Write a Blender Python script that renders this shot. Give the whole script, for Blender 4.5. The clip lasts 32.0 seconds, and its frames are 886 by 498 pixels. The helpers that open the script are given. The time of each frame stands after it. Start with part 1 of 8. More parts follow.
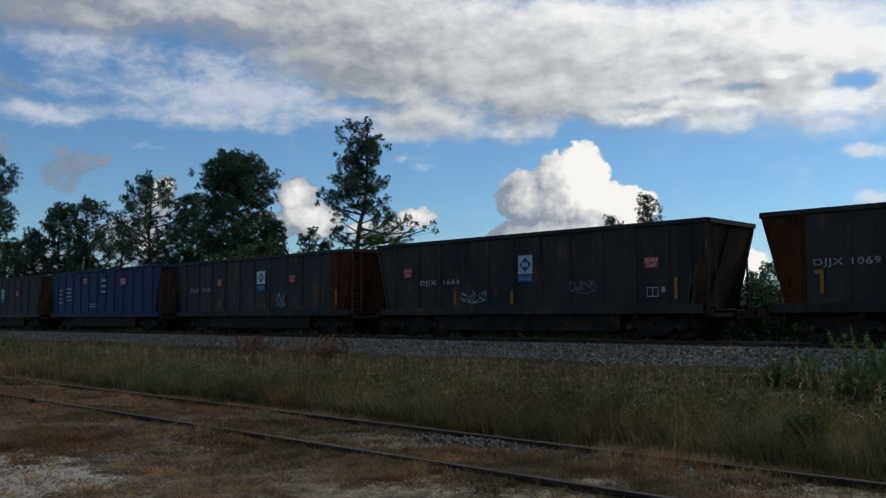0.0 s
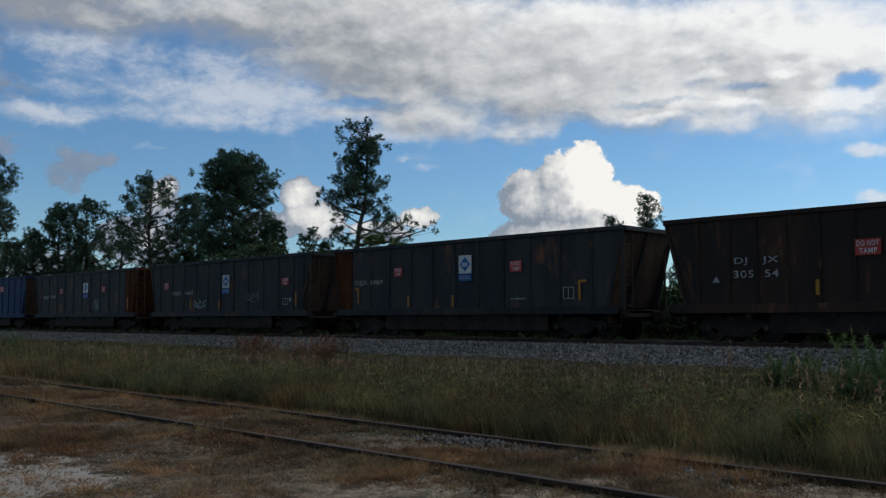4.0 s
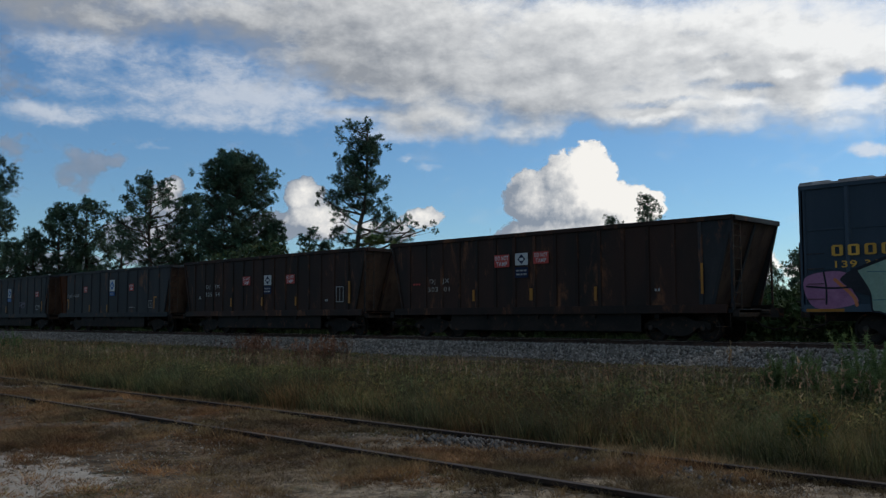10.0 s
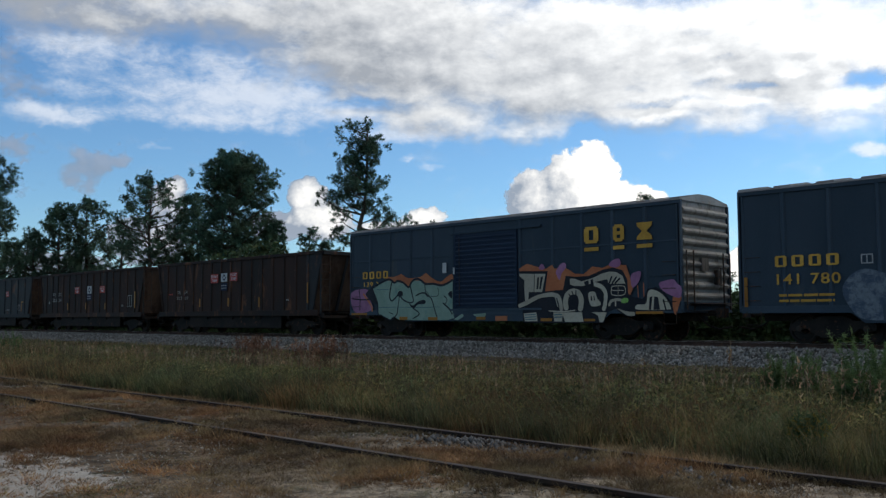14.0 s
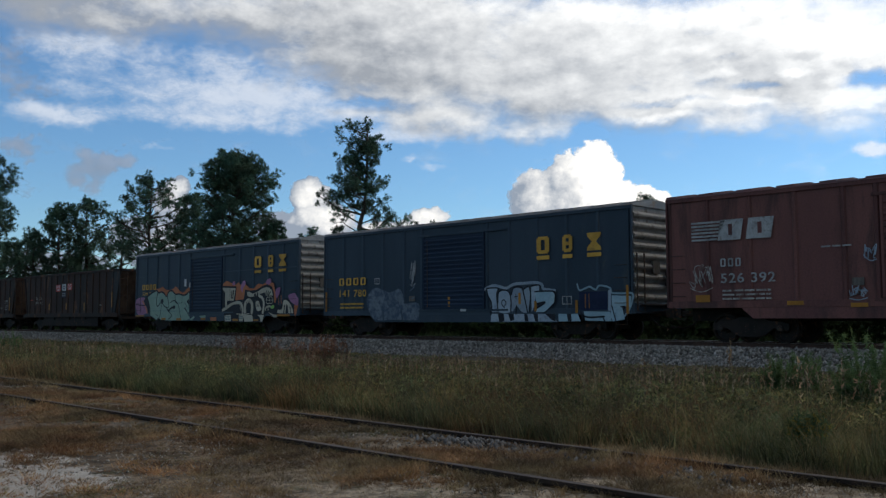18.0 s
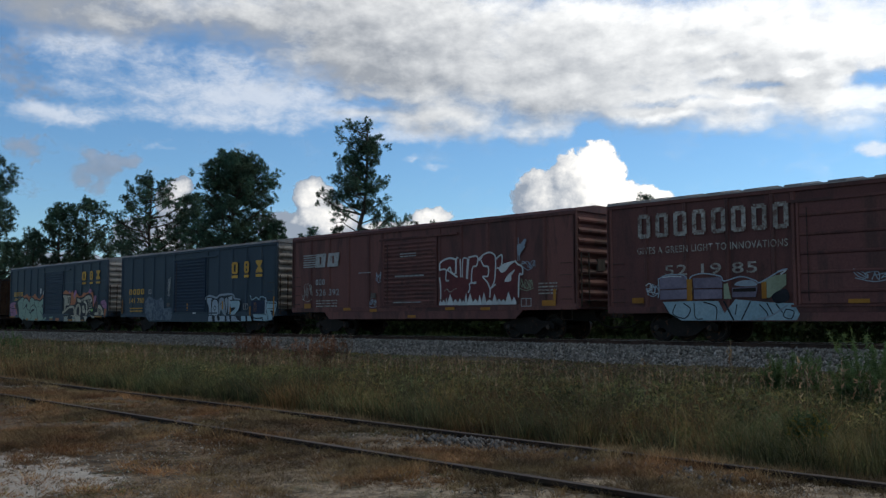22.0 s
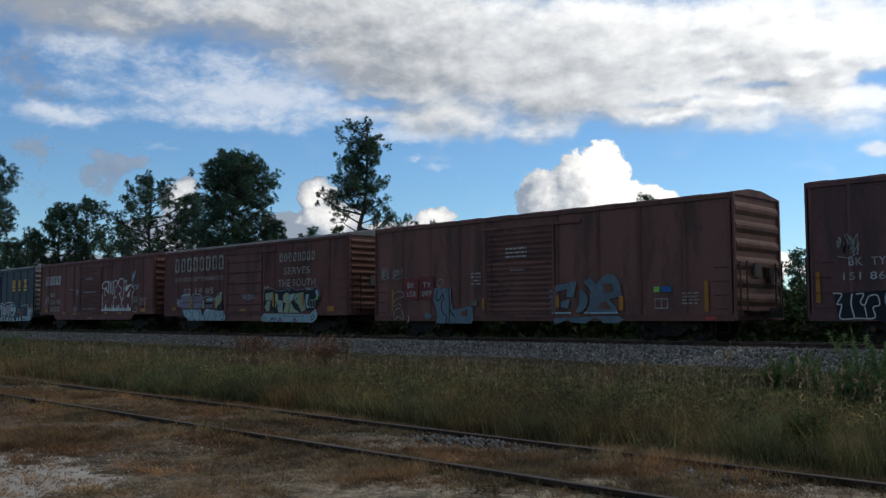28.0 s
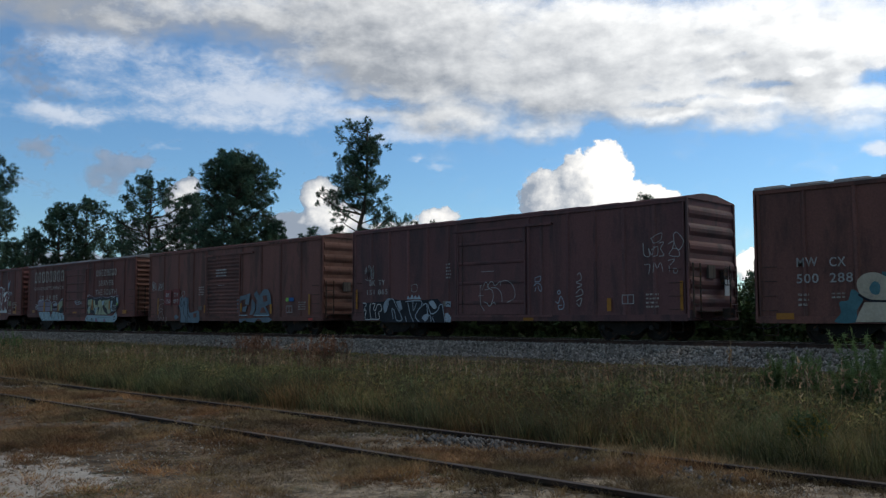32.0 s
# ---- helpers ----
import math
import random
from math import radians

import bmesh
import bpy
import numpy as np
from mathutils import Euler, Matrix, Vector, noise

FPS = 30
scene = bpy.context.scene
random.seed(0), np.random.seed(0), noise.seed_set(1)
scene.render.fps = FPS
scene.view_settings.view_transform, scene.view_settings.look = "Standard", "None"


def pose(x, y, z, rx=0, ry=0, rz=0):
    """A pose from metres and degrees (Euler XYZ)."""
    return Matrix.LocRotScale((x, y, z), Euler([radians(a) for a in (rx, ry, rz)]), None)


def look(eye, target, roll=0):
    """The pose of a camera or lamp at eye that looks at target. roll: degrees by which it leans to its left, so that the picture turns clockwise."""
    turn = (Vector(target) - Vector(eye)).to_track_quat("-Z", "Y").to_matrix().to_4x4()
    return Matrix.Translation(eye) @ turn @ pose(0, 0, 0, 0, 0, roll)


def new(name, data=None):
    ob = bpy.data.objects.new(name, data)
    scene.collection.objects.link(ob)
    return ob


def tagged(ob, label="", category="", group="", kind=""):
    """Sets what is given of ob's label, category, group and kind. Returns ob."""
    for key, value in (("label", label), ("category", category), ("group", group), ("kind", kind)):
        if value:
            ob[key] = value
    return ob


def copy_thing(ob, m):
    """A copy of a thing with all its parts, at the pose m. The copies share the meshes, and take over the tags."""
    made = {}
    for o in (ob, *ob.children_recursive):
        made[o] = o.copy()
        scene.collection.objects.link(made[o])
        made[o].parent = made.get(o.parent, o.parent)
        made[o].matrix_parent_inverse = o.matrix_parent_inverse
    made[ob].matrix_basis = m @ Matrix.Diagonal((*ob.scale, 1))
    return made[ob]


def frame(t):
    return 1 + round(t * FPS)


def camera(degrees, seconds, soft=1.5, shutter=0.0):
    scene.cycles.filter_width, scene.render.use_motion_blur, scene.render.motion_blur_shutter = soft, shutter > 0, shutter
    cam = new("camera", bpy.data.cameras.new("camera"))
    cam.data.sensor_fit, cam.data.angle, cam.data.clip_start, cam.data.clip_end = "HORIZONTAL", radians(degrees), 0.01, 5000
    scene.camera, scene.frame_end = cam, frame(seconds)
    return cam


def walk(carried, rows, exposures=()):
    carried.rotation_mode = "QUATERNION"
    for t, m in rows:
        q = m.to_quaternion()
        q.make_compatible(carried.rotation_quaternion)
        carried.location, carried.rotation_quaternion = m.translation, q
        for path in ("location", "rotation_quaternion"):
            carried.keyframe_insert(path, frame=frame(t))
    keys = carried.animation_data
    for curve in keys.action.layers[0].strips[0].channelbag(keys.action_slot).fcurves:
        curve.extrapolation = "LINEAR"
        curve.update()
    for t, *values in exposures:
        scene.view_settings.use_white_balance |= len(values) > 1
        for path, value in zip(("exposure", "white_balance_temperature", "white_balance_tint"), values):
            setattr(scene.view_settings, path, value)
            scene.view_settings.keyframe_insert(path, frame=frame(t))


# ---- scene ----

# ---------------------------------------------------------------- camera
# x runs along the railway (the train goes towards -x), y away from the eye, z is up; z = 0 on the main line's rail top
EYE = (0.0, 0.0, 0.753)
AIM = (-0.70315, 0.70701, 0.07553)
cam = camera(52.17, 32.0, soft=1.35)
VIEW = look(EYE, [EYE[i] + 50 * AIM[i] for i in range(3)], -0.19)
walk(cam, [(0.0, VIEW), (32.0, VIEW)], [(0.0, -0.1), (11.0, -0.13), (12.0, 0.16), (13.0, 0.3), (17.0, 0.2), (32.0, 0.16)])

SPEED = 4.7726          # train, metres per second
SIDE = 24.08            # y of the train's near side
MID = SIDE + 1.5        # y of the main track's middle
GROUND = -0.56

# ---------------------------------------------------------------- world and sun
SUN_AZ, SUN_EL = radians(18.0), radians(33.0)   # azimuth from +y towards +x
world = bpy.data.worlds.new("sky")
scene.world = world
world.use_nodes = True
wt = world.node_tree
sky = wt.nodes.new("ShaderNodeTexSky")
sky.sky_type = "NISHITA"
sky.sun_disc = False
sky.sun_elevation, sky.sun_rotation = SUN_EL, SUN_AZ
sky.air_density, sky.dust_density, sky.ozone_density = 1.0, 0.15, 5.0
tint = wt.nodes.new("ShaderNodeMix")
tint.data_type, tint.blend_type = "RGBA", "MULTIPLY"
tint.inputs[0].default_value = 1.0
tint.inputs[7].default_value = (0.81, 0.985, 1.06, 1.0)
wt.links.new(sky.outputs[0], tint.inputs[6])
wt.links.new(tint.outputs[2], wt.nodes["Background"].inputs[0])
wt.nodes["Background"].inputs[1].default_value = 0.102
sun = new("sun", bpy.data.lights.new("sun", "SUN"))
sun.data.energy, sun.data.angle, sun.data.color = 0.9, radians(14), (1.0, 0.9, 0.74)
sun.matrix_world = look((0, 0, 50), (-math.sin(SUN_AZ) * math.cos(SUN_EL) * 50, -math.cos(SUN_AZ) * math.cos(SUN_EL) * 50, 50 - math.sin(SUN_EL) * 50))


# ---------------------------------------------------------------- words that stand on the cars, in the built-in font
WORDS = {}
for text in ("139 316", "141 780", "150   097", "151 865", "303  01", "305  54", "500  288", "52 19 85", "526 392", "BK    TY", "BK  TY", "CX", "DJ   JX", "DJJX  1664", "DJJX 1060", "DJJX 1069", "DO NOT", "GIVES A GREEN LIGHT TO INNOVATIONS", "MW", "SERVES", "TAMP", "THE SOUTH"):
    cu = bpy.data.curves.new("words", "FONT")
    cu.body, cu.offset, cu.space_character = text, 0.012, 1.12
    ob = new("words", cu)
    WORDS[text] = bpy.data.meshes.new_from_object(ob.evaluated_get(bpy.context.evaluated_depsgraph_get()))
    bpy.data.objects.remove(ob)
    bpy.data.curves.remove(cu)


# ---------------------------------------------------------------- materials
class Nodes:
    """Short hand for a material's nodes."""

    def __init__(self, tree):
        self.t = tree

    def add(self, kind, **values):
        n = self.t.nodes.new("ShaderNode" + kind)
        for k, val in values.items():
            if k in ("operation", "blend_type", "data_type", "noise_dimensions", "feature", "interpolation_type", "clamp"):
                if k == "operation":
                    n.operation = val
                elif k == "blend_type":
                    n.blend_type = val
                elif k == "data_type":
                    n.data_type = val
                elif k == "feature":
                    n.feature = val
                elif k == "interpolation_type":
                    n.interpolation_type = val
                elif k == "clamp":
                    n.use_clamp = val
            else:
                self.put(n.inputs[k.replace("_", " ")], val)
        return n

    def put(self, socket, val):
        if isinstance(val, bpy.types.NodeSocket):
            self.t.links.new(val, socket)
        else:
            socket.default_value = val

    def math(self, op, a, b=0.0, c=0.0, clamp=False):
        n = self.t.nodes.new("ShaderNodeMath")
        n.operation, n.use_clamp = op, clamp
        for i, val in enumerate((a, b, c)):
            self.put(n.inputs[i], val)
        return n.outputs[0]

    def vec(self, op, a, b=(0, 0, 0)):
        n = self.t.nodes.new("ShaderNodeVectorMath")
        n.operation = op
        self.put(n.inputs[0], a)
        self.put(n.inputs[1], b)
        return n.outputs[0]

    def noise(self, v, scale, detail=5.0, rough=0.55, warp=0.0):
        n = self.t.nodes.new("ShaderNodeTexNoise")
        for k, val in (("Vector", v), ("Scale", scale), ("Detail", detail), ("Roughness", rough), ("Distortion", warp)):
            self.put(n.inputs[k], val)
        return n.outputs[0]

    def step(self, val, lo, hi, a=0.0, b=1.0):
        n = self.t.nodes.new("ShaderNodeMapRange")
        n.interpolation_type = "SMOOTHSTEP"
        for i, x in enumerate((val, lo, hi, a, b)):
            self.put(n.inputs[i], x)
        return n.outputs[0]

    def mix(self, fac, a, b, kind="MIX"):
        n = self.t.nodes.new("ShaderNodeMix")
        n.data_type, n.blend_type = "RGBA", kind
        self.put(n.inputs[0], fac)
        self.put(n.inputs[6], a if isinstance(a, bpy.types.NodeSocket) else (*a[:3], 1))
        self.put(n.inputs[7], b if isinstance(b, bpy.types.NodeSocket) else (*b[:3], 1))
        return n.outputs[2]


def blank(name):
    m = bpy.data.materials.new(name)
    m.use_nodes = True
    return m, Nodes(m.node_tree), m.node_tree.nodes["Principled BSDF"]


def surface(name, c1, c2, rough=0.7, scale=1.2, fine=25.0, bump=0.2, metal=0.0, rust=None, amount=0.5, stretch=(1, 1, 1), grain=0.35, island=False, depth=0.02, tones=0.3):
    """A worn surface: two colours in large patches, a fine grain, stains of a third colour, and relief."""
    m, n, bsdf = blank(name)
    co = n.add("TexCoord").outputs["Object"]
    info = n.add("ObjectInfo").outputs["Random"]
    if island:
        info = n.add("NewGeometry").outputs["Random Per Island"]
    shift = n.t.nodes.new("ShaderNodeCombineXYZ")
    n.put(shift.inputs[0], n.math("MULTIPLY", info, 17.0))
    n.put(shift.inputs[1], n.math("MULTIPLY", info, 31.0))
    v = n.vec("ADD", co, shift.outputs[0])
    vs = n.vec("MULTIPLY", v, stretch)
    big = n.noise(vs, scale, 4.0)
    small = n.noise(v, fine, 6.0, 0.65)
    col = n.mix(n.step(big, 0.35, 0.65), c1, c2)
    if rust:
        wear = n.noise(vs, scale * 2.3, 8.0, 0.7, 0.4)
        col = n.mix(n.math("MULTIPLY", n.step(wear, 0.62 - 0.3 * amount, 0.78 - 0.25 * amount), 0.85), col, rust)
    shade = n.math("ADD", n.math("MULTIPLY", n.math("SUBTRACT", small, 0.5), grain * 2), 1.0)
    tone = n.math("ADD", n.math("MULTIPLY", info, tones), 1.0 - tones / 2)
    comb = n.t.nodes.new("ShaderNodeCombineXYZ")
    k = n.math("MULTIPLY", shade, tone)
    for i in range(3):
        n.put(comb.inputs[i], k)
    n.put(bsdf.inputs["Base Color"], n.mix(1.0, col, comb.outputs[0], "MULTIPLY"))
    n.put(bsdf.inputs["Roughness"], n.math("ADD", n.math("MULTIPLY", n.math("SUBTRACT", big, 0.5), 0.25), rough, clamp=True))
    bsdf.inputs["Metallic"].default_value = metal
    bsdf.inputs["Specular IOR Level"].default_value = 0.1
    b = n.add("Bump", Strength=bump, Distance=depth, Height=small)
    n.put(bsdf.inputs["Normal"], b.outputs[0])
    return m


def foliage(name, dark, light, rough=0.6, glow=0.25):
    """Leaves, needles or blades: the colour differs from piece to piece, and some light passes through."""
    m, n, bsdf = blank(name)
    r = n.add("NewGeometry").outputs["Random Per Island"]
    co = n.add("TexCoord").outputs["Object"]
    col = n.mix(r, dark, light)
    patch = n.math("MULTIPLY", n.step(n.noise(co, 0.45, 3.0), 0.35, 0.65, 0.65, 1.3), n.step(n.noise(co, 3.1, 3.0), 0.3, 0.7, 0.5, 1.45))
    comb = n.t.nodes.new("ShaderNodeCombineXYZ")
    for i in range(3):
        n.put(comb.inputs[i], patch)
    col = n.mix(1.0, col, comb.outputs[0], "MULTIPLY")
    # some stands are riper and browner than others
    ripe = n.step(n.noise(co, 0.8, 4.0, 0.6), 0.4, 0.62)
    col = n.mix(ripe, n.mix(1.0, col, (0.84, 0.98, 0.98), "MULTIPLY"), n.mix(1.0, col, (1.2, 1.05, 0.92), "MULTIPLY"))
    n.put(bsdf.inputs["Base Color"], col)
    bsdf.inputs["Roughness"].default_value = rough
    bsdf.inputs["Specular IOR Level"].default_value = 0.25
    tl = n.add("BsdfTranslucent")
    n.put(tl.inputs[0], col)
    mx = n.add("MixShader")
    mx.inputs[0].default_value = glow
    n.t.links.new(bsdf.outputs[0], mx.inputs[1])
    n.t.links.new(tl.outputs[0], mx.inputs[2])
    n.t.links.new(mx.outputs[0], n.t.nodes["Material Output"].inputs[0])
    return m


RUST = (0.16, 0.065, 0.03)
M = {
    "car_black": surface("weathered black car paint", (0.0205, 0.0212, 0.0235), (0.0345, 0.034, 0.034), 0.6, 0.7, 18, 0.25, 0, RUST, 0.25, (1, 1, 0.35)),
    "car_brown": surface("rusty brown car paint", (0.02108, 0.01606, 0.01392), (0.03954, 0.02142, 0.01601), 0.65, 0.6, 18, 0.25, 0, RUST, 0.3, (1, 1, 0.35)),
    "car_blue": surface("faded dark blue car paint", (0.0072, 0.0186, 0.054), (0.0126, 0.02604, 0.0684), 0.55, 0.6, 18, 0.2, 0, RUST, 0.1, (1, 1, 0.35)),
    "rust_orange": surface("bright rusted steel", (0.06615, 0.02116, 0.005954), (0.04725, 0.01455, 0.004631), 0.8, 1.5, 20, 0.3, 0, (0.0189, 0.006615, 0.003307), 0.4),
    "box_navy": surface("navy boxcar paint", (0.029, 0.044, 0.06), (0.042, 0.058, 0.076), 0.5, 0.5, 20, 0.15, 0, (0.08316, 0.08211, 0.07207), 0.15, (1, 1, 0.3), 0.2),
    "box_door": surface("dark blue door paint", (0.0145, 0.0245, 0.045), (0.0195, 0.033, 0.056), 0.5, 0.5, 20, 0.15, 0, (0.05078, 0.05148, 0.04137), 0.1, (1, 1, 0.3), 0.2),
    "box_red": surface("oxide red boxcar paint", (0.108, 0.046, 0.042), (0.145, 0.062, 0.0525), 0.65, 0.5, 20, 0.2, 0, (0.05888, 0.0337, 0.02987), 0.55, (1, 1, 0.22), 0.4),
    "box_brown": surface("brown boxcar paint", (0.116, 0.055, 0.0465), (0.152, 0.069, 0.056), 0.65, 0.5, 20, 0.2, 0, (0.0646, 0.03817, 0.0331), 0.55, (1, 1, 0.22), 0.4),
    "box_plum": surface("dull plum boxcar paint", (0.106, 0.053, 0.053), (0.14, 0.067, 0.0635), 0.65, 0.5, 20, 0.2, 0, (0.06318, 0.04374, 0.04374), 0.55, (1, 1, 0.22), 0.4),
    "end_grey": surface("weathered grey end steel", (0.23, 0.215, 0.195), (0.31, 0.29, 0.255), 0.65, 1.2, 20, 0.2, 0, (0.09792, 0.07956, 0.0612), 0.4, (1, 1, 0.4)),
    "end_red": surface("paler red end steel", (0.135, 0.066, 0.049), (0.175, 0.092, 0.067), 0.7, 1.2, 20, 0.2, 0, (0.102, 0.051, 0.0374), 0.4, (1, 1, 0.4)),
    "roof_metal": surface("galvanised roof steel", (0.16, 0.155, 0.15), (0.25, 0.24, 0.225), 0.6, 0.9, 15, 0.15, 0.5, (0.2, 0.14, 0.1), 0.4),
    "rust_dust": surface("dusty rusted steel", (0.052, 0.033, 0.023), (0.1, 0.06, 0.04), 0.85, 1.2, 18, 0.3, 0, (0.04675, 0.02295, 0.01496), 0.45, (1, 1, 0.4)),
    "under": surface("greasy underframe steel", (0.015, 0.0128, 0.0116), (0.028, 0.0215, 0.018), 0.75, 1.5, 20, 0.3, 0.1, RUST, 0.2),
    "wheel": surface("wheel steel", (0.016, 0.013, 0.0115), (0.03, 0.022, 0.0175), 0.6, 3, 30, 0.2, 0.2, RUST, 0.3),
    "iron": surface("dark iron bar", (0.03, 0.027, 0.025), (0.055, 0.043, 0.035), 0.65, 3, 30, 0.2, 0.2, RUST, 0.4),
    "rail": surface("dark rusted rail steel", (0.02, 0.016, 0.014), (0.04, 0.028, 0.022), 0.9, 2, 25, 0.3, 0.0, (0.065, 0.035, 0.022), 0.35),
    "rail_main": surface("rust-brown rail steel", (0.055, 0.033, 0.026), (0.095, 0.055, 0.042), 0.85, 2, 25, 0.3, 0.0, (0.12, 0.062, 0.038), 0.35),
    "rail_top": surface("worn rail head", (0.3, 0.27, 0.25), (0.4, 0.37, 0.34), 0.4, 2, 25, 0.1, 0.9),
    "rail_worn": surface("brown weathered rail head", (0.0715, 0.055, 0.044), (0.121, 0.0935, 0.07425), 0.75, 2, 25, 0.1, 0.0, (0.044, 0.0275, 0.01925), 0.4, (0.4, 1, 1)),
    "tie": surface("creosoted sleeper wood", (0.07, 0.055, 0.045), (0.12, 0.1, 0.085), 0.85, 2, 22, 0.5, 0, None, 0, (0.3, 3, 3)),
    "load": surface("scrap load", (0.06, 0.045, 0.035), (0.12, 0.08, 0.055), 0.85, 3, 14, 0.6, 0, RUST, 0.5, (1, 1, 1), 0.5),
    "white": surface("weathered white paint", (0.4, 0.408, 0.4), (0.48, 0.48, 0.464), 0.6, 2, 20, 0.1, 0, (0.32, 0.304, 0.28), 0.2),
    "letter": surface("dull white lettering", (0.2448, 0.2448, 0.238), (0.3264, 0.3196, 0.306), 0.65, 3, 18, 0.1, 0, (0.136, 0.1156, 0.102), 0.45),
    "worn_letter": surface("flaking white lettering", (0.2448, 0.2244, 0.1972), (0.34, 0.3196, 0.2856), 0.7, 3, 12, 0.1, 0, (0.102, 0.051, 0.0408), 0.6),
    "yellow": surface("faded yellow paint", (0.44, 0.235, 0.04), (0.52, 0.29, 0.055), 0.55, 2, 20, 0.1, 0, (0.28, 0.16, 0.048), 0.3),
    "reflector": surface("yellow reflective tape", (0.25, 0.105, 0.018), (0.31, 0.138, 0.024), 0.4, 2, 30, 0.05, 0, (0.256, 0.1056, 0.0264), 0.3),
    "sign_red": surface("faded red sign paint", (0.304, 0.04, 0.0336), (0.368, 0.06, 0.048), 0.5, 3, 20, 0.05),
    "dull_red": surface("dull red panel paint", (0.12, 0.03, 0.03), (0.15, 0.04, 0.038), 0.6, 3, 20, 0.05, 0, (0.1, 0.045, 0.04), 0.4),
    "logo_blue": surface("blue label paint", (0.02, 0.08, 0.22), (0.03, 0.11, 0.28), 0.5, 3, 20, 0.05),
    "logo_dark": surface("dark emblem paint", (0.01, 0.015, 0.04), (0.016, 0.022, 0.055), 0.5, 3, 20, 0.05),
    "mint": surface("mint spray paint", (0.175, 0.245, 0.19), (0.21, 0.28, 0.222), 0.5, 1.2, 14, 0.05, 0, (0.1162, 0.2112, 0.1795), 0.3),
    "cream": surface("cream spray paint", (0.35, 0.305, 0.225), (0.39, 0.345, 0.265), 0.5, 1.2, 14, 0.05, 0, (0.2376, 0.2112, 0.1795), 0.25),
    "orange": surface("orange spray paint", (0.363, 0.1122, 0.0462), (0.4092, 0.1452, 0.066), 0.5, 1.5, 14, 0.05),
    "pink": surface("pink spray paint", (0.24, 0.1, 0.18), (0.3, 0.14, 0.23), 0.5, 1.5, 14, 0.05),
    "ink": surface("black spray paint", (0.012, 0.012, 0.016), (0.02, 0.02, 0.025), 0.5, 1.5, 14, 0.05),
    "silver": surface("silver-blue spray paint", (0.2112, 0.2482, 0.2904), (0.264, 0.2957, 0.3274), 0.45, 1.5, 14, 0.05, 0.2, (0.132, 0.1478, 0.1742), 0.35),
    "fade": surface("overspray grey paint", (0.1, 0.122, 0.145), (0.15, 0.17, 0.19), 0.6, 2.0, 14, 0.05, 0, (0.0396, 0.0594, 0.0924), 0.7),
    "sage": surface("sage green spray paint", (0.2112, 0.2376, 0.1584), (0.264, 0.2904, 0.2006), 0.5, 1.5, 14, 0.05),
    "aqua": surface("pale aqua spray paint", (0.2006, 0.2904, 0.3274), (0.2534, 0.3379, 0.3696), 0.5, 1.5, 14, 0.05, 0, (0.1478, 0.2112, 0.2376), 0.3),
    "mauve": surface("grey mauve spray paint", (0.132, 0.1122, 0.1452), (0.1782, 0.1452, 0.1848), 0.5, 1.5, 14, 0.05),
    "oxblood": surface("dark oxblood spray paint", (0.085, 0.022, 0.024), (0.115, 0.03, 0.03), 0.5, 1.5, 14, 0.05),
    "slate": surface("slate blue spray paint", (0.09, 0.125, 0.152), (0.12, 0.157, 0.187), 0.5, 1.5, 14, 0.05, 0, (0.09, 0.12, 0.145), 0.35),
    "teal": surface("teal spray paint", (0.045, 0.11, 0.125), (0.06, 0.135, 0.15), 0.5, 1.5, 14, 0.05),
    "green": surface("bright green spray paint", (0.165, 0.33, 0.066), (0.198, 0.3828, 0.0924), 0.5, 1.5, 14, 0.05),
    "ballast": surface("grey granite ballast", (0.155, 0.14, 0.12), (0.3, 0.27, 0.228), 0.85, 1.0, 30, 0.5, 0, (0.14, 0.125, 0.108), 0.3, (1, 1, 1), 0.5, True, tones=1.1),
    "ballast_bed": surface("ballast bed", (0.11, 0.1, 0.088), (0.2, 0.182, 0.158), 0.9, 3.0, 20, 1.0, 0, (0.07258, 0.05722, 0.0414), 0.4, (1, 1, 1), 0.8, False, 0.06),
    "pale_stone": surface("pale limestone gravel", (0.16, 0.1429, 0.1176), (0.368, 0.3234, 0.2554), 0.9, 1.0, 30, 0.4, 0, (0.176, 0.1354, 0.08736), 0.3, (1, 1, 1), 0.4, True, tones=0.9),
    "heap_stone": surface("grey broken gravel", (0.07, 0.066, 0.06), (0.17, 0.158, 0.14), 0.9, 1.0, 30, 0.4, 0, (0.12, 0.105, 0.09), 0.3, (1, 1, 1), 0.4, True, tones=1.0),
    "bark": surface("grey-brown pine bark", (0.055, 0.043, 0.034), (0.1, 0.078, 0.06), 0.9, 3, 9, 0.9, 0, None, 0, (1, 1, 0.3), 0.6, False, 0.05),
    "post": surface("grey weathered fence wood", (0.09, 0.08, 0.07), (0.15, 0.13, 0.11), 0.9, 3, 20, 0.5, 0, None, 0, (3, 3, 0.3)),
    "needles": foliage("pine needles", (0.052, 0.1, 0.07), (0.11, 0.18, 0.12), 0.55, 0.45),
    # shrub leaves twice: darkened to imitate shade in the brush, lighter for sunlit shrubs
    "leaves": foliage("shade-darkened shrub leaves", (0.022, 0.042, 0.016), (0.05, 0.08, 0.028), 0.9, 0.04),
    "shrub_leaf": foliage("green shrub leaves", (0.028, 0.048, 0.018), (0.085, 0.115, 0.045), 0.7, 0.25),
    "palm": foliage("palm fronds", (0.045, 0.08, 0.03), (0.1, 0.13, 0.05), 0.5, 0.25),
    "grass": foliage("tall meadow grass", (0.075, 0.075, 0.029), (0.27, 0.212, 0.1), 0.7, 0.3),
    "grass_green": foliage("fresh green grass", (0.052, 0.066, 0.022), (0.155, 0.146, 0.06), 0.65, 0.3),
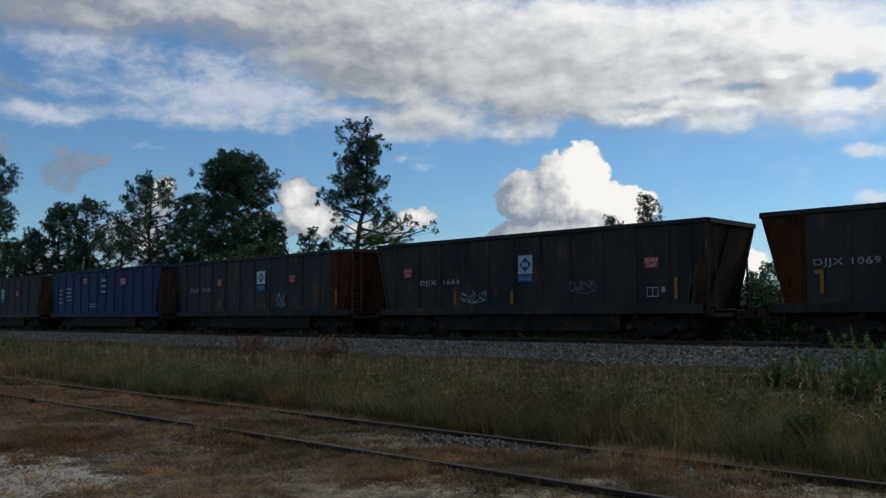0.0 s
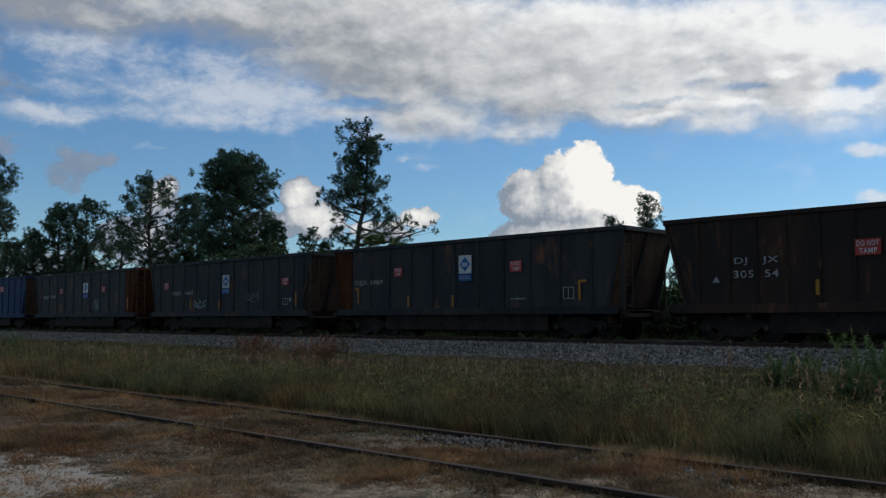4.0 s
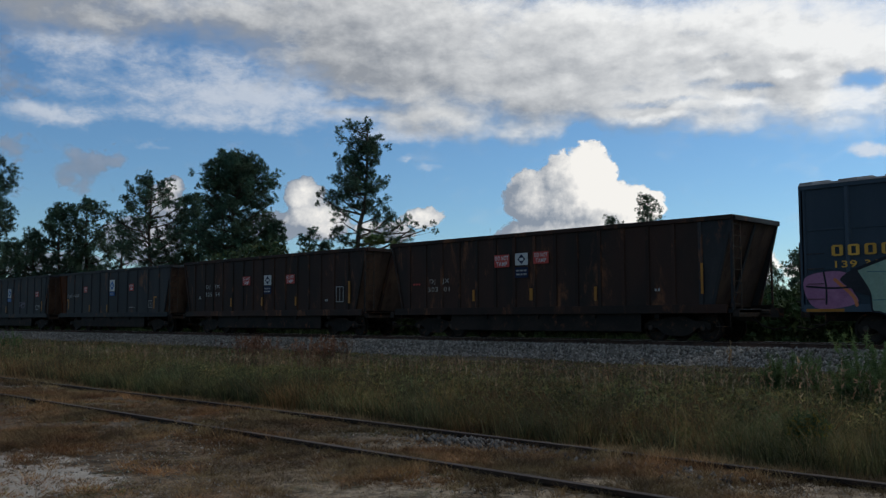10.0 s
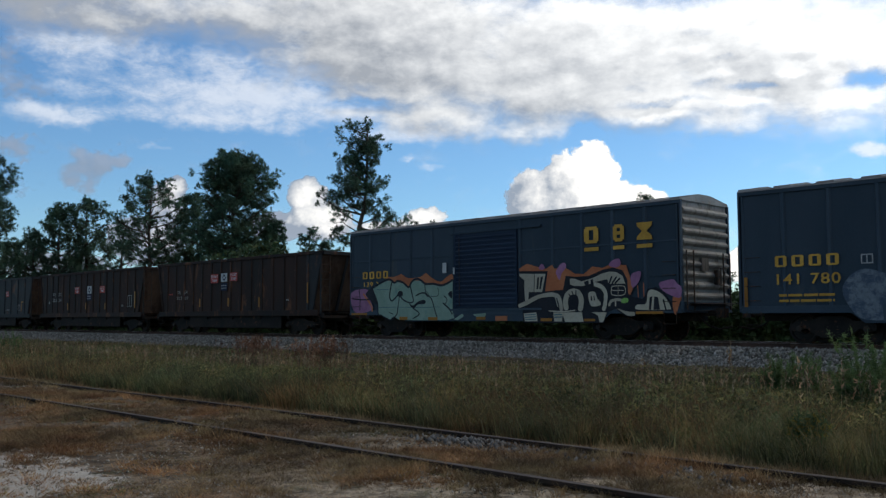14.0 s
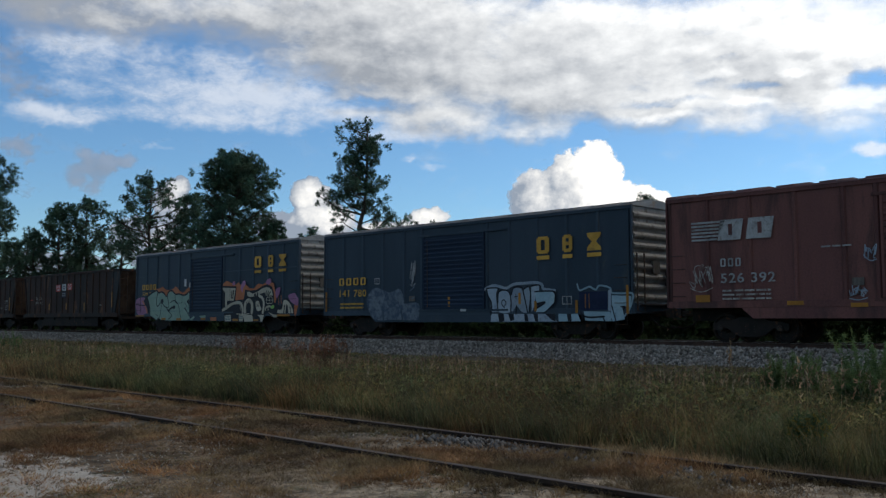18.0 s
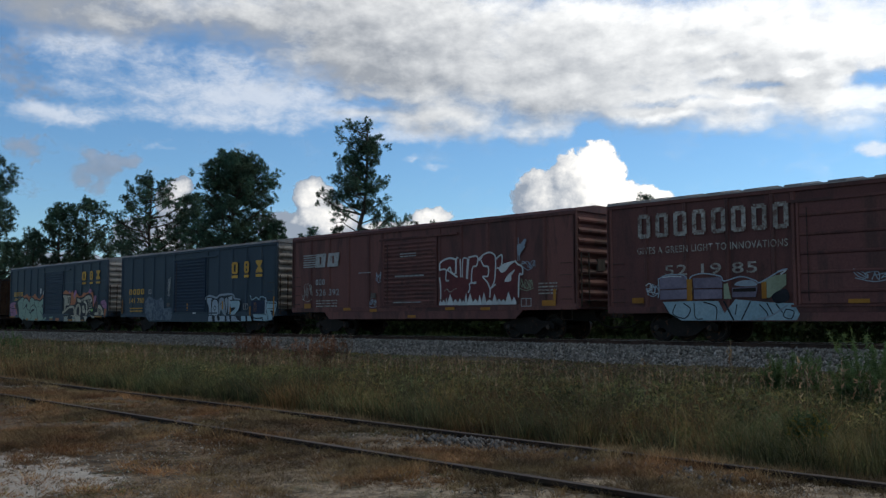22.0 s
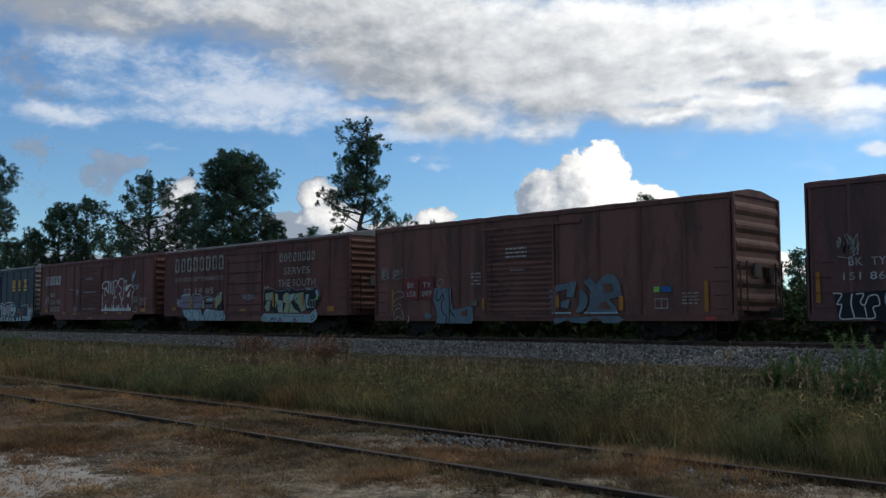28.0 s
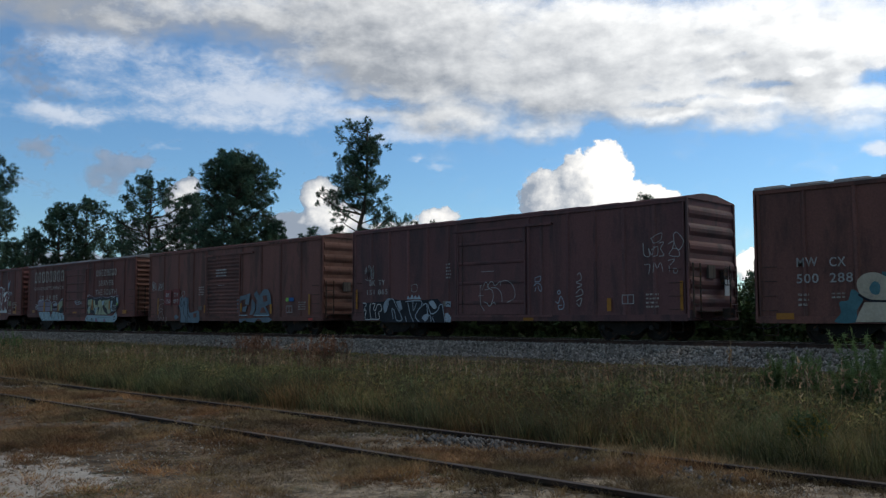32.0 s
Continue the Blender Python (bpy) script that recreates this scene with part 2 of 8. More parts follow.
    # colour holds the shade between the grass stems
    "undergrowth_shade": foliage("undergrowth darkened for shade", (0.026, 0.029, 0.012), (0.085, 0.074, 0.032), 0.8, 0.15),
    "straw": foliage("dry straw grass", (0.155, 0.09, 0.041), (0.37, 0.236, 0.118), 0.8, 0.25),
    "grass_brown": foliage("withered brown grass", (0.108, 0.06325, 0.028), (0.264, 0.161, 0.075), 0.75, 0.25),
    "russet": foliage("russet seed plumes", (0.13, 0.066, 0.042), (0.25, 0.15, 0.1), 0.8, 0.35),
    "rust_turf": foliage("rusty orange turf", (0.108, 0.058, 0.026), (0.265, 0.157, 0.077), 0.8, 0.25),
    "forb": foliage("small meadow leaves", (0.05462, 0.06693, 0.02236), (0.2622, 0.2231, 0.09315), 0.7, 0.35),
    "straw_dark": foliage("withered brown turf", (0.099, 0.05115, 0.027), (0.2574, 0.1395, 0.072), 0.8, 0.2),
    "plume": foliage("russet seed heads", (0.16, 0.096, 0.056), (0.336, 0.256, 0.16), 0.8, 0.35),
    "weed": foliage("bright weed leaves", (0.085, 0.14, 0.048), (0.18, 0.235, 0.09), 0.6, 0.45),
    "bloom": foliage("yellow blossoms", (0.5, 0.3, 0.03), (0.65, 0.42, 0.06), 0.6, 0.3),
}


def ground_material():
    """Sandy verge: dry turf, brown dirt and bare white sand in patches."""
    m, n, bsdf = blank("sandy ground with dry turf")
    co = n.add("TexCoord").outputs["Object"]
    big = n.noise(co, 0.55, 6.0, 0.6, 0.3)
    mid = n.noise(co, 2.6, 7.0, 0.65)
    fine = n.noise(co, 28.0, 8.0, 0.7)
    col = n.mix(n.step(mid, 0.35, 0.62), (0.085, 0.062, 0.041), (0.18, 0.123, 0.072))
    col = n.mix(n.step(big, 0.5, 0.66), col, (0.16, 0.125, 0.088))
    # bare sand where the verge is worn, west of the eye
    sep = n.add("SeparateXYZ", Vector=co)
    # paler, gravelly soil about the rails east of there
    grit = n.math("MULTIPLY", n.step(sep.outputs[0], -8.0, -4.5), n.step(n.noise(co, 1.7, 6.0, 0.65), 0.34, 0.58))
    col = n.mix(grit, col, (0.37, 0.29, 0.195))
    # low dark green creeping weeds
    col = n.mix(n.step(n.noise(co, 1.4, 8.0, 0.7, 0.5), 0.56, 0.66, 0.0, 0.75), col, (0.055, 0.058, 0.024))
    dx = n.math("DIVIDE", n.math("ADD", sep.outputs[0], 7.6), 2.1)
    dy = n.math("DIVIDE", n.math("SUBTRACT", sep.outputs[1], 2.75), 0.8)
    worn = n.math("SUBTRACT", 1.0, n.math("ADD", n.math("MULTIPLY", dx, dx), n.math("MULTIPLY", dy, dy)))
    worn = n.math("ADD", worn, n.math("MULTIPLY", n.math("SUBTRACT", n.noise(co, 1.3, 8.0, 0.7), 0.5), 4.6))
    sand = n.step(worn, 0.35, 0.6)
    col = n.mix(sand, col, (0.46, 0.4, 0.32))
    # a few pale specks of gravel
    speck = n.noise(co, 55.0, 2.0)
    col = n.mix(n.step(speck, 0.7, 0.75), col, (0.45, 0.42, 0.38))
    clod = n.step(n.noise(co, 9.0, 5.0, 0.7), 0.36, 0.62, 0.5, 1.25)
    k = n.math("MULTIPLY", n.math("ADD", n.math("MULTIPLY", fine, 1.5), 0.3), clod)
    k = n.math("ADD", n.math("MULTIPLY", k, n.math("SUBTRACT", 1.0, n.math("MULTIPLY", sand, 0.75))), n.math("MULTIPLY", sand, 0.75))
    comb = n.t.nodes.new("ShaderNodeCombineXYZ")
    for i in range(3):
        n.put(comb.inputs[i], k)
    n.put(bsdf.inputs["Base Color"], n.mix(1.0, col, comb.outputs[0], "MULTIPLY"))
    bsdf.inputs["Roughness"].default_value = 0.95
    bsdf.inputs["Specular IOR Level"].default_value = 0.1
    h = n.math("ADD", n.math("MULTIPLY", mid, 0.6), n.math("MULTIPLY", fine, 0.4))
    n.put(bsdf.inputs["Normal"], n.add("Bump", Strength=0.8, Distance=0.06, Height=h).outputs[0])
    return m


M["ground"] = ground_material()


# ---------------------------------------------------------------- clouds, far behind everything, drifting with the wind
def cloud_field(name, puffs, warp, spread, rough):
    """A node group: how dense the cloud is at a place of the sky (degrees). puffs: rows of place, half sizes and weight."""
    g = bpy.data.node_groups.new(name, "ShaderNodeTree")
    g.interface.new_socket("Vector", in_out="INPUT", socket_type="NodeSocketVector")
    g.interface.new_socket("Density", in_out="OUTPUT", socket_type="NodeSocketFloat")
    n = Nodes(g)
    gin, gout = g.nodes.new("NodeGroupInput"), g.nodes.new("NodeGroupOutput")
    v = gin.outputs[0]
    nz = n.t.nodes.new("ShaderNodeTexNoise")
    for k, val in (("Vector", v), ("Scale", warp[0]), ("Detail", 5.0), ("Roughness", 0.6)):
        n.put(nz.inputs[k], val)
    vw = n.vec("ADD", v, n.vec("MULTIPLY", n.vec("SUBTRACT", nz.outputs[1], (0.5, 0.5, 0.5)), (warp[1], warp[1], 0)))
    total = 0.0
    for x, y, rx, ry, w in puffs:
        d = n.vec("DIVIDE", n.vec("SUBTRACT", vw, (x, y, 0)), (rx, ry, 1))
        ln = n.t.nodes.new("ShaderNodeVectorMath")
        ln.operation = "LENGTH"
        n.put(ln.inputs[0], d)
        f = n.step(ln.outputs["Value"], 1.25, 0.25, 0.0, w)
        total = n.math("ADD", f, total) if w < 0 or spread else n.math("SMOOTH_MAX", f, total, 0.15)
    tex = n.noise(n.vec("MULTIPLY", v, (1.0, 1.9 if spread else 1.0, 1.0)), rough[0], 9.0, rough[1], 0.25)
    total = n.math("ADD", total, n.math("MULTIPLY", n.math("SUBTRACT", tex, 0.5), rough[2]))
    if spread:
        tex = n.noise(n.vec("MULTIPLY", v, (1.0, 1.6, 1.0)), rough[0] * 2.6, 6.0, 0.6, 0.3)
        total = n.math("ADD", total, n.math("MULTIPLY", n.math("SUBTRACT", tex, 0.5), rough[2] * 0.32))
    n.put(gout.inputs[0], total)
    return g


def cloud_material(name, field, dark, bright, edge, toward, relief, base, slope, thin=1.0, mottle=(0.35, 0.5), thick=0.0):
    """Cloud that glows with the daylight in it: brighter where it faces the sun's side, grey where it is thick."""
    m = bpy.data.materials.new(name)
    m.use_nodes = True
    m.cycles.emission_sampling = "NONE"
    n = Nodes(m.node_tree)
    n.t.nodes.remove(n.t.nodes["Principled BSDF"])
    uv = n.add("UVMap").outputs[0]

    def density(v):
        gr = n.t.nodes.new("ShaderNodeGroup")
        gr.node_tree = field
        n.put(gr.inputs[0], v)
        return gr.outputs[0]

    d0 = density(uv)
    d1 = density(n.vec("ADD", uv, toward))
    sep = n.add("SeparateXYZ", Vector=uv)
    light = n.math("ADD", n.math("MULTIPLY", n.math("SUBTRACT", d0, d1), relief), base)
    # little light comes through where the layer is thick
    light = n.math("SUBTRACT", light, n.step(d0, 0.8, 1.9, 0.0, thick))
    # brighter towards the sun's side; dimmed out of view to weaken light on the cars
    off = n.math("ADD", sep.outputs[0], 45.0)
    light = n.math("ADD", light, n.math("MULTIPLY", n.math("MINIMUM", n.math("MAXIMUM", off, -40.0), 35.0), slope))
    light = n.math("SUBTRACT", light, n.step(n.math("ABSOLUTE", off), 55.0, 110.0, 0.0, 0.6))
    light = n.math("ADD", light, n.math("MULTIPLY", n.math("SUBTRACT", n.noise(uv, mottle[0], 6.0, 0.62), 0.5), mottle[1]))
    col = n.mix(n.math("MINIMUM", n.math("MAXIMUM", light, 0.0), 1.0), dark, bright)
    em = n.add("Emission")
    n.put(em.inputs[0], col)
    mx = n.add("MixShader")
    n.put(mx.inputs[0], n.step(d0, edge[0], edge[1], 0.0, thin))
    n.t.links.new(n.add("BsdfTransparent").outputs[0], mx.inputs[1])
    n.t.links.new(em.outputs[0], mx.inputs[2])
    n.t.links.new(mx.outputs[0], n.t.nodes["Material Output"].inputs[0])
    return m


def cloud_sheet(name, radius, a0, a1, e0, e1, material, label):
    """A curved sheet of sky between two bearings and two heights (degrees)."""
    na, ne = 90, 30
    a = np.radians(np.linspace(a0, a1, na + 1))
    e = np.radians(np.linspace(e0, e1, ne + 1))
    aa, ee = np.meshgrid(a, e)
    co = np.stack([np.sin(aa) * np.cos(ee), np.cos(aa) * np.cos(ee), np.sin(ee)], -1).reshape(-1, 3) * radius
    faces = [(j * (na + 1) + i, j * (na + 1) + i + 1, (j + 1) * (na + 1) + i + 1, (j + 1) * (na + 1) + i) for j in range(ne) for i in range(na)]
    me = bpy.data.meshes.new(name)
    me.from_pydata(co.tolist(), [], faces)
    uvs = me.uv_layers.new(name="sky")
    deg = np.degrees(np.stack([aa, ee], -1).reshape(-1, 2))
    idx = np.array(faces).reshape(-1)
    uvs.data.foreach_set("uv", deg[idx].astype(np.float32).ravel())
    me.materials.append(material)
    ob = new(name, me)
    ob.location = EYE
    return tagged(ob, label, "cloud", "", "structure")


DECK = [
    (-66.87, 18.46, 12.49, 2.34, 0.95),
    (-51.49, 18.3, 8.95, 4.34, 0.95),
    (-42.03, 17.01, 11.85, 5.09, 0.95),
    (-30.31, 15.81, 11.16, 4.65, 1.0),
    (-20.66, 13.64, 6.95, 3.49, 0.95),
    (-27.23, 11.51, 2.63, 0.94, 0.6),
    (-44.6, 12.12, 4.34, 1.19, 0.6),
    (-38.82, 11.75, 3.04, 0.91, 0.7),
    (-47.86, 13.23, 5.42, 1.39, 0.5),
    (-21.15, 16.86, 9.17, 2.81, 0.6),
    (-79.55, 16.53, 7.45, 3.37, 0.9),
    (-9.4, 13.91, 8.02, 4.81, 1.0),
    (-19.3, 13.8, 1.93, 0.75, -0.9),
    (-26.95, 15.55, 1.49, 0.33, -0.5),
    (-25.53, 13.71, 1.78, 0.36, -0.6),
    (-30.72, 13.15, 3.07, 0.3, -0.5),
    (-50.39, 13.44, 3.24, 0.49, -0.5),
    (-22.76, 15.3, 1.25, 0.32, -0.5),
    (-35.62, 11.59, 0.99, 0.49, -0.45),
]
CUMULUS = [
    (-35.25, 8.57, 2.1, 2.8, 1.0),
    (-34.41, 8.41, 1.05, 1.61, 0.9),
    (-37.08, 8.62, 1.7, 1.83, 0.95),
    (-38.8, 7.45, 2.21, 2.2, 1.0),
    (-36.74, 7.48, 2.47, 2.29, 1.0),
    (-34.3, 6.9, 2.43, 2.11, 1.0),
    (-32.22, 6.94, 1.92, 1.39, 1.0),
    (-36.42, 5.0, 5.95, 1.77, 1.0),
    (-53.38, 7.71, 1.55, 1.41, 0.95),
    (-52.49, 6.13, 2.65, 1.49, 0.95),
    (-54.94, 5.74, 2.44, 1.27, 0.8),
    (-61.38, 8.01, 0.93, 0.96, 0.95),
    (-61.76, 6.97, 1.48, 1.43, 0.9),
    (-63.02, 4.72, 3.08, 1.77, 0.9),
    (-45.88, 6.34, 1.8, 0.79, 0.8),
    (-68.01, 3.11, 3.94, 1.18, 0.75),
    (-25.99, 3.05, 2.25, 1.49, 0.85),
    (-20.74, 2.6, 4.17, 1.17, 0.7),
    (-48.21, 5.44, 2.51, 0.93, 0.8),
]
SCUD = [
    (-66.15, 8.8, 2.19, 1.39, 0.85),
    (-64.9, 9.54, 1.47, 0.93, 0.6),
    (-69.99, 9.7, 1.84, 0.83, 0.75),
    (-70.23, 7.59, 1.77, 0.84, 0.45),
    (-67.14, 5.11, 1.85, 0.66, 0.4),
    (-71.03, 14.52, 2.35, 2.02, 0.55),
    (-69.5, 13.11, 2.1, 0.83, 0.4),
]
CIRRUS = [
    (-19.01, 9.58, 1.52, 0.64, 1.1),
    (-18.76, 6.73, 1.4, 0.64, 1.1),
    (-47.14, 10.0, 1.08, 0.42, 0.6),
    (-45.15, 9.51, 1.37, 0.35, 0.6),
    (-63.23, 14.63, 10.74, 3.12, 0.6),
    (-56.77, 13.17, 7.61, 1.54, 0.55),
    (-52.0, 15.2, 8.5, 2.6, 0.5),
    (-68.55, 11.75, 3.35, 0.97, 0.75),
    (-67.43, 15.87, 4.04, 0.95, 0.45),
    (-60.85, 11.95, 8.66, 0.81, 0.4),
    (-49.66, 11.99, 6.1, 1.26, 0.6),
    (-45.33, 11.38, 4.7, 0.78, 0.5),
    (-62.48, 10.27, 1.97, 0.27, 0.4),
    (-76.82, 12.59, 6.55, 2.97, 0.5),
]
# small gaps, and thinner cloud along the lower edge
DECK += [(-20.31, 14.71, 1.21, 0.38, -0.5), (-28.92, 17.03, 1.69, 0.33, -0.25), (-38.5, 13.5, 5.0, 1.3, 0.45), (-31.0, 12.9, 5.5, 1.1, 0.55), (-46.0, 15.0, 6.0, 1.5, 0.3)]
# unseen cloud all round, added to make the light from the sky whiter
DECK += [(95.0, 45.0, 90.0, 38.0, 0.75), (-170.0, 45.0, 90.0, 38.0, 0.75), (-45.0, 60.0, 80.0, 32.0, 0.8)]
deck = cloud_sheet("cloud_deck", 3600, -225, 135, 3, 88, cloud_material("cloud deck", cloud_field("deck field", DECK, (0.25, 2.2), True, (0.38, 0.58, 1.1)),
    (0.32, 0.34, 0.37), (1.0, 1.0, 0.98), (0.0, 1.15), (0.6, 0.9, 0), 0.75, 0.41, 0.018, 0.94, (0.42, 0.52), 0.16), "broken grey and white cloud layer high in the sky")
cirrus = cloud_sheet("cirrus_cloud", 3800, -100, 20, 4, 40, cloud_material("cirrus", cloud_field("cirrus field", CIRRUS, (0.3, 2.5), True, (0.42, 0.7, 1.5)),
    (0.5, 0.56, 0.66), (0.76, 0.8, 0.86), (0.25, 1.2), (0.5, 0.5, 0), 0.3, 0.6, 0.01, 0.8), "thin white streaks of high cloud")
cumulus = cloud_sheet("cumulus_cloud", 3300, -100, 20, -1, 16, cloud_material("cumulus", cloud_field("cumulus field", CUMULUS, (0.9, 1.0), False, (1.1, 0.62, 0.8)),
    (0.27, 0.32, 0.395), (1.0, 0.98, 0.94), (0.3, 0.44), (2.3, 1.1, 0), 1.15, 0.08, 0.04, 1.0, (0.6, 0.75)), "bright heaped cumulus clouds low in the sky")
scud = cloud_sheet("scud_cloud", 3000, -100, 20, 2, 24, cloud_material("scud", cloud_field("scud field", SCUD, (0.45, 4.0), True, (0.7, 0.66, 1.3)),
    (0.19, 0.225, 0.29), (0.28, 0.32, 0.4), (0.25, 0.9), (0.5, 0.5, 0), 0.5, 0.5, 0.0, 0.75), "small thin grey scud clouds")


# ---------------------------------------------------------------- mesh helpers
def box(bm, x0, x1, y0, y1, z0, z1, b=0.0):
    """A block; b: how far its vertical and long edges are chamfered on the near and far side."""
    if b <= 0:
        v = [bm.verts.new((x, y, z)) for z in (z0, z1) for y in (y0, y1) for x in (x0, x1)]
        for f in ((0, 2, 3, 1), (4, 5, 7, 6), (0, 1, 5, 4), (2, 6, 7, 3), (0, 4, 6, 2), (1, 3, 7, 5)):
            bm.faces.new([v[i] for i in f])
        return
    ring = []
    for y, k in ((y0, b), (y0 + b, 0), (y1 - b, 0), (y1, b)):
        ring.append([bm.verts.new(c) for c in ((x0 + k, y, z0 + k), (x1 - k, y, z0 + k), (x1 - k, y, z1 - k), (x0 + k, y, z1 - k))])
    bm.faces.new(ring[0])
    bm.faces.new(ring[-1][::-1])
    for r, s in zip(ring, ring[1:]):
        for i in range(4):
            bm.faces.new((r[i], s[i], s[(i + 1) % 4], r[(i + 1) % 4]))


def prism(bm, outline, lo, hi, axis="y"):
    """A closed outline drawn out along an axis. y: outline of (x, z); x: of (y, z); z: of (x, y)."""
    def at(p, w):
        return {"y": (p[0], w, p[1]), "x": (w, p[0], p[1]), "z": (p[0], p[1], w)}[axis]
    a, b = [bm.verts.new(at(p, lo)) for p in outline], [bm.verts.new(at(p, hi)) for p in outline]
    bm.faces.new(a)
    bm.faces.new(b[::-1])
    for i in range(len(a)):
        j = (i + 1) % len(a)
        bm.faces.new((a[i], b[i], b[j], a[j]))


def tube(bm, pts, radii, n=6):
    """A tapered round bar through points."""
    rings = []
    for i, p in enumerate(pts):
        p = Vector(p)
        d = (Vector(pts[min(i + 1, len(pts) - 1)]) - Vector(pts[max(i - 1, 0)])).normalized()
        u = d.orthogonal().normalized()
        w = d.cross(u)
        r = radii[i] if isinstance(radii, (list, tuple)) else radii
        rings.append([bm.verts.new(p + r * (math.cos(2 * math.pi * k / n) * u + math.sin(2 * math.pi * k / n) * w)) for k in range(n)])
    for r, s in zip(rings, rings[1:]):
        for k in range(n):
            bm.faces.new((r[k], r[(k + 1) % n], s[(k + 1) % n], s[k]))
    bm.faces.new(rings[0][::-1])
    bm.faces.new(rings[-1])


def lathe(bm, profile, y_axis=True, n=20):
    """A turned shape about the y axis: profile of (radius, y)."""
    rings = [[bm.verts.new((r * math.cos(2 * math.pi * k / n), y, r * math.sin(2 * math.pi * k / n))) for k in range(n)] for r, y in profile]
    for r, s in zip(rings, rings[1:]):
        for k in range(n):
            bm.faces.new((r[k], s[k], s[(k + 1) % n], r[(k + 1) % n]))
    bm.faces.new(rings[0])
    bm.faces.new(rings[-1][::-1])


def shape(*makers):
    """A bmesh filled by calls: each maker takes it."""
    bm = bmesh.new()
    for f in makers:
        f(bm)
    return bm


def to_mesh(name, bm, material):
    bmesh.ops.recalc_face_normals(bm, faces=bm.faces)
    me = bpy.data.meshes.new(name)
    bm.to_mesh(me)
    bm.free()
    me.materials.append(M[material])
    return me


def part(name, bm, material, parent, label=""):
    """One mesh object under a thing or a part. bm: a bmesh, or a finished mesh to share."""
    me = bm if isinstance(bm, bpy.types.Mesh) else to_mesh(name, bm, material)
    ob = new(name, me)
    ob.parent = parent
    return tagged(ob, label)


def block(name, parent, material, x0, x1, y0, y1, z0, z1, b=0.0, label=""):
    return part(name, shape(lambda bm: box(bm, x0, x1, y0, y1, z0, z1, b)), material, parent, label)


def thing(name, label, category, group="", at=(0, 0, 0)):
    ob = new(name)
    ob.location = at
    return tagged(ob, label, category, group)


def soup(name, verts, faces, material, label, category, kind="stuff"):
    """A large joined mesh from arrays: verts (n, 3), faces (m, k)."""
    me = bpy.data.meshes.new(name)
    k = faces.shape[1]
    me.vertices.add(len(verts))
    me.vertices.foreach_set("co", np.ascontiguousarray(verts, np.float32).ravel())
    me.loops.add(faces.size)
    me.loops.foreach_set("vertex_index", np.ascontiguousarray(faces, np.int32).ravel())
    me.polygons.add(len(faces))
    me.polygons.foreach_set("loop_start", np.arange(0, faces.size, k, dtype=np.int32))
    me.update(calc_edges=True)
    me.materials.append(M[material])
    return me


# ---------------------------------------------------------------- ground, ballast, tracks
rng = np.random.default_rng(7)


def ground_height(x, y):
    """Nearly flat verge, a shallow dip before the main line's bank."""
    h = GROUND + 0.03 * np.sin(x * 0.7 + y * 0.4) + 0.025 * np.sin(x * 0.23 - y * 0.9)
    h = h - 0.12 * np.exp(-((y - 14.0) / 3.5) ** 2)
    near = np.exp(-((y - 6.0) / 1.5) ** 4)
    h = h * (1 - near) + (-0.48 + 0.012 * np.sin(x * 1.9 + y * 2.3)) * near
    far = np.clip((y - 40) / 60, 0, 1)
    return h + far * 0.25


def make_ground():
    xs = np.concatenate([[-2500, -1200, -600, -300, -180], np.arange(-120, 20.1, 1.0), [40, 100, 300, 900, 2500]])
    ys = np.concatenate([[-2500, -900, -300, -100, -40, -20], np.arange(-10, 45.1, 0.7), [60, 90, 140, 260, 600, 1500, 3500]])
    X, Y = np.meshgrid(xs, ys)
    Z = ground_height(X, Y)
    v = np.stack([X, Y, Z], -1).reshape(-1, 3)
    nx = len(xs)
    i, j = np.meshgrid(np.arange(nx - 1), np.arange(len(ys) - 1))
    q = (j * nx + i).ravel()
    me = soup("ground", v, np.stack([q, q + 1, q + 1 + nx, q + nx], -1), "ground", "", "")
    me.polygons.foreach_set("use_smooth", np.ones(len(me.polygons), bool))
    return tagged(new("ground", me), "sandy verge with dry turf and bare patches", "ground", "", "structure")


make_ground()


def rail_profile(z_top, y):
    """Flat-bottomed rail section, standing on its foot."""
    half = [(0.036, 0.0), (0.036, -0.028), (0.011, -0.045), (0.009, -0.12), (0.035, -0.135), (0.07, -0.145), (0.07, -0.16)]
    return [(y + a, z_top + b) for a, b in half] + [(y - a, z_top + b) for a, b in reversed(half)]


def track(name, label, y, z_top, x0, x1, ties):
    t = thing(name, label, "railway track")
    t["kind"] = "structure"
    for s in (-1, 1):
        yy = y + s * 0.7525
        r = part("rail", shape(lambda bm: prism(bm, rail_profile(z_top, yy), x0, x1, "x")), "rail_main" if ties == "main" else "rail", t)
        if ties == "main":
            block("running_band", r, "rail_top", x0, x1, yy - 0.026, yy + 0.026, z_top - 0.004, z_top + 0.002, 0, "polished running band")
        else:
            block("rail_head", r, "rail_worn", x0, x1, yy - 0.034, yy + 0.034, z_top - 0.004, z_top + 0.003, 0, "brown weathered rail head")
    return t


main_track = track("main_track", "main line of rusty rails on grey ballast", MID, 0.0, -420, 160, "main")
siding = track("siding_track", "old siding with dark rusted rails sunk in dry turf", 6.112, -0.438, -300, 60, "siding")


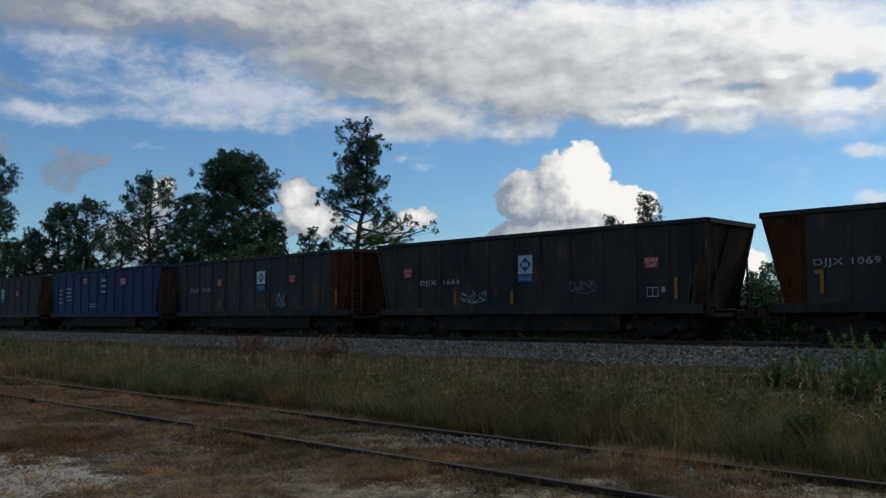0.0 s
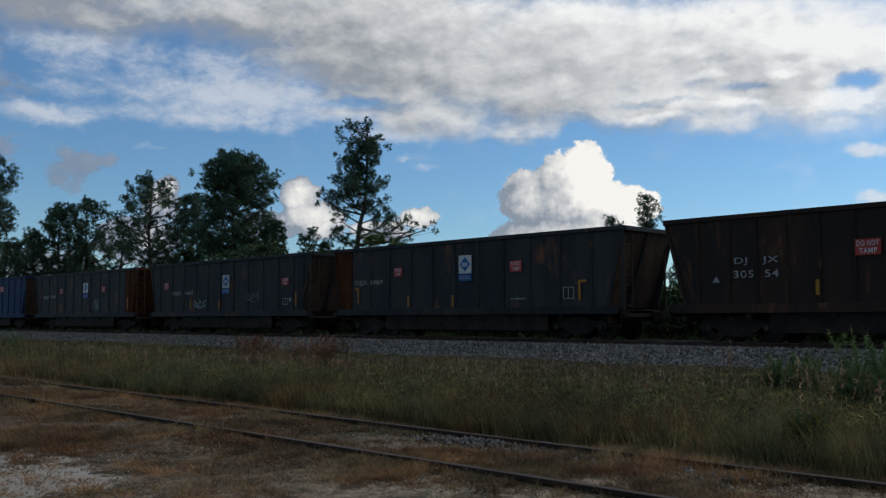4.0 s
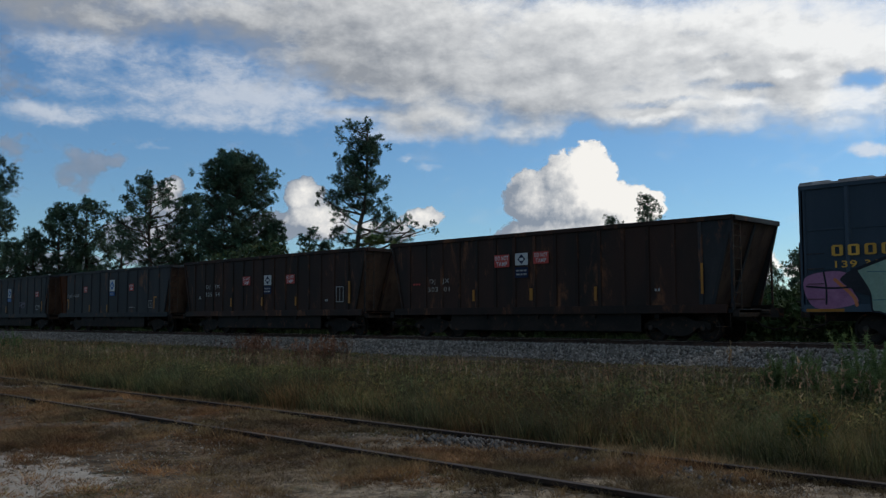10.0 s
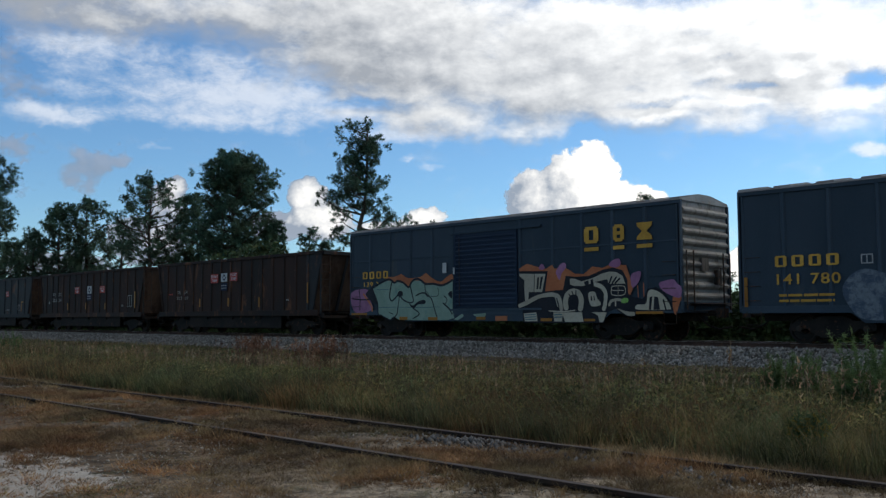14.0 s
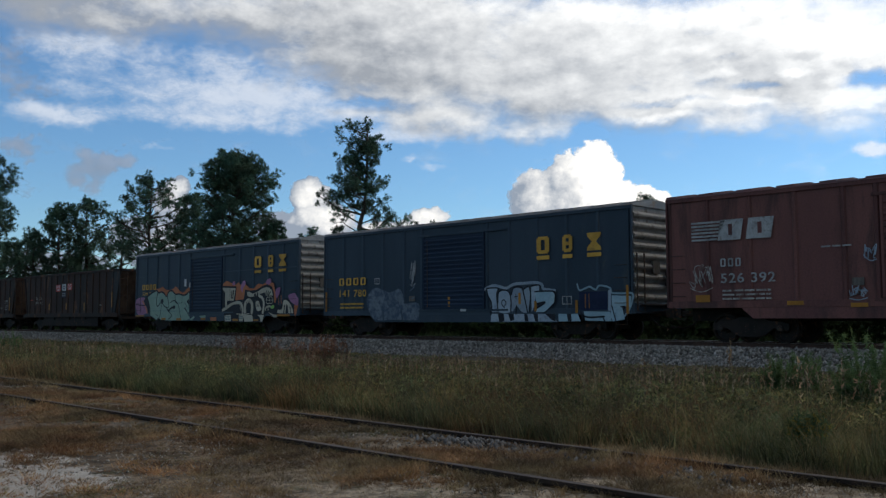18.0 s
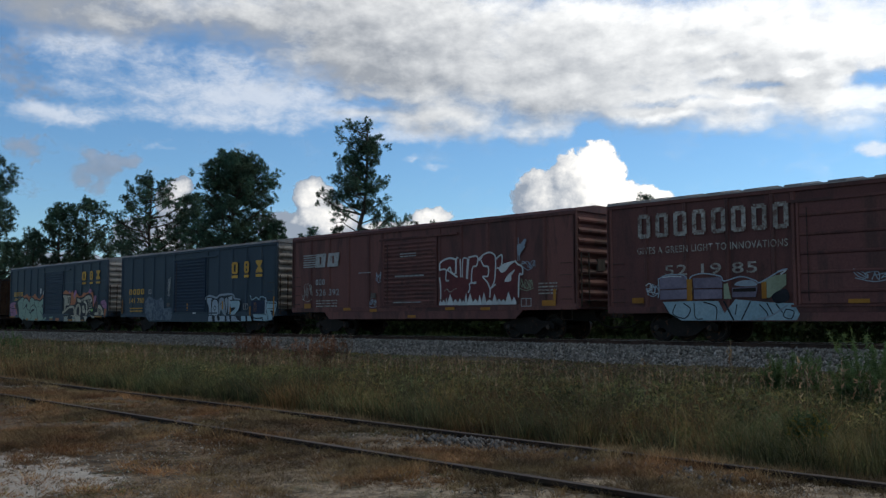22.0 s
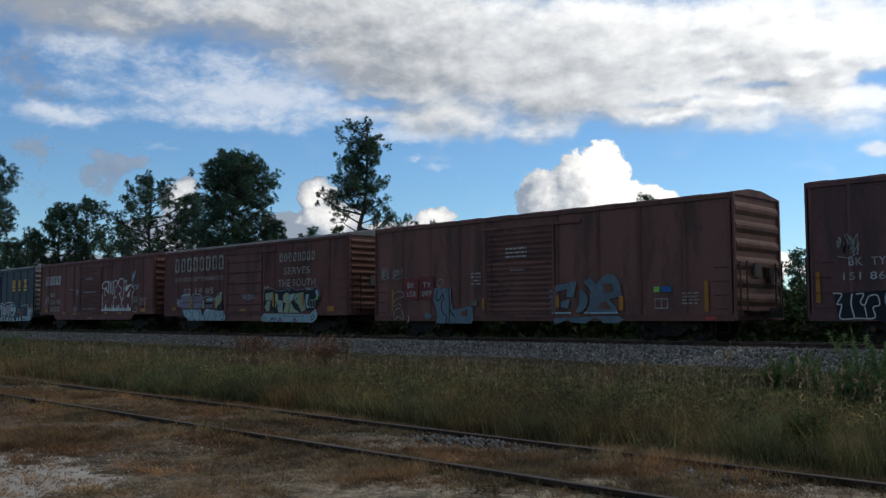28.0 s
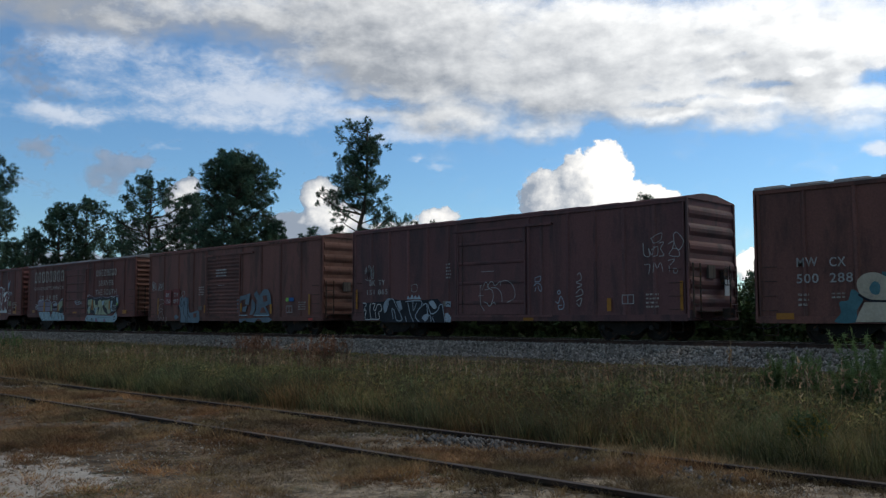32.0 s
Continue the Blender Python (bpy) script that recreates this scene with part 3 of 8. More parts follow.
def ballast_bed():
    prof = [(MID - 4.0, GROUND - 0.1), (MID - 1.95, -0.2), (MID + 1.95, -0.2), (MID + 4.0, GROUND - 0.1)]
    me = to_mesh("ballast_bed", shape(lambda bm: prism(bm, prof, -420, 160, "x")), "ballast_bed")
    return tagged(new("ballast_bed", me), "grey crushed-stone ballast bank under the main line", "ballast", "", "structure")


bed = ballast_bed()
tie_mesh = to_mesh("sleeper", shape(lambda bm: box(bm, -0.115, 0.115, -1.3, 1.3, -0.17, 0.0, 0.012)), "tie")
for i in range(150):
    ob = part("sleeper", tie_mesh, "tie", main_track)
    ob.matrix_basis = pose(-88 + i * 0.56, MID, -0.158, 0, 0, random.uniform(-1, 1))


def stones(name, pts, size, material, label):
    """Broken stones: squashed, turned octahedra with cut tips."""
    n = len(pts)
    base = np.array([(1, 0, 0), (-1, 0, 0), (0, 1, 0), (0, -1, 0), (0, 0, 1), (0, 0, -1)], float)
    f = np.array([(0, 2, 4), (2, 1, 4), (1, 3, 4), (3, 0, 4), (2, 0, 5), (1, 2, 5), (3, 1, 5), (0, 3, 5)])
    v = base[None] * rng.uniform(0.55, 1.15, (n, 6, 1)) * np.array(size)[None, None] if np.ndim(size) else base[None] * rng.uniform(0.55, 1.15, (n, 6, 1)) * size
    v = v * rng.uniform(0.6, 1.3, (n, 1, 1)) + rng.normal(0, 0.15, (n, 6, 3)) * (size if np.isscalar(size) else size[0])
    a = rng.uniform(0, 6.28, n)
    c, s = np.cos(a)[:, None], np.sin(a)[:, None]
    x, y = v[..., 0] * c - v[..., 1] * s, v[..., 0] * s + v[..., 1] * c
    v = np.stack([x, y, v[..., 2]], -1) + pts[:, None]
    faces = (f[None] + np.arange(n)[:, None, None] * 6).reshape(-1, 3)
    ob = new(name, soup(name, v.reshape(-1, 3), faces, material, "", ""))
    return tagged(ob, label, "gravel", "", "stuff")


def bank_height(y):
    d = np.abs(y - MID)
    return np.interp(d, [1.95, 4.0], [-0.2, GROUND - 0.1])


n_st = 42000
x = -6 - 100 * rng.random(n_st) ** 1.6
y = MID - rng.uniform(0.9, 3.9, n_st)
stones("ballast_stone", np.stack([x, y, bank_height(y) + rng.uniform(0.0, 0.07, n_st)], -1), 0.052, "ballast", "loose grey ballast stones on the bank")
n_st = 420
x, y = rng.normal(-5.95, 0.36, n_st), rng.normal(6.58, 0.13, n_st)
x[300:], y[300:] = rng.uniform(-5.9, -3.2, 120), rng.normal(6.5, 0.17, 120)
stones("gravel_patch", np.stack([x, y, ground_height(x, y) + 0.01 + 0.05 * np.exp(-((x + 5.95) / 0.35) ** 2 - ((y - 6.58) / 0.15) ** 2) * rng.random(n_st)], -1), 0.031, "heap_stone", "grey gravel heap beside the siding's rail")
n_st = 11000
x, y = rng.uniform(-26, -1, n_st), rng.uniform(1.5, 7.6, n_st)
x[:1500], y[:1500] = rng.normal(-4.6, 1.5, 1500), rng.normal(6.3, 0.4, 1500)
x[1500:3200], y[1500:3200] = rng.normal(-6.5, 2.2, 1700), rng.normal(4.3, 0.7, 1700)
stones("scattered_gravel", np.stack([x, y, ground_height(x, y) + 0.002], -1), 0.0125, "pale_stone", "scattered pale stones on the verge")


# ---------------------------------------------------------------- grass
def blades(pts, height, width, lean, segs=3):
    """Bent, tapered blades of grass at the points."""
    n = len(pts)
    a = rng.uniform(0, 6.28, n)
    face = rng.uniform(0, 6.28, n)
    h = height * rng.uniform(0.55, 1.15, n)
    bend = lean * rng.uniform(0.2, 1.3, n) * h
    v = np.zeros((n, 2 * segs + 1, 3))
    for s in range(segs + 1):
        t = s / segs
        off = np.stack([np.cos(a) * bend * t ** 2, np.sin(a) * bend * t ** 2, h * (t - 0.18 * t * t * np.minimum(lean * 1.5, 1))], -1)
        w = width * (1 - t) ** 0.7 * 0.5
        side = np.stack([np.cos(face), np.sin(face), 0 * face], -1) * (w if np.ndim(w) == 0 else w[:, None])
        if s < segs:
            v[:, 2 * s], v[:, 2 * s + 1] = pts + off - side, pts + off + side
        else:
            v[:, 2 * s] = pts + off
    tri = []
    for s in range(segs - 1):
        tri += [(2 * s, 2 * s + 1, 2 * s + 3), (2 * s, 2 * s + 3, 2 * s + 2)]
    tri.append((2 * segs - 2, 2 * segs - 1, 2 * segs))
    f = (np.array(tri)[None] + np.arange(n)[:, None, None] * (2 * segs + 1)).reshape(-1, 3)
    return v.reshape(-1, 3), f


def patchy(x, y, s, seed=0.0):
    """Cheap waves for uneven growth, 0 to 1."""
    return 0.5 + 0.25 * np.sin(x * s + 1.7 * np.sin(y * s * 0.7 + seed)) + 0.25 * np.sin(y * s * 1.3 + 2.1 * np.sin(x * s * 0.6 - seed))


def wedge(n, y0, y1, near_bias=1.0):
    """Places between two lines along the track, inside the strip of land before the eye."""
    y = y0 + (y1 - y0) * rng.random(n) ** near_bias
    lo, hi = -2.95 * y - 3.0, -0.27 * y + 0.6
    return lo + (hi - lo) * rng.random(n) ** 0.62, y


def tufts(x, y, count, radius, height, width, lean, segs):
    """Clumps of blades: each clump has its own size, and its blades spread from its middle."""
    n = len(x)
    big = height * rng.uniform(0.55, 1.25, n)
    a = rng.uniform(0, 6.28, (n, count))
    r = radius * rng.uniform(0.1, 1.0, (n, count)) * (big / height.mean())[:, None]
    px, py = x[:, None] + np.cos(a) * r, y[:, None] + np.sin(a) * r
    p = np.stack([px, py, ground_height(px, py) - 0.01], -1).reshape(-1, 3)
    hh = (big[:, None] * rng.uniform(0.5, 1.1, (n, count))).ravel()
    out = a.ravel() + rng.normal(0, 0.7, n * count)
    bend = lean * rng.uniform(0.2, 1.2, n * count) * hh
    face = rng.uniform(0, 6.28, n * count)
    w = (width[:, None] * rng.uniform(0.7, 1.3, (n, count))).ravel()
    v = np.zeros((n * count, 2 * segs + 1, 3))
    for s in range(segs + 1):
        t = s / segs
        off = np.stack([np.cos(out) * bend * t ** 1.7, np.sin(out) * bend * t ** 1.7, hh * t * (1 - 0.25 * min(lean, 1) * t)], -1)
        side = np.stack([np.cos(face), np.sin(face), 0 * face], -1) * (w * (1 - t) ** 0.6 * 0.5)[:, None]
        if s < segs:
            v[:, 2 * s], v[:, 2 * s + 1] = p + off - side, p + off + side
        else:
            v[:, 2 * s] = p + off
    tri = []
    for s in range(segs - 1):
        tri += [(2 * s, 2 * s + 1, 2 * s + 3), (2 * s, 2 * s + 3, 2 * s + 2)]
    tri.append((2 * segs - 2, 2 * segs - 1, 2 * segs))
    f = (np.array(tri)[None] + np.arange(n * count)[:, None, None] * (2 * segs + 1)).reshape(-1, 3)
    return v.reshape(-1, 3), f


def grass_object(name, verts, material, label):
    v, f = verts
    tagged(new(name, soup(name, v, f, material, "", "")), label, "grass", "", "stuff")


def plumes(x, y, tall, name, material, label, head=1.0):
    """Seed stalks with feathery heads."""
    z = ground_height(x, y)
    n = len(x)
    a, l = rng.uniform(0, 6.28, n), rng.uniform(0.03, 0.3, n) * tall
    top = np.stack([x + np.cos(a) * l, y + np.sin(a) * l, z + tall], -1)
    bottom = np.stack([x, y, z], -1)
    side = np.array([0.7, 0.7, 0]) * (0.0015 + 0.00013 * np.hypot(x, y))[:, None]
    v = np.stack([bottom - side, bottom + side, top], 1)
    m = int(8 + 3 * head)
    t = rng.random((n, m))[..., None] * 0.26
    c = top[:, None] * (1 - t) + bottom[:, None] * t
    d = rng.normal(0, 1, (n, m, 3)) * 0.022 * head + np.array([0, 0, 0.03])
    w = rng.normal(0, 0.0055 * head, (n, m, 3))
    hv = np.stack([c - w, c + w, c + d], 2).reshape(-1, 3)
    allv = np.concatenate([v.reshape(-1, 3), hv])
    grass_object(name, (allv, np.arange(len(allv)).reshape(-1, 3)), material, label)


def needles(centres, size, count, width):
    """Tufts of needles round each centre."""
    n = len(centres)
    d = rng.normal(0, 1, (n, count, 3))
    d[..., 2] += 0.25
    d /= np.linalg.norm(d, axis=-1, keepdims=True)
    ln = size * rng.uniform(0.6, 1.2, (n, count, 1))
    tip = centres[:, None] + d * ln
    w = np.cross(d, rng.normal(0, 1, (n, count, 3)))
    w = w / np.linalg.norm(w, axis=-1, keepdims=True) * width
    root = centres[:, None] + d * ln * 0.12
    v = np.stack([root - w, root + w, tip], 2)
    return v.reshape(-1, 3), np.arange(n * count * 3).reshape(-1, 3)


def sward(x, y):
    """How tall the grass may grow: high by the siding, thin and short towards the ballast, a little higher in the west."""
    return np.clip(0.88 * (1 - y / 20.9), 0.035, 0.75) + 0.1 * np.clip((-x - 24) / 10, 0, 1) + 0.05 * np.clip((x + 9) / 4, 0, 1)


def meadow():
    # tall grass between the siding and the bank, in clumps of three tones
    for name, mat, n, shift, label in (("tall_grass", "grass", 3600, 0.0, "tall half-dry meadow grass between the two tracks"), ("green_grass", "grass_green", 3600, 5.0, "fresh green clumps in the tall grass"),
                                       ("brown_grass", "grass_brown", 3000, 9.0, "brown withered clumps in the tall grass")):
        x, y = wedge(n * 2, 7.5, 21.2, 1.2)
        keep = patchy(x, y, 0.4, shift) + 0.5 * rng.random(len(x)) > 0.6
        x, y = x[keep][:n], y[keep][:n]
        tall = 0.4 + 0.24 * patchy(x, y, 0.55, 2.0 + shift) - 0.2 * np.clip((y - 15) / 6, 0, 1) + 0.14 * np.clip((x + 8) / 5, 0, 1)
        tall = tall * np.clip((y - 6.9) / 0.9, 0.5, 1) * (0.8 + 0.45 * patchy(x, y, 1.6, 7.0 + shift)) * (1 + 0.3 * np.clip((-x - 30) / 10, 0, 1))
        tall = np.minimum(tall, sward(x, y))
        grass_object(name, tufts(x, y, 26, 0.2, tall, 0.0038 + 0.00045 * np.hypot(x, y), 0.68, 2), mat, label)
    # thin undergrowth that fills the gaps, darkened like the shade at the grass's foot
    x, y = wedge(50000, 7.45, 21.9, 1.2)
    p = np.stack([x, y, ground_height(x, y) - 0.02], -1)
    grass_object("undergrowth", blades(p, np.minimum(0.2 + 0.16 * patchy(x, y, 0.9), 0.8 * sward(x, y)), 0.006 + 0.0006 * np.hypot(x, y), 0.9, 2), "undergrowth_shade", "low undergrowth in shade-dark tones among the tall grass")
    # leaves of small herbs, at all heights among the blades
    x, y = wedge(34000, 7.6, 21.6, 1.15)
    keep = patchy(x, y, 0.7, 6.0) + 0.6 * rng.random(len(x)) > 0.5
    x, y = x[keep], y[keep]
    p = np.stack([x, y, ground_height(x, y) + (0.08 + 0.42 * rng.random(len(x)) ** 0.8) * np.clip(sward(x, y) / 0.55, 0.08, 1) * np.clip((y - 7.2) / 1.3, 0.3, 1)], -1)
    grass_object("meadow_herbs", needles(p, 0.055, 5, 0.011), "forb", "small-leaved herbs among the tall grass")
    x, y = wedge(1900, 8.0, 21.0, 1.1)
    plumes(x, y, sward(x, y) * rng.uniform(1.1, 1.5, len(x)) + 0.05, "seed_heads", "plume", "feathery pale seed heads above the grass")
    x, y = np.array([-6.69, -6.6, -4.56, -6.95, -8.9, -5.3, -3.6, -10.4]), np.array([13.0, 13.1, 10.0, 13.2, 14.0, 11.0, 9.5, 13.5])
    plumes(x, y, np.array([1.03, 0.9, 0.78, 0.92, 0.8, 0.8, 0.85, 0.78]), "tall_seed_stalks", "plume", "tall pale seed stalks standing above the grass", 1.5)
    n = 120
    x, y = np.concatenate([rng.normal(-20.0, 0.26, n), rng.normal(-17.4, 0.3, n)]), np.concatenate([rng.normal(13.3, 0.35, n), rng.normal(13.4, 0.4, n)])
    plumes(x, y, rng.uniform(0.58, 1.02, len(x)), "russet_plumes", "russet", "russet seed plumes in two dense clumps", 1.9)
    # short dry turf on the verge and between the siding's rails
    n = 24000
    x, y = wedge(n * 2, 1.9, 8.0, 0.9)
    x = np.where(y < 3.4, -4.0 - 10 * rng.random(len(x)), x)
    keep = patchy(x, y, 1.9, 3.0) + 0.6 * patchy(x, y, 5.1, 1.0) + 0.6 * rng.random(len(x)) > 0.95
    keep &= ~((((x + 7.7) / 2.3) ** 2 + ((y - 2.75) / 0.85) ** 2 < 1) & (rng.random(len(x)) < 0.75))
    x, y = x[keep], y[keep]
    rusty = (patchy(x, y, 0.9, 8.0) + 0.35 * rng.random(len(x)) > 0.82) & ((x < -6.0) | (rng.random(len(x)) < 0.25))
    pale = ~rusty & (rng.random(len(x)) < 0.6)
    for name, mat, sl, label in (("dry_turf", "straw", pale, "short straw-coloured turf on sandy soil"), ("rusty_turf", "rust_turf", rusty, "short rusty orange turf on sandy soil"), ("withered_turf", "straw_dark", ~rusty & ~pale, "short withered brown turf on sandy soil")):
        xx, yy = x[sl], y[sl]
        tall = 0.035 + 0.05 * patchy(xx, yy, 1.2, 4.0) ** 2 + 0.07 * (rng.random(len(xx)) < 0.1)
        grass_object(name, tufts(xx, yy, 21, 0.055, tall, 0.003 + 0.00045 * np.hypot(xx, yy), 1.3, 1), mat, label)
    # golden tufts and stalks along the rails
    n = 2300
    x = -1.5 - 24 * rng.random(n) ** 1.9
    y = rng.choice([5.2, 5.55, 6.72, 7.02, 7.15], n) + rng.normal(0, 0.13, n)
    grass_object("rail_tufts", tufts(x, y, 16, 0.05, 0.07 + 0.11 * patchy(x, y, 1.4, 2.0) ** 2, 0.0032 + 0.0004 * np.hypot(x, y), 0.9, 2), "straw", "golden dry grass tufts along the old rails")
    # low green creepers on the sandy soil
    n = 2200
    x, y = wedge(n * 2, 2.0, 7.4, 0.9)
    keep = patchy(x, y, 2.3, 6.0) + 0.3 * rng.random(len(x)) > 0.95
    x, y = x[keep], y[keep]
    grass_object("creeping_weeds", tufts(x, y, 18, 0.08, 0.03 + 0.03 * rng.random(len(x)), 0.007 + 0.0004 * np.hypot(x, y), 1.5, 1), "forb", "low dark green creeping weeds on the sand")


meadow()


# ---------------------------------------------------------------- trees
def crown_limbs(profile, n, seed, shell=0.6):
    """Ends of limbs spread through a crown. profile: rows of height, reach towards -x, reach towards +x, in metres."""
    rr = random.Random(seed)
    zs = [p[0] for p in profile]
    out = []
    for i in range(n):
        z = zs[0] + (zs[-1] - zs[0]) * (i + rr.random()) / n
        a = i * 2.4 + rr.uniform(-0.5, 0.5)
        left, right = (float(np.interp(z, zs, [p[k] for p in profile])) for k in (1, 2))
        r = (left if math.cos(a) < 0 else right) * (1.08 - (1 - shell) * rr.random() ** 1.2)
        out.append((r * math.cos(a), 0.9 * r * math.sin(a), z + rr.gauss(0, 0.12)))
    return out


def pine(name, label, at, trunk, limbs, seed, tuft=0.42, bunch=5, turn=0.0, group="pines behind the railway", coarse=False, bare=0.3):
    """A long-needled pine: bent tapered trunk, rising limbs, twigs, and round bunches of needles at their ends.
    trunk: rows of x, y, z, from the foot to the tip; limbs: their ends x, y, z."""
    rr = random.Random(seed)
    t = thing(name, label, "tree", group, at)
    t.rotation_euler = (0, 0, radians(turn))
    tz = [p[2] for p in trunk]
    height = tz[-1]
    base = 0.0135 * height + 0.05

    def trunk_at(z):
        z = min(max(z, 0.0), height)
        return Vector((float(np.interp(z, tz, [p[0] for p in trunk])), float(np.interp(z, tz, [p[1] for p in trunk])), z))

    zz = [height * i / 12 for i in range(13)]
    part("trunk", shape(lambda bm: tube(bm, [trunk_at(z) for z in zz], [base * (1 - 0.87 * z / height) + 0.012 for z in zz], 8)), "bark", t)
    low = min(p[2] for p in limbs)
    bunches = [(*trunk_at(height), tuft)]
    for i, (ex, ey, ez) in enumerate(limbs):
        end = Vector((ex, ey, ez))
        stem = trunk_at(ez)
        reach = (end - stem).length
        rise = reach * rr.uniform(0.3, 0.75) if ez > low + 1.5 else reach * rr.uniform(-0.05, 0.3)
        p0 = trunk_at(max(ez - rise, low * 0.75))
        p1 = p0.lerp(end, 0.5) + Vector((rr.gauss(0, 0.1), rr.gauss(0, 0.1), -0.07 * reach))
        r0 = max(0.02, 0.021 * reach + 0.016)

        def wood(bm):
            tube(bm, [p0, p1, end], [r0, r0 * 0.66, r0 * 0.3], 5)
            for k in range(bunch):
                w = rr.uniform(bare, 1.0) if k else 1.0
                c = p0.lerp(p1, w * 2) if w < 0.5 else p1.lerp(end, w * 2 - 1)
                off = Vector((rr.gauss(0, 1), rr.gauss(0, 1), rr.gauss(0.35, 0.7))) * (0.3 + 0.13 * reach) if k else Vector((0, 0, 0.1))
                q = c + off
                bunches.append((q.x, q.y, q.z, tuft * rr.uniform(0.62, 1.15)))
                if k:
                    tube(bm, [c, c.lerp(q, 0.55) + Vector((0, 0, -0.06)), q], [r0 * 0.3, 0.014, 0.008], 3)
        part("limb", shape(wood), "bark", t)
    cl = np.array(bunches)
    rt = np.random.default_rng(seed)
    # every bunch is a handful of shoots, and every shoot a brush of long needles
    shoots, needle = (15, 26) if not coarse else (9, 12)
    d = rt.normal(0, 1, (len(cl), shoots, 3))
    d[..., 2] += 0.35
    d /= np.linalg.norm(d, axis=-1, keepdims=True)
    start = cl[:, None, :3] + d * cl[:, None, 3:] * rt.uniform(0.25, 0.85, (len(cl), shoots, 1))
    size = cl[:, 3].repeat(shoots)
    start, along_d = start.reshape(-1, 3), d.reshape(-1, 3)
    nd = along_d[:, None] * 0.75 + rt.normal(0, 0.75, (len(start), needle, 3))
    nd /= np.linalg.norm(nd, axis=-1, keepdims=True)
    ln = size[:, None, None] * rt.uniform(0.35, 0.62, (len(start), needle, 1))
    side = np.cross(nd, rt.normal(0, 1, nd.shape))
    side = side / np.linalg.norm(side, axis=-1, keepdims=True) * (0.0145 if not coarse else 0.034)
    v = np.stack([start[:, None] - side, start[:, None] + side, start[:, None] + nd * ln], 2).reshape(-1, 3)
    part("crown", soup("crown", v, np.arange(len(v)).reshape(-1, 3), "needles", "", ""), "needles", t, "dark green bunches of long needles")
    return t


def shrub(name, label, at, height, width, seed, material="leaves", n=900, leaf=0.16, group="undergrowth behind the railway"):
    """A bushy tree: several stems and a lumpy crown of separate leaves."""
    rr = random.Random(seed)
    t = thing(name, label, "bush", group, at)
    lumps = []
    for k in range(9):
        a, r = rr.uniform(0, 6.28), width * 0.5 * rr.uniform(0.1, 0.85)
        h = height * rr.uniform(0.35, 0.92)
        lumps.append((r * math.cos(a), r * math.sin(a), h, width * rr.uniform(0.14, 0.27)))
    for k in range(4):
        lx = lumps[k]
        part("stem", shape(lambda bm: tube(bm, [(0.1 * k - 0.15, 0.05 * k, 0), (lx[0] * 0.4, lx[1] * 0.4, lx[2] * 0.5), lx[:3]], [0.06, 0.04, 0.015], 5)), "bark", t)
    c = []
    for lx, ly, lz, r in lumps:
        d = rng.normal(0, 1, (n // 9, 3))
        d /= np.linalg.norm(d, axis=1, keepdims=True)
        c.append(np.array([lx, ly, lz]) + d * r * rng.uniform(0.5, 1.1, (n // 9, 1)))
    c = np.concatenate(c)
    c = c[c[:, 2] > 0.1]
    a = rng.normal(0, 1, (len(c), 3))
    a /= np.linalg.norm(a, axis=1, keepdims=True)
    b = np.cross(a, rng.normal(0, 1, (len(c), 3)))
    b /= np.linalg.norm(b, axis=1, keepdims=True)
    s = leaf * rng.uniform(0.6, 1.3, (len(c), 1))
    v = np.stack([c - a * s, c + b * s * 0.45, c + a * s, c - b * s * 0.45], 1).reshape(-1, 3)
    part("crown", soup("crown", v, np.arange(len(v)).reshape(-1, 4), material, "", ""), material, t)
    return t


def palm(name, label, at, height, seed):
    """A cabbage palm: rough trunk and fan fronds of narrow leaflets."""
    rr = random.Random(seed)
    t = thing(name, label, "palm", "", at)
    part("trunk", shape(lambda bm: tube(bm, [(0, 0, 0), (0.05, 0, height * 0.5), (0, 0.05, height)], [0.2, 0.17, 0.19], 8)), "bark", t)
    for k in range(26):
        a, up = k * 2.4, rr.uniform(-0.3, 1.2)
        d = Vector((math.cos(a) * math.cos(up), math.sin(a) * math.cos(up), math.sin(up)))
        hub = Vector((0, 0.05, height)) + d * rr.uniform(0.7, 1.0)

        def fan(bm):
            tube(bm, [(0, 0.05, height), hub], [0.02, 0.012], 4)
            side = d.orthogonal().normalized() if abs(d.z) > 0.95 else d.cross(Vector((0, 0, 1))).normalized()
            for j in range(15):
                b = (j - 7) * 0.17
                w = (d * math.cos(b) + side * math.sin(b)).normalized()
                tip = hub + w * 0.95 * (1 - 0.05 * abs(j - 7)) + Vector((0, 0, -0.12 - 0.02 * abs(j - 7)))
                nrm = w.cross(side if abs(w.dot(side)) < 0.9 else d).normalized() * 0.03
                q = [bm.verts.new(hub), bm.verts.new(hub.lerp(tip, 0.5) + w.cross(nrm).normalized() * 0.045), bm.verts.new(tip), bm.verts.new(hub.lerp(tip, 0.5) - w.cross(nrm).normalized() * 0.045)]
                bm.faces.new(q)
        part("frond", shape(fan), "palm", t)
    return t


def on_ground(x, y):
    return (x, y, float(ground_height(np.array(x), np.array(y))) - 0.05)


def along(bearing, dist):
    """A place at a bearing (degrees from +y towards +x) and a distance from the eye."""
    return on_ground(math.sin(radians(bearing)) * dist, math.cos(radians(bearing)) * dist)


def facing(bearing, dist):
    """Where a tree stands and how it is turned: its x axis lies across the line of sight."""
    return dict(at=along(bearing, dist), turn=-bearing)


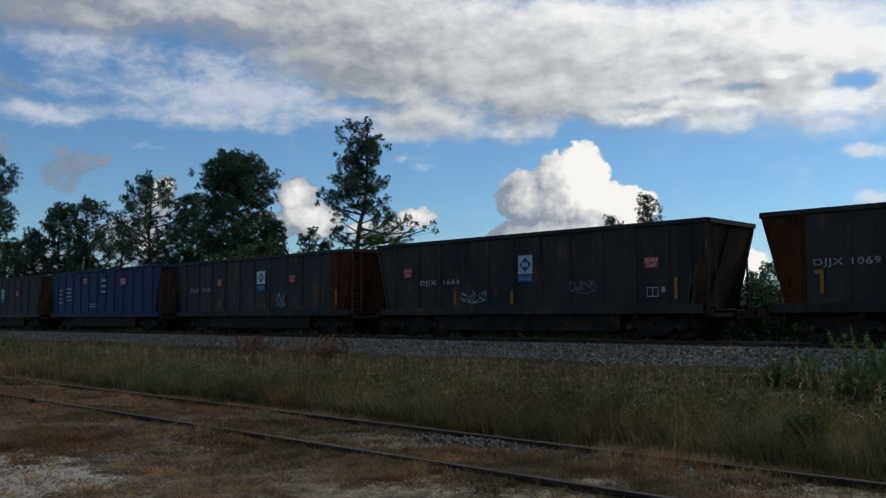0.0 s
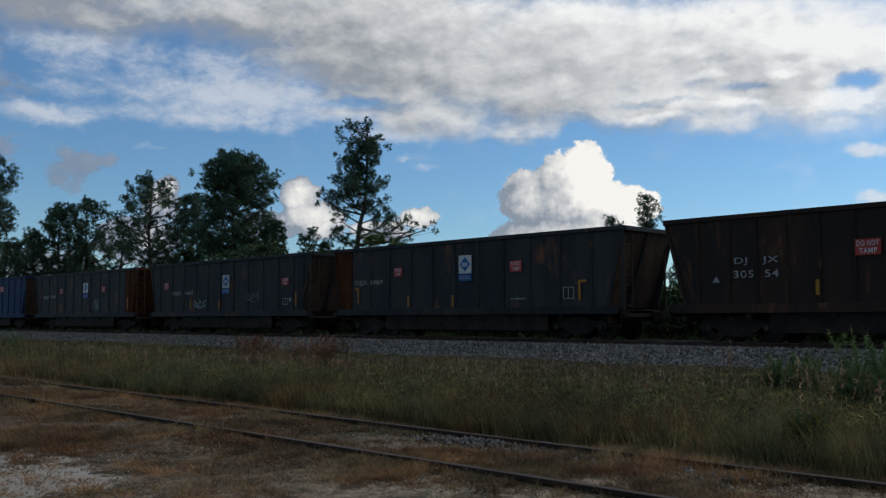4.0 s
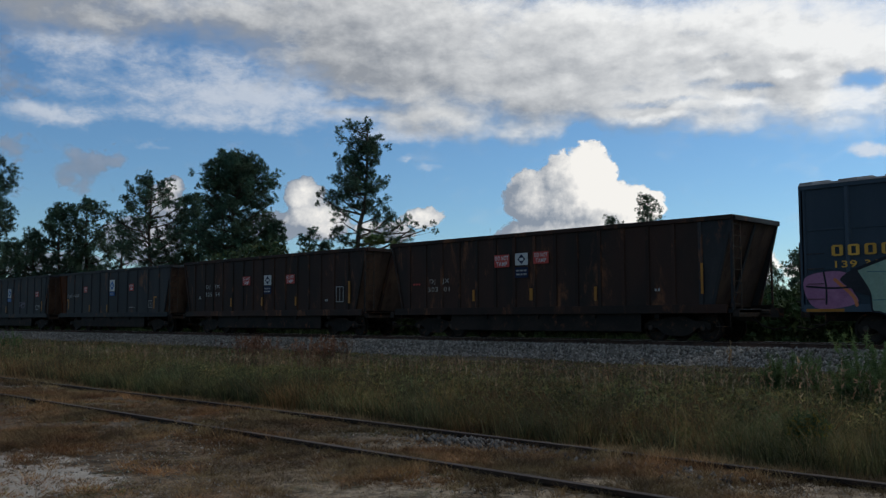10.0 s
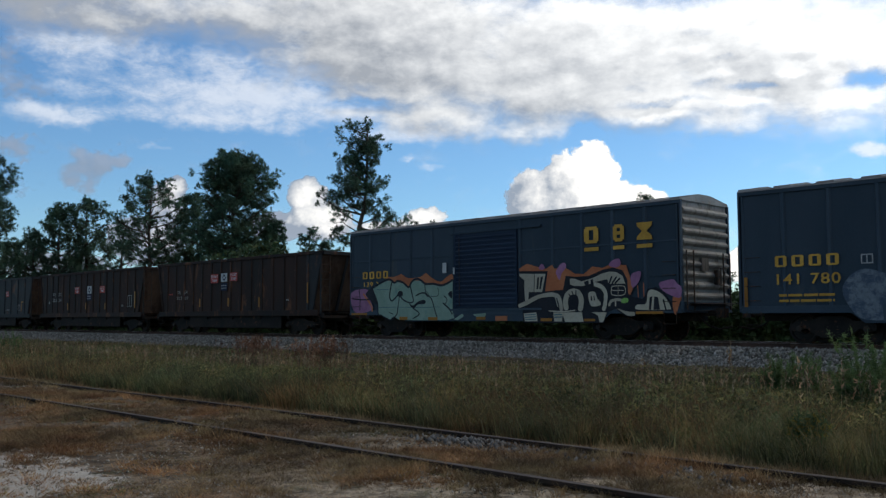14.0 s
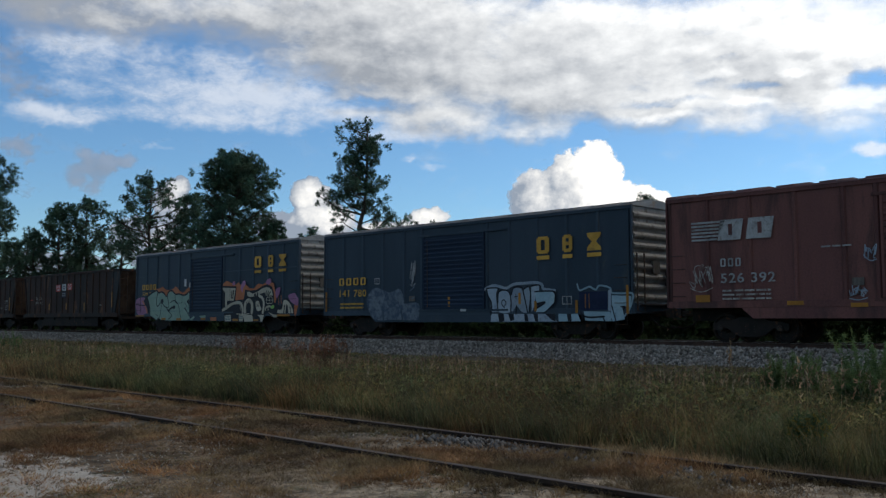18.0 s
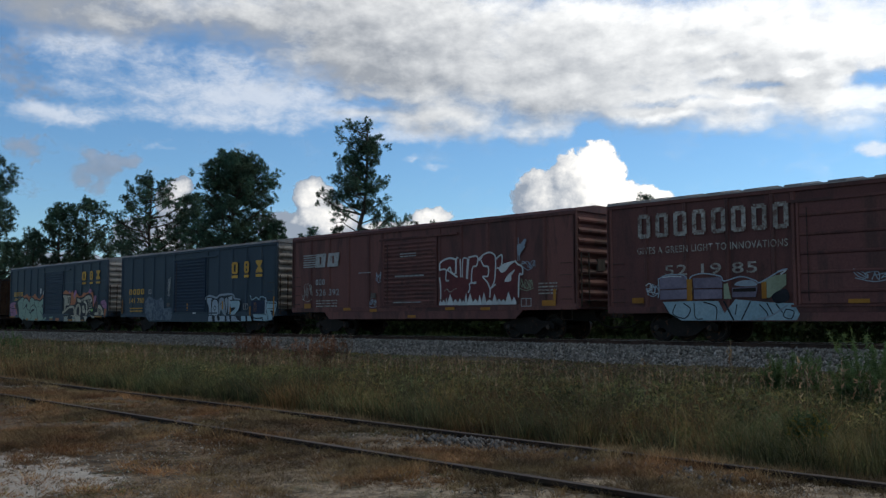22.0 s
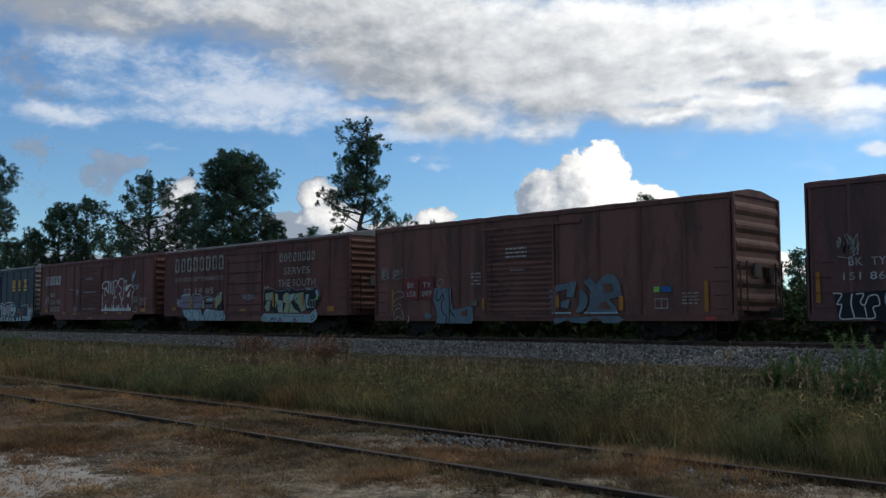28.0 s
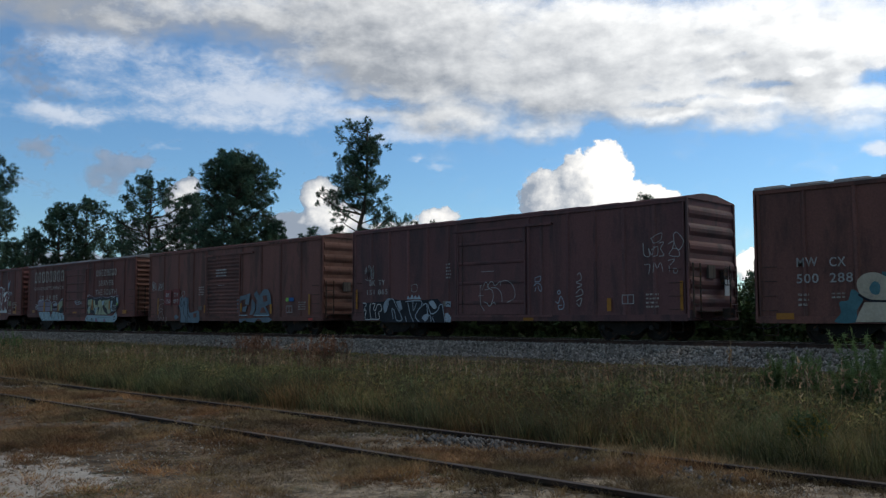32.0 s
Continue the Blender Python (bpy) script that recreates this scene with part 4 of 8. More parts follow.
def straight(height, dx=0.0, sway=0.15):
    return [(0, 0, 0), (dx * 0.3 + sway, 0.1, height * 0.35), (dx * 0.6 - sway, -0.1, height * 0.65), (dx, 0, height)]


# the tall open pine: a forked-looking trunk and long limbs that reach out on both sides
TALL = [(-0.4, 17.4), (0.4, 17.1), (-1.3, 16.4), (0.2, 16.3), (1.1, 16.1), (-0.5, 15.8), (1.3, 15.3), (0.3, 15.2), (-0.9, 14.6), (1.6, 14.4),
        (-1.4, 13.8), (0.5, 13.9), (1.2, 13.3), (-0.6, 13.4), (-1.7, 12.9), (2.6, 12.9), (1.9, 12.4), (-0.8, 12.4), (1.0, 12.2), (-2.0, 11.9),
        (-3.2, 11.7), (-1.2, 11.3), (1.9, 11.0), (-2.3, 11.0), (0.9, 10.8), (2.6, 10.3), (3.0, 9.8), (-1.6, 10.2), (1.7, 9.9), (4.3, 9.6),
        (5.2, 9.3), (5.9, 8.9), (3.6, 8.9), (4.8, 8.7), (-1.5, 8.6), (-2.0, 7.9), (-1.0, 7.6), (2.4, 9.2)]
rr = random.Random(5)
pine("pine_tree", "tall open-crowned pine rising above the train", trunk=[(0, 0, 0), (0.1, 0, 5.0), (0.15, 0.1, 8.5), (0.75, 0.1, 10.8), (0.9, 0, 13.5), (0.95, 0, 17.9)],
     limbs=[(x, rr.uniform(-0.9, 0.9) * (0.5 + 0.35 * abs(x)), z) for x, z in TALL] + [(rr.uniform(-0.9, 1.9), rr.choice((-1, 1)) * rr.uniform(0.8, 1.9), rr.uniform(10.0, 16.4)) for k in range(19)], seed=3, tuft=0.5, bunch=5, bare=0.45, **facing(-50.36, 76))
pine("pine_tree", "dense dark pine with a rounded crown", trunk=straight(14.9, 0.3), seed=11, tuft=0.56, bunch=4, bare=0.5, **facing(-58.0, 80),
     limbs=crown_limbs([(6.4, 2.6, 2.2), (8.0, 3.6, 2.4), (9.4, 3.8, 3.0), (10.6, 3.6, 3.5), (11.6, 3.1, 3.5), (12.6, 2.7, 3.1), (13.6, 2.3, 2.9), (14.4, 1.9, 2.4), (15.1, 1.4, 1.9)], 120, 11, 0.3) + crown_limbs([(12.4, 2.7, 3.2), (13.6, 2.3, 2.9), (14.4, 1.9, 2.4), (15.2, 0.9, 1.4)], 34, 12, 0.85))
pine("pine_tree", "broad open pine with a bare lower trunk", trunk=straight(13.7, 0.2), seed=5, tuft=0.52, bunch=4, bare=0.5, **facing(-62.9, 84),
     limbs=crown_limbs([(6.0, 1.6, 2.2), (7.4, 2.6, 2.6), (9.0, 2.8, 2.6), (10.6, 3.0, 3.3), (11.8, 2.9, 2.9), (12.8, 2.0, 1.9), (13.7, 0.4, 1.2)], 50, 5, 0.5))
pine("pine_tree", "slender pine at the wood's edge", trunk=straight(12.4, -0.2), seed=21, tuft=0.55, bunch=4, bare=0.45, **facing(-66.3, 92),
     limbs=crown_limbs([(5.0, 1.6, 2.0), (7.0, 2.3, 2.4), (9.0, 2.2, 2.6), (10.6, 2.1, 2.4), (11.6, 1.6, 1.5), (12.4, 0.5, 0.8)], 42, 21, 0.4))
pine("pine_tree", "slender pine with a broken crown", trunk=straight(11.9, 0.1), seed=22, tuft=0.55, bunch=4, bare=0.4, **facing(-67.9, 92),
     limbs=crown_limbs([(4.6, 2.0, 1.8), (6.8, 2.7, 2.2), (8.6, 2.5, 2.2), (10.0, 1.9, 1.9), (11.0, 1.2, 1.4), (11.9, 0.5, 0.6)], 42, 22, 0.4))
pine("pine_tree", "tall pine at the clearing's edge", trunk=straight(15.4, 0.2), seed=8, tuft=0.62, bunch=4, bare=0.5, **facing(-71.5, 90),
     limbs=crown_limbs([(4.0, 2.6, 2.4), (6.5, 2.6, 2.9), (8.4, 2.4, 2.0), (9.6, 2.2, 1.7), (11.0, 2.0, 2.2), (12.2, 1.8, 1.4), (13.6, 1.8, 2.0), (14.8, 1.2, 1.5), (15.4, 0.4, 0.6)], 60, 8, 0.45))
pine("pine_tree", "dark pine beside the round-crowned one", trunk=straight(12.4, 0.2), seed=14, tuft=0.56, bunch=4, bare=0.4, **facing(-60.4, 86),
     limbs=crown_limbs([(4.8, 2.0, 2.0), (7.0, 2.4, 2.4), (9.0, 2.2, 2.6), (10.6, 1.6, 2.2), (11.8, 0.9, 1.5), (12.4, 0.4, 0.6)], 52, 14, 0.4))
pine("pine_tree", "distant slim pine showing over the train", trunk=straight(20.6, 0.2), seed=31, tuft=0.6, bunch=5, coarse=True, **facing(-32.1, 150),
     limbs=crown_limbs([(15.0, 1.4, 1.2), (17.0, 2.2, 2.0), (18.5, 2.3, 2.3), (19.6, 1.6, 1.8), (20.6, 0.6, 0.7)], 26, 31, 0.5))
pine("pine_tree", "distant low pine showing over the train", trunk=straight(17.2, 0.2), seed=32, tuft=0.6, bunch=5, coarse=True, **facing(-34.2, 150),
     limbs=crown_limbs([(13.0, 1.2, 1.4), (15.0, 1.8, 1.9), (16.4, 1.4, 1.5), (17.2, 0.6, 0.6)], 18, 32, 0.5))
pine("pine_tree", "short bushy pine between the tall ones", trunk=straight(9.6, 0.1), seed=17, tuft=0.44, bunch=6, bare=0.2, **facing(-55.6, 80),
     limbs=crown_limbs([(2.0, 2.2, 2.6), (5.0, 2.4, 2.6), (7.0, 1.6, 1.7), (8.4, 0.8, 0.9), (9.6, 0.3, 0.3)], 46, 17, 0.4))
pine("pine_tree", "thin young pine beside the tall one", trunk=straight(8.9, 0.1), seed=18, tuft=0.36, bunch=4, bare=0.3, **facing(-53.3, 82),
     limbs=crown_limbs([(4.0, 0.9, 0.9), (6.5, 0.9, 0.9), (8.0, 0.6, 0.6), (8.9, 0.3, 0.3)], 22, 18, 0.4))
pine("pine_tree", "small pine beside the thin one", trunk=straight(7.9, 0.1), seed=19, tuft=0.4, bunch=5, bare=0.3, **facing(-52.2, 82),
     limbs=crown_limbs([(3.0, 1.2, 1.2), (5.5, 1.4, 1.4), (7.0, 0.9, 1.0), (7.9, 0.3, 0.3)], 24, 19, 0.4))
wood = pine("pine_tree", "dark mid-height pine in the woods", trunk=straight(10.6, 0.1), seed=41, tuft=0.6, bunch=3, bare=0.2, coarse=True, **facing(-64.4, 100),
            limbs=crown_limbs([(2.2, 2.6, 2.6), (5.5, 2.9, 3.1), (8.0, 2.4, 2.6), (9.6, 1.5, 1.5), (10.6, 0.5, 0.5)], 50, 41, 0.4))
for i, (b, d) in enumerate([(-67.2, 106), (-69.6, 104), (-70.7, 98), (-61.4, 104), (-59.0, 100), (-73.5, 104), (-56.4, 102), (-75.6, 96), (-69.2, 92)]):
    s = 0.74 + 0.24 * ((i * 37) % 10) / 10
    c = copy_thing(wood, Matrix.Translation(along(b, d)) @ pose(0, 0, 0, 0, 0, 47 * i))
    c.scale = (s, s, s)
low = pine("pine_tree", "small pine in the tree line beyond the railway", at=along(-22.0, 118), trunk=straight(7.4, 0.1), seed=51, tuft=0.6, bunch=4, bare=0.1, coarse=True, group="far tree line",
           limbs=crown_limbs([(1.2, 1.8, 1.8), (3.0, 2.4, 2.4), (5.2, 2.0, 2.0), (6.6, 1.3, 1.3), (7.4, 0.5, 0.5)], 36, 51, 0.4))
for i in range(30):
    b = -52 + i * 1.35 + random.uniform(-0.5, 0.5)
    c = copy_thing(low, Matrix.Translation(along(b, random.uniform(104, 135))) @ pose(0, 0, 0, 0, 0, 61 * i))
    s = random.uniform(0.75, 1.1)
    c.scale = (s, s, s)
bush = shrub("shrub", "dense dark green shrub beyond the railway", along(-55.0, 74), 7.0, 6.5, 61, "shrub_leaf", 2400, 0.2)
for i in range(34):
    b = -76 + i * 1.75 + random.uniform(-0.5, 0.5)
    d = random.uniform(64, 92)
    s = random.uniform(0.4, 0.62) if b > -50 else random.uniform(0.9, 1.05) if b > -58 else random.uniform(0.45, 0.7)
    if b > -49:
        d = random.uniform(70, 100)
    c = copy_thing(bush, Matrix.Translation(along(b, max(d, 31 / math.cos(radians(b))))) @ pose(0, 0, 0, 0, 0, 53 * i))
    c.scale = (s * 1.1, s * 1.1, s)
palm("cabbage_palm", "cabbage palm with drooping fan fronds", along(-49.3, 70), 6.6, 4)
palm("cabbage_palm", "lower cabbage palm with drooping fan fronds", along(-47.6, 72), 6.1, 5)

def scrub():
    """Dense brush along the far side of the railway: one tangled bank of leaves and stalks."""
    n = 46000
    x = rng.uniform(-150, 6, n)
    y = rng.uniform(31.0, 37.0, n)
    top = 1.5 + 0.75 * patchy(x, y, 0.5, 1.0) + 0.8 * patchy(x, y, 0.13, 4.0) - 0.5 * np.clip((32.5 - y) / 1.5, 0, 1)
    c = np.stack([x, y, ground_height(x, y) + top * rng.random(n) ** 0.8], -1)
    # the leaf colour carries the shade seen beneath the cars
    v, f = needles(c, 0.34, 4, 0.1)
    tagged(new("brush", soup("brush", v, f, "leaves", "", "")), "tangled green brush, darkened for shade, along the far side of the line", "bush", "", "stuff")
    x, y = rng.uniform(-150, 4, 16000), rng.uniform(28.9, 32.5, 16000)
    v, f = blades(np.stack([x, y, ground_height(x, y) - 0.02], -1), 0.55 + 0.35 * patchy(x, y, 0.6), 0.085, 0.5)
    tagged(new("far_grass", soup("far_grass", v, f, "shrub_leaf", "", "")), "tall dark grass beyond the main line", "grass", "", "stuff")


scrub()
fence = thing("post_row", "row of bare grey wooden fence posts", "fence")
for i in range(14):
    xx = -34 + i * 2.1
    part("post", shape(lambda bm: tube(bm, [(xx, 34.0 + 0.1 * (i % 3), GROUND - 0.2), (xx + 0.03, 34.0, GROUND + 1.75 + 0.3 * ((i * 7) % 5) / 5)], [0.07, 0.06], 7)), "post", fence)


def weed(name, label, at, height, seed, flower=False):
    """A leafy weed: several stems with many narrow leaves."""
    rr = random.Random(seed)
    t = thing(name, label, "weed", "weeds by the siding", at)
    leaves = []
    for k in range(13):
        a, l = rr.uniform(0, 6.28), rr.uniform(0.05, 0.34) * height
        tip = Vector((math.cos(a) * l, math.sin(a) * l, height * rr.uniform(0.65, 1.05)))
        mid = Vector((tip.x * 0.35, tip.y * 0.35, tip.z * 0.55))
        part("stem", shape(lambda bm: tube(bm, [(0.02 * k - 0.06, 0.01 * k, 0), mid, tip], [0.006, 0.005, 0.002], 4)), "weed", t)
        for j in range(34):
            w = rr.uniform(0.12, 1.0)
            c = Vector((0, 0, 0)).lerp(mid, w * 2) if w < 0.5 else mid.lerp(tip, w * 2 - 1)
            leaves.append((c.x, c.y, c.z))
    c = np.array(leaves)
    v, f = needles(c, 0.075, 7, 0.0034)
    part("foliage", soup("foliage", v, f, "weed", "", ""), "weed", t)
    if flower:
        cc = c[c[:, 2] > height * 0.6][::3]
        v, f = needles(cc, 0.032, 9, 0.012)
        part("blossom", soup("blossom", v, f, "bloom", "", ""), "bloom", t, "small yellow flower heads")
    return t


for i, (bx, by, hh, fl) in enumerate([(-6.2, 14.0, 1.02, False), (-6.5, 14.1, 0.85, False), (-5.95, 13.9, 0.8, False), (-6.05, 14.4, 0.9, False), (-6.75, 14.3, 0.7, False), (-4.05, 11.0, 1.2, False),
                                      (-4.2, 11.15, 0.95, False), (-3.85, 11.0, 1.05, False), (-3.68, 10.8, 0.9, False), (-4.4, 11.3, 0.8, False), (-3.36, 8.0, 0.5, True), (-3.52, 8.02, 0.5, True),
                                      (-36.5, 13.2, 1.15, False), (-37.2, 13.0, 1.0, False), (-35.8, 13.1, 0.9, False)]):
    weed("weed", "bright green leafy weed with yellow flowers" if fl else "tall feathery green weed", on_ground(bx, by), hh, 70 + i, fl)


# ---------------------------------------------------------------- lettering and spray paint on the cars' near sides
def lettering(text, x0, x1, z0, z1, material, parent, y=-0.012, name="letter", label="", joined=False):
    """Words in the built-in font, fitted into a rectangle on the side of a car."""
    me = WORDS[text].copy()
    co = np.zeros(len(me.vertices) * 3)
    me.vertices.foreach_get("co", co)
    co = co.reshape(-1, 3)
    lo, hi = co.min(0), co.max(0)
    out = np.zeros_like(co)
    out[:, 0] = x0 + (co[:, 0] - lo[0]) / (hi[0] - lo[0]) * (x1 - x0)
    out[:, 1] = y
    out[:, 2] = z0 + (co[:, 1] - lo[1]) / (hi[1] - lo[1]) * (z1 - z0)
    me.vertices.foreach_set("co", out.ravel())
    me.update()
    me.materials.clear()
    me.materials.append(M[material])
    me.name = name
    if joined:
        return tagged(part(name, me, material, parent, label), kind="stuff")
    # one mesh a character
    root = list(range(len(me.vertices)))

    def top(i):
        while root[i] != i:
            root[i] = root[root[i]]
            i = root[i]
        return i
    for e in me.edges:
        root[top(e.vertices[0])] = top(e.vertices[1])
    groups = {}
    for p in me.polygons:
        groups.setdefault(top(p.vertices[0]), []).append(list(p.vertices))
    for faces in groups.values():
        ids = sorted({i for f in faces for i in f})
        where = {i: k for k, i in enumerate(ids)}
        one = bpy.data.meshes.new(name)
        one.from_pydata([tuple(out[i]) for i in ids], [], [[where[i] for i in f] for f in faces])
        one.materials.append(M[material])
        part(name, one, material, parent, label)
    bpy.data.meshes.remove(me)


def bars(parent, x0, x1, z0, z1, n, material, seed=0, y=-0.012, gaps=True):
    """Writing too small to read: rows of short plain bars."""
    rr = random.Random(seed)

    def make(bm):
        for i in range(n):
            zc = z1 - (z1 - z0) * (i + 0.5) / n
            h = (z1 - z0) / n * 0.22
            xx = x0
            while xx < x1 - 0.02:
                w = min(rr.uniform(0.1, 0.3) * (x1 - x0) + 0.03, x1 - xx)
                box(bm, xx, xx + w, y, y + 0.004, zc - h, zc + h)
                xx += w + (0.04 if gaps else 0.0)
    return tagged(part("small_writing", shape(make), material, parent, "rows of small illegible writing"), kind="stuff")


def glyph_blocks(parent, x0, x1, z0, z1, n, material, label, y=-0.012):
    """A name drawn as a row of plain upright blocks, each pierced by a narrow slot."""
    step = (x1 - x0) / (n - 0.3)
    for i in range(n):
        a = x0 + i * step
        b = a + step * 0.7
        w, h = (b - a) * 0.3, (z1 - z0) * 0.17

        def make(bm):
            box(bm, a, a + w, y, y + 0.004, z0 + h * 0.4, z1 - h * 0.4)
            box(bm, b - w, b, y, y + 0.004, z0 + h * 0.4, z1 - h * 0.4)
            box(bm, a + w * 0.4, b - w * 0.4, y - 0.001, y + 0.003, z1 - h, z1)
            box(bm, a + w * 0.4, b - w * 0.4, y - 0.001, y + 0.003, z0, z0 + h)
        part("letter_block", shape(make), material, parent, label)


def big_mark(parent, x0, x1, z0, z1, kind, bar):
    """One big yellow block emblem with a bar under it."""
    y = -0.012
    w, h = (x1 - x0) * 0.34, (z1 - z0) * 0.2

    def make(bm):
        if kind == 2:
            xm, zm = (x0 + x1) / 2, (z0 + z1) / 2
            prism(bm, [(x0, z0), (x1, z0), (x1 - 0.02, z0 + h), (xm + w * 0.42, zm), (x1 - 0.02, z1 - h), (x1, z1), (x0, z1), (x0 + 0.02, z1 - h), (xm - w * 0.42, zm), (x0 + 0.02, z0 + h)], y, y + 0.004)
            return
        box(bm, x0, x0 + w, y, y + 0.004, z0 + 0.06, z1 - 0.06)
        box(bm, x1 - w, x1, y, y + 0.004, z0 + 0.06, z1 - 0.06)
        box(bm, x0 + 0.06, x1 - 0.06, y - 0.001, y + 0.003, z0, z0 + h)
        box(bm, x0 + 0.06, x1 - 0.06, y - 0.001, y + 0.003, z1 - h, z1)
        if kind == 1:
            box(bm, x0 + 0.06, x1 - 0.06, y - 0.001, y + 0.003, (z0 + z1 - h) / 2, (z0 + z1 + h) / 2)
    part("emblem", shape(make), "yellow", parent, "large yellow block emblem")
    block("emblem_bar", parent, "yellow", x0, x1, y, y + 0.004, bar[0], bar[1])


def ribbon(bm, pts, w, y):
    """A flat brush stroke with round ends through (x, z) points."""
    p = [Vector((a, b)) for a, b in pts]
    left, right = [], []
    for i, q in enumerate(p):
        d = (p[min(i + 1, len(p) - 1)] - p[max(i - 1, 0)])
        d = d.normalized() if d.length > 1e-6 else Vector((1, 0))
        nn = Vector((-d.y, d.x)) * w * 0.5
        left.append(bm.verts.new((q.x + nn.x, y, q.y + nn.y)))
        right.append(bm.verts.new((q.x - nn.x, y, q.y - nn.y)))
    for i in range(len(p) - 1):
        bm.faces.new((left[i], left[i + 1], right[i + 1], right[i]))
    for q, d in ((p[0], p[0] - p[1]), (p[-1], p[-1] - p[-2])):
        c = bm.verts.new((q.x, y, q.y))
        a0 = math.atan2(d.y, d.x)
        ring = [bm.verts.new((q.x + w * 0.5 * math.cos(a0 + k * math.pi / 6), y, q.y + w * 0.5 * math.sin(a0 + k * math.pi / 6))) for k in range(-3, 4)]
        for a, b in zip(ring, ring[1:]):
            bm.faces.new((c, a, b))


def smooth(pts, n=6):
    """Points along a soft curve through the given ones."""
    out = []
    for i in range(len(pts) - 1):
        p0, p1, p2, p3 = (Vector(pts[max(i - 1, 0)]), Vector(pts[i]), Vector(pts[i + 1]), Vector(pts[min(i + 2, len(pts) - 1)]))
        for k in range(n):
            t = k / n
            q = 0.5 * (2 * p1 + (p2 - p0) * t + (2 * p0 - 5 * p1 + 4 * p2 - p3) * t * t + (3 * p1 - p0 - 3 * p2 + p3) * t ** 3)
            out.append((q.x, q.y))
    return out + [tuple(pts[-1])]


def scrawl(parent, x0, x1, z0, z1, material, seed, loops=5, w=0.024):
    """A quick hand tag in thin lines."""
    rr = random.Random(seed)

    def make(bm):
        step = (x1 - x0) / loops
        for i in range(loops):
            a = x0 + i * step
            pts = [(a + step * rr.uniform(-0.3, 1.3), z0 + (z1 - z0) * rr.random()) for _ in range(7)]
            ribbon(bm, smooth(pts, 5), w, -0.012 - 0.0004 * i)
        ribbon(bm, smooth([(x0, z0 + rr.uniform(0, 0.15)), ((x0 + x1) / 2, z0 - 0.03), (x1, z0 + rr.uniform(0, 0.15))]), w, -0.0145)
    part("spray_tag", shape(make), material, parent, "thin sprayed tag")


COATS = []


def coat(level):
    """Each sprayed coat lies a hair above the ones before it."""
    COATS.append(level)
    return -0.0115 - 0.0014 * level - 0.00006 * (len(COATS) % 22)


def paint(parent, material, level, pts, soft=4):
    """A filled patch of spray paint on a car's side through (x, z) corners; soft: how many steps round each bend, 0 for straight edges."""
    y = coat(level)
    if soft:
        loop = smooth([pts[-1]] + pts + pts[:2], soft)
        pts = loop[soft:-soft - 1]
    bm = bmesh.new()
    bm.faces.new([bm.verts.new((a, y, b)) for a, b in pts])
    bm.normal_update()
    bmesh.ops.triangulate(bm, faces=bm.faces)
    return part("spray_fill", bm, material, parent, "patch of a sprayed mural")


def stroke(parent, material, level, wide, pts):
    """A sprayed line with round ends."""
    y = coat(level)
    line = smooth(pts, 5) if len(pts) > 2 else pts
    return part("spray_line", shape(lambda bm: ribbon(bm, line, wide, y)), material, parent, "line of a sprayed mural")


def tape(parent, rows, material="reflector"):
    """Reflective strips: rows of x0, x1, z0, z1."""
    for x0, x1, z0, z1 in rows:
        block("reflector", parent, material, x0, x1, -0.026, -0.018, z0, z1, 0, "yellow reflective strip")


def data_box(parent, x0, x1, z0, z1):
    """A white-lined stencil panel."""
    w = 0.03

    def make(bm):
        box(bm, x0, x1, -0.014, -0.011, z0, z0 + w)
        box(bm, x0, x1, -0.014, -0.011, z1 - w, z1)
        for a in (x0, (x0 + x1) / 2 - w / 2, x1 - w):
            box(bm, a, a + w, -0.014, -0.011, z0 + w, z1 - w)
    part("stencil_panel", shape(make), "letter", parent, "white-lined stencil panel")


# ---------------------------------------------------------------- running gear shared by all cars
WHEEL_R = 0.42


def wheel_pair(bm):
    tube(bm, [(0, -0.95, 0), (0, 0.95, 0)], 0.075, 10)


def one_wheel(s):
    return lambda bm: lathe(bm, [(0.1, s * 0.60), (0.14, s * 0.68), (0.34, s * 0.70), (0.36, s * 0.67), (0.455, s * 0.675), (0.45, s * 0.705), (WHEEL_R, s * 0.72), (WHEEL_R - 0.006, s * 0.81), (0.36, s * 0.815), (0.33, s * 0.77), (0.15, s * 0.755), (0.12, s * 0.83)], n=24)


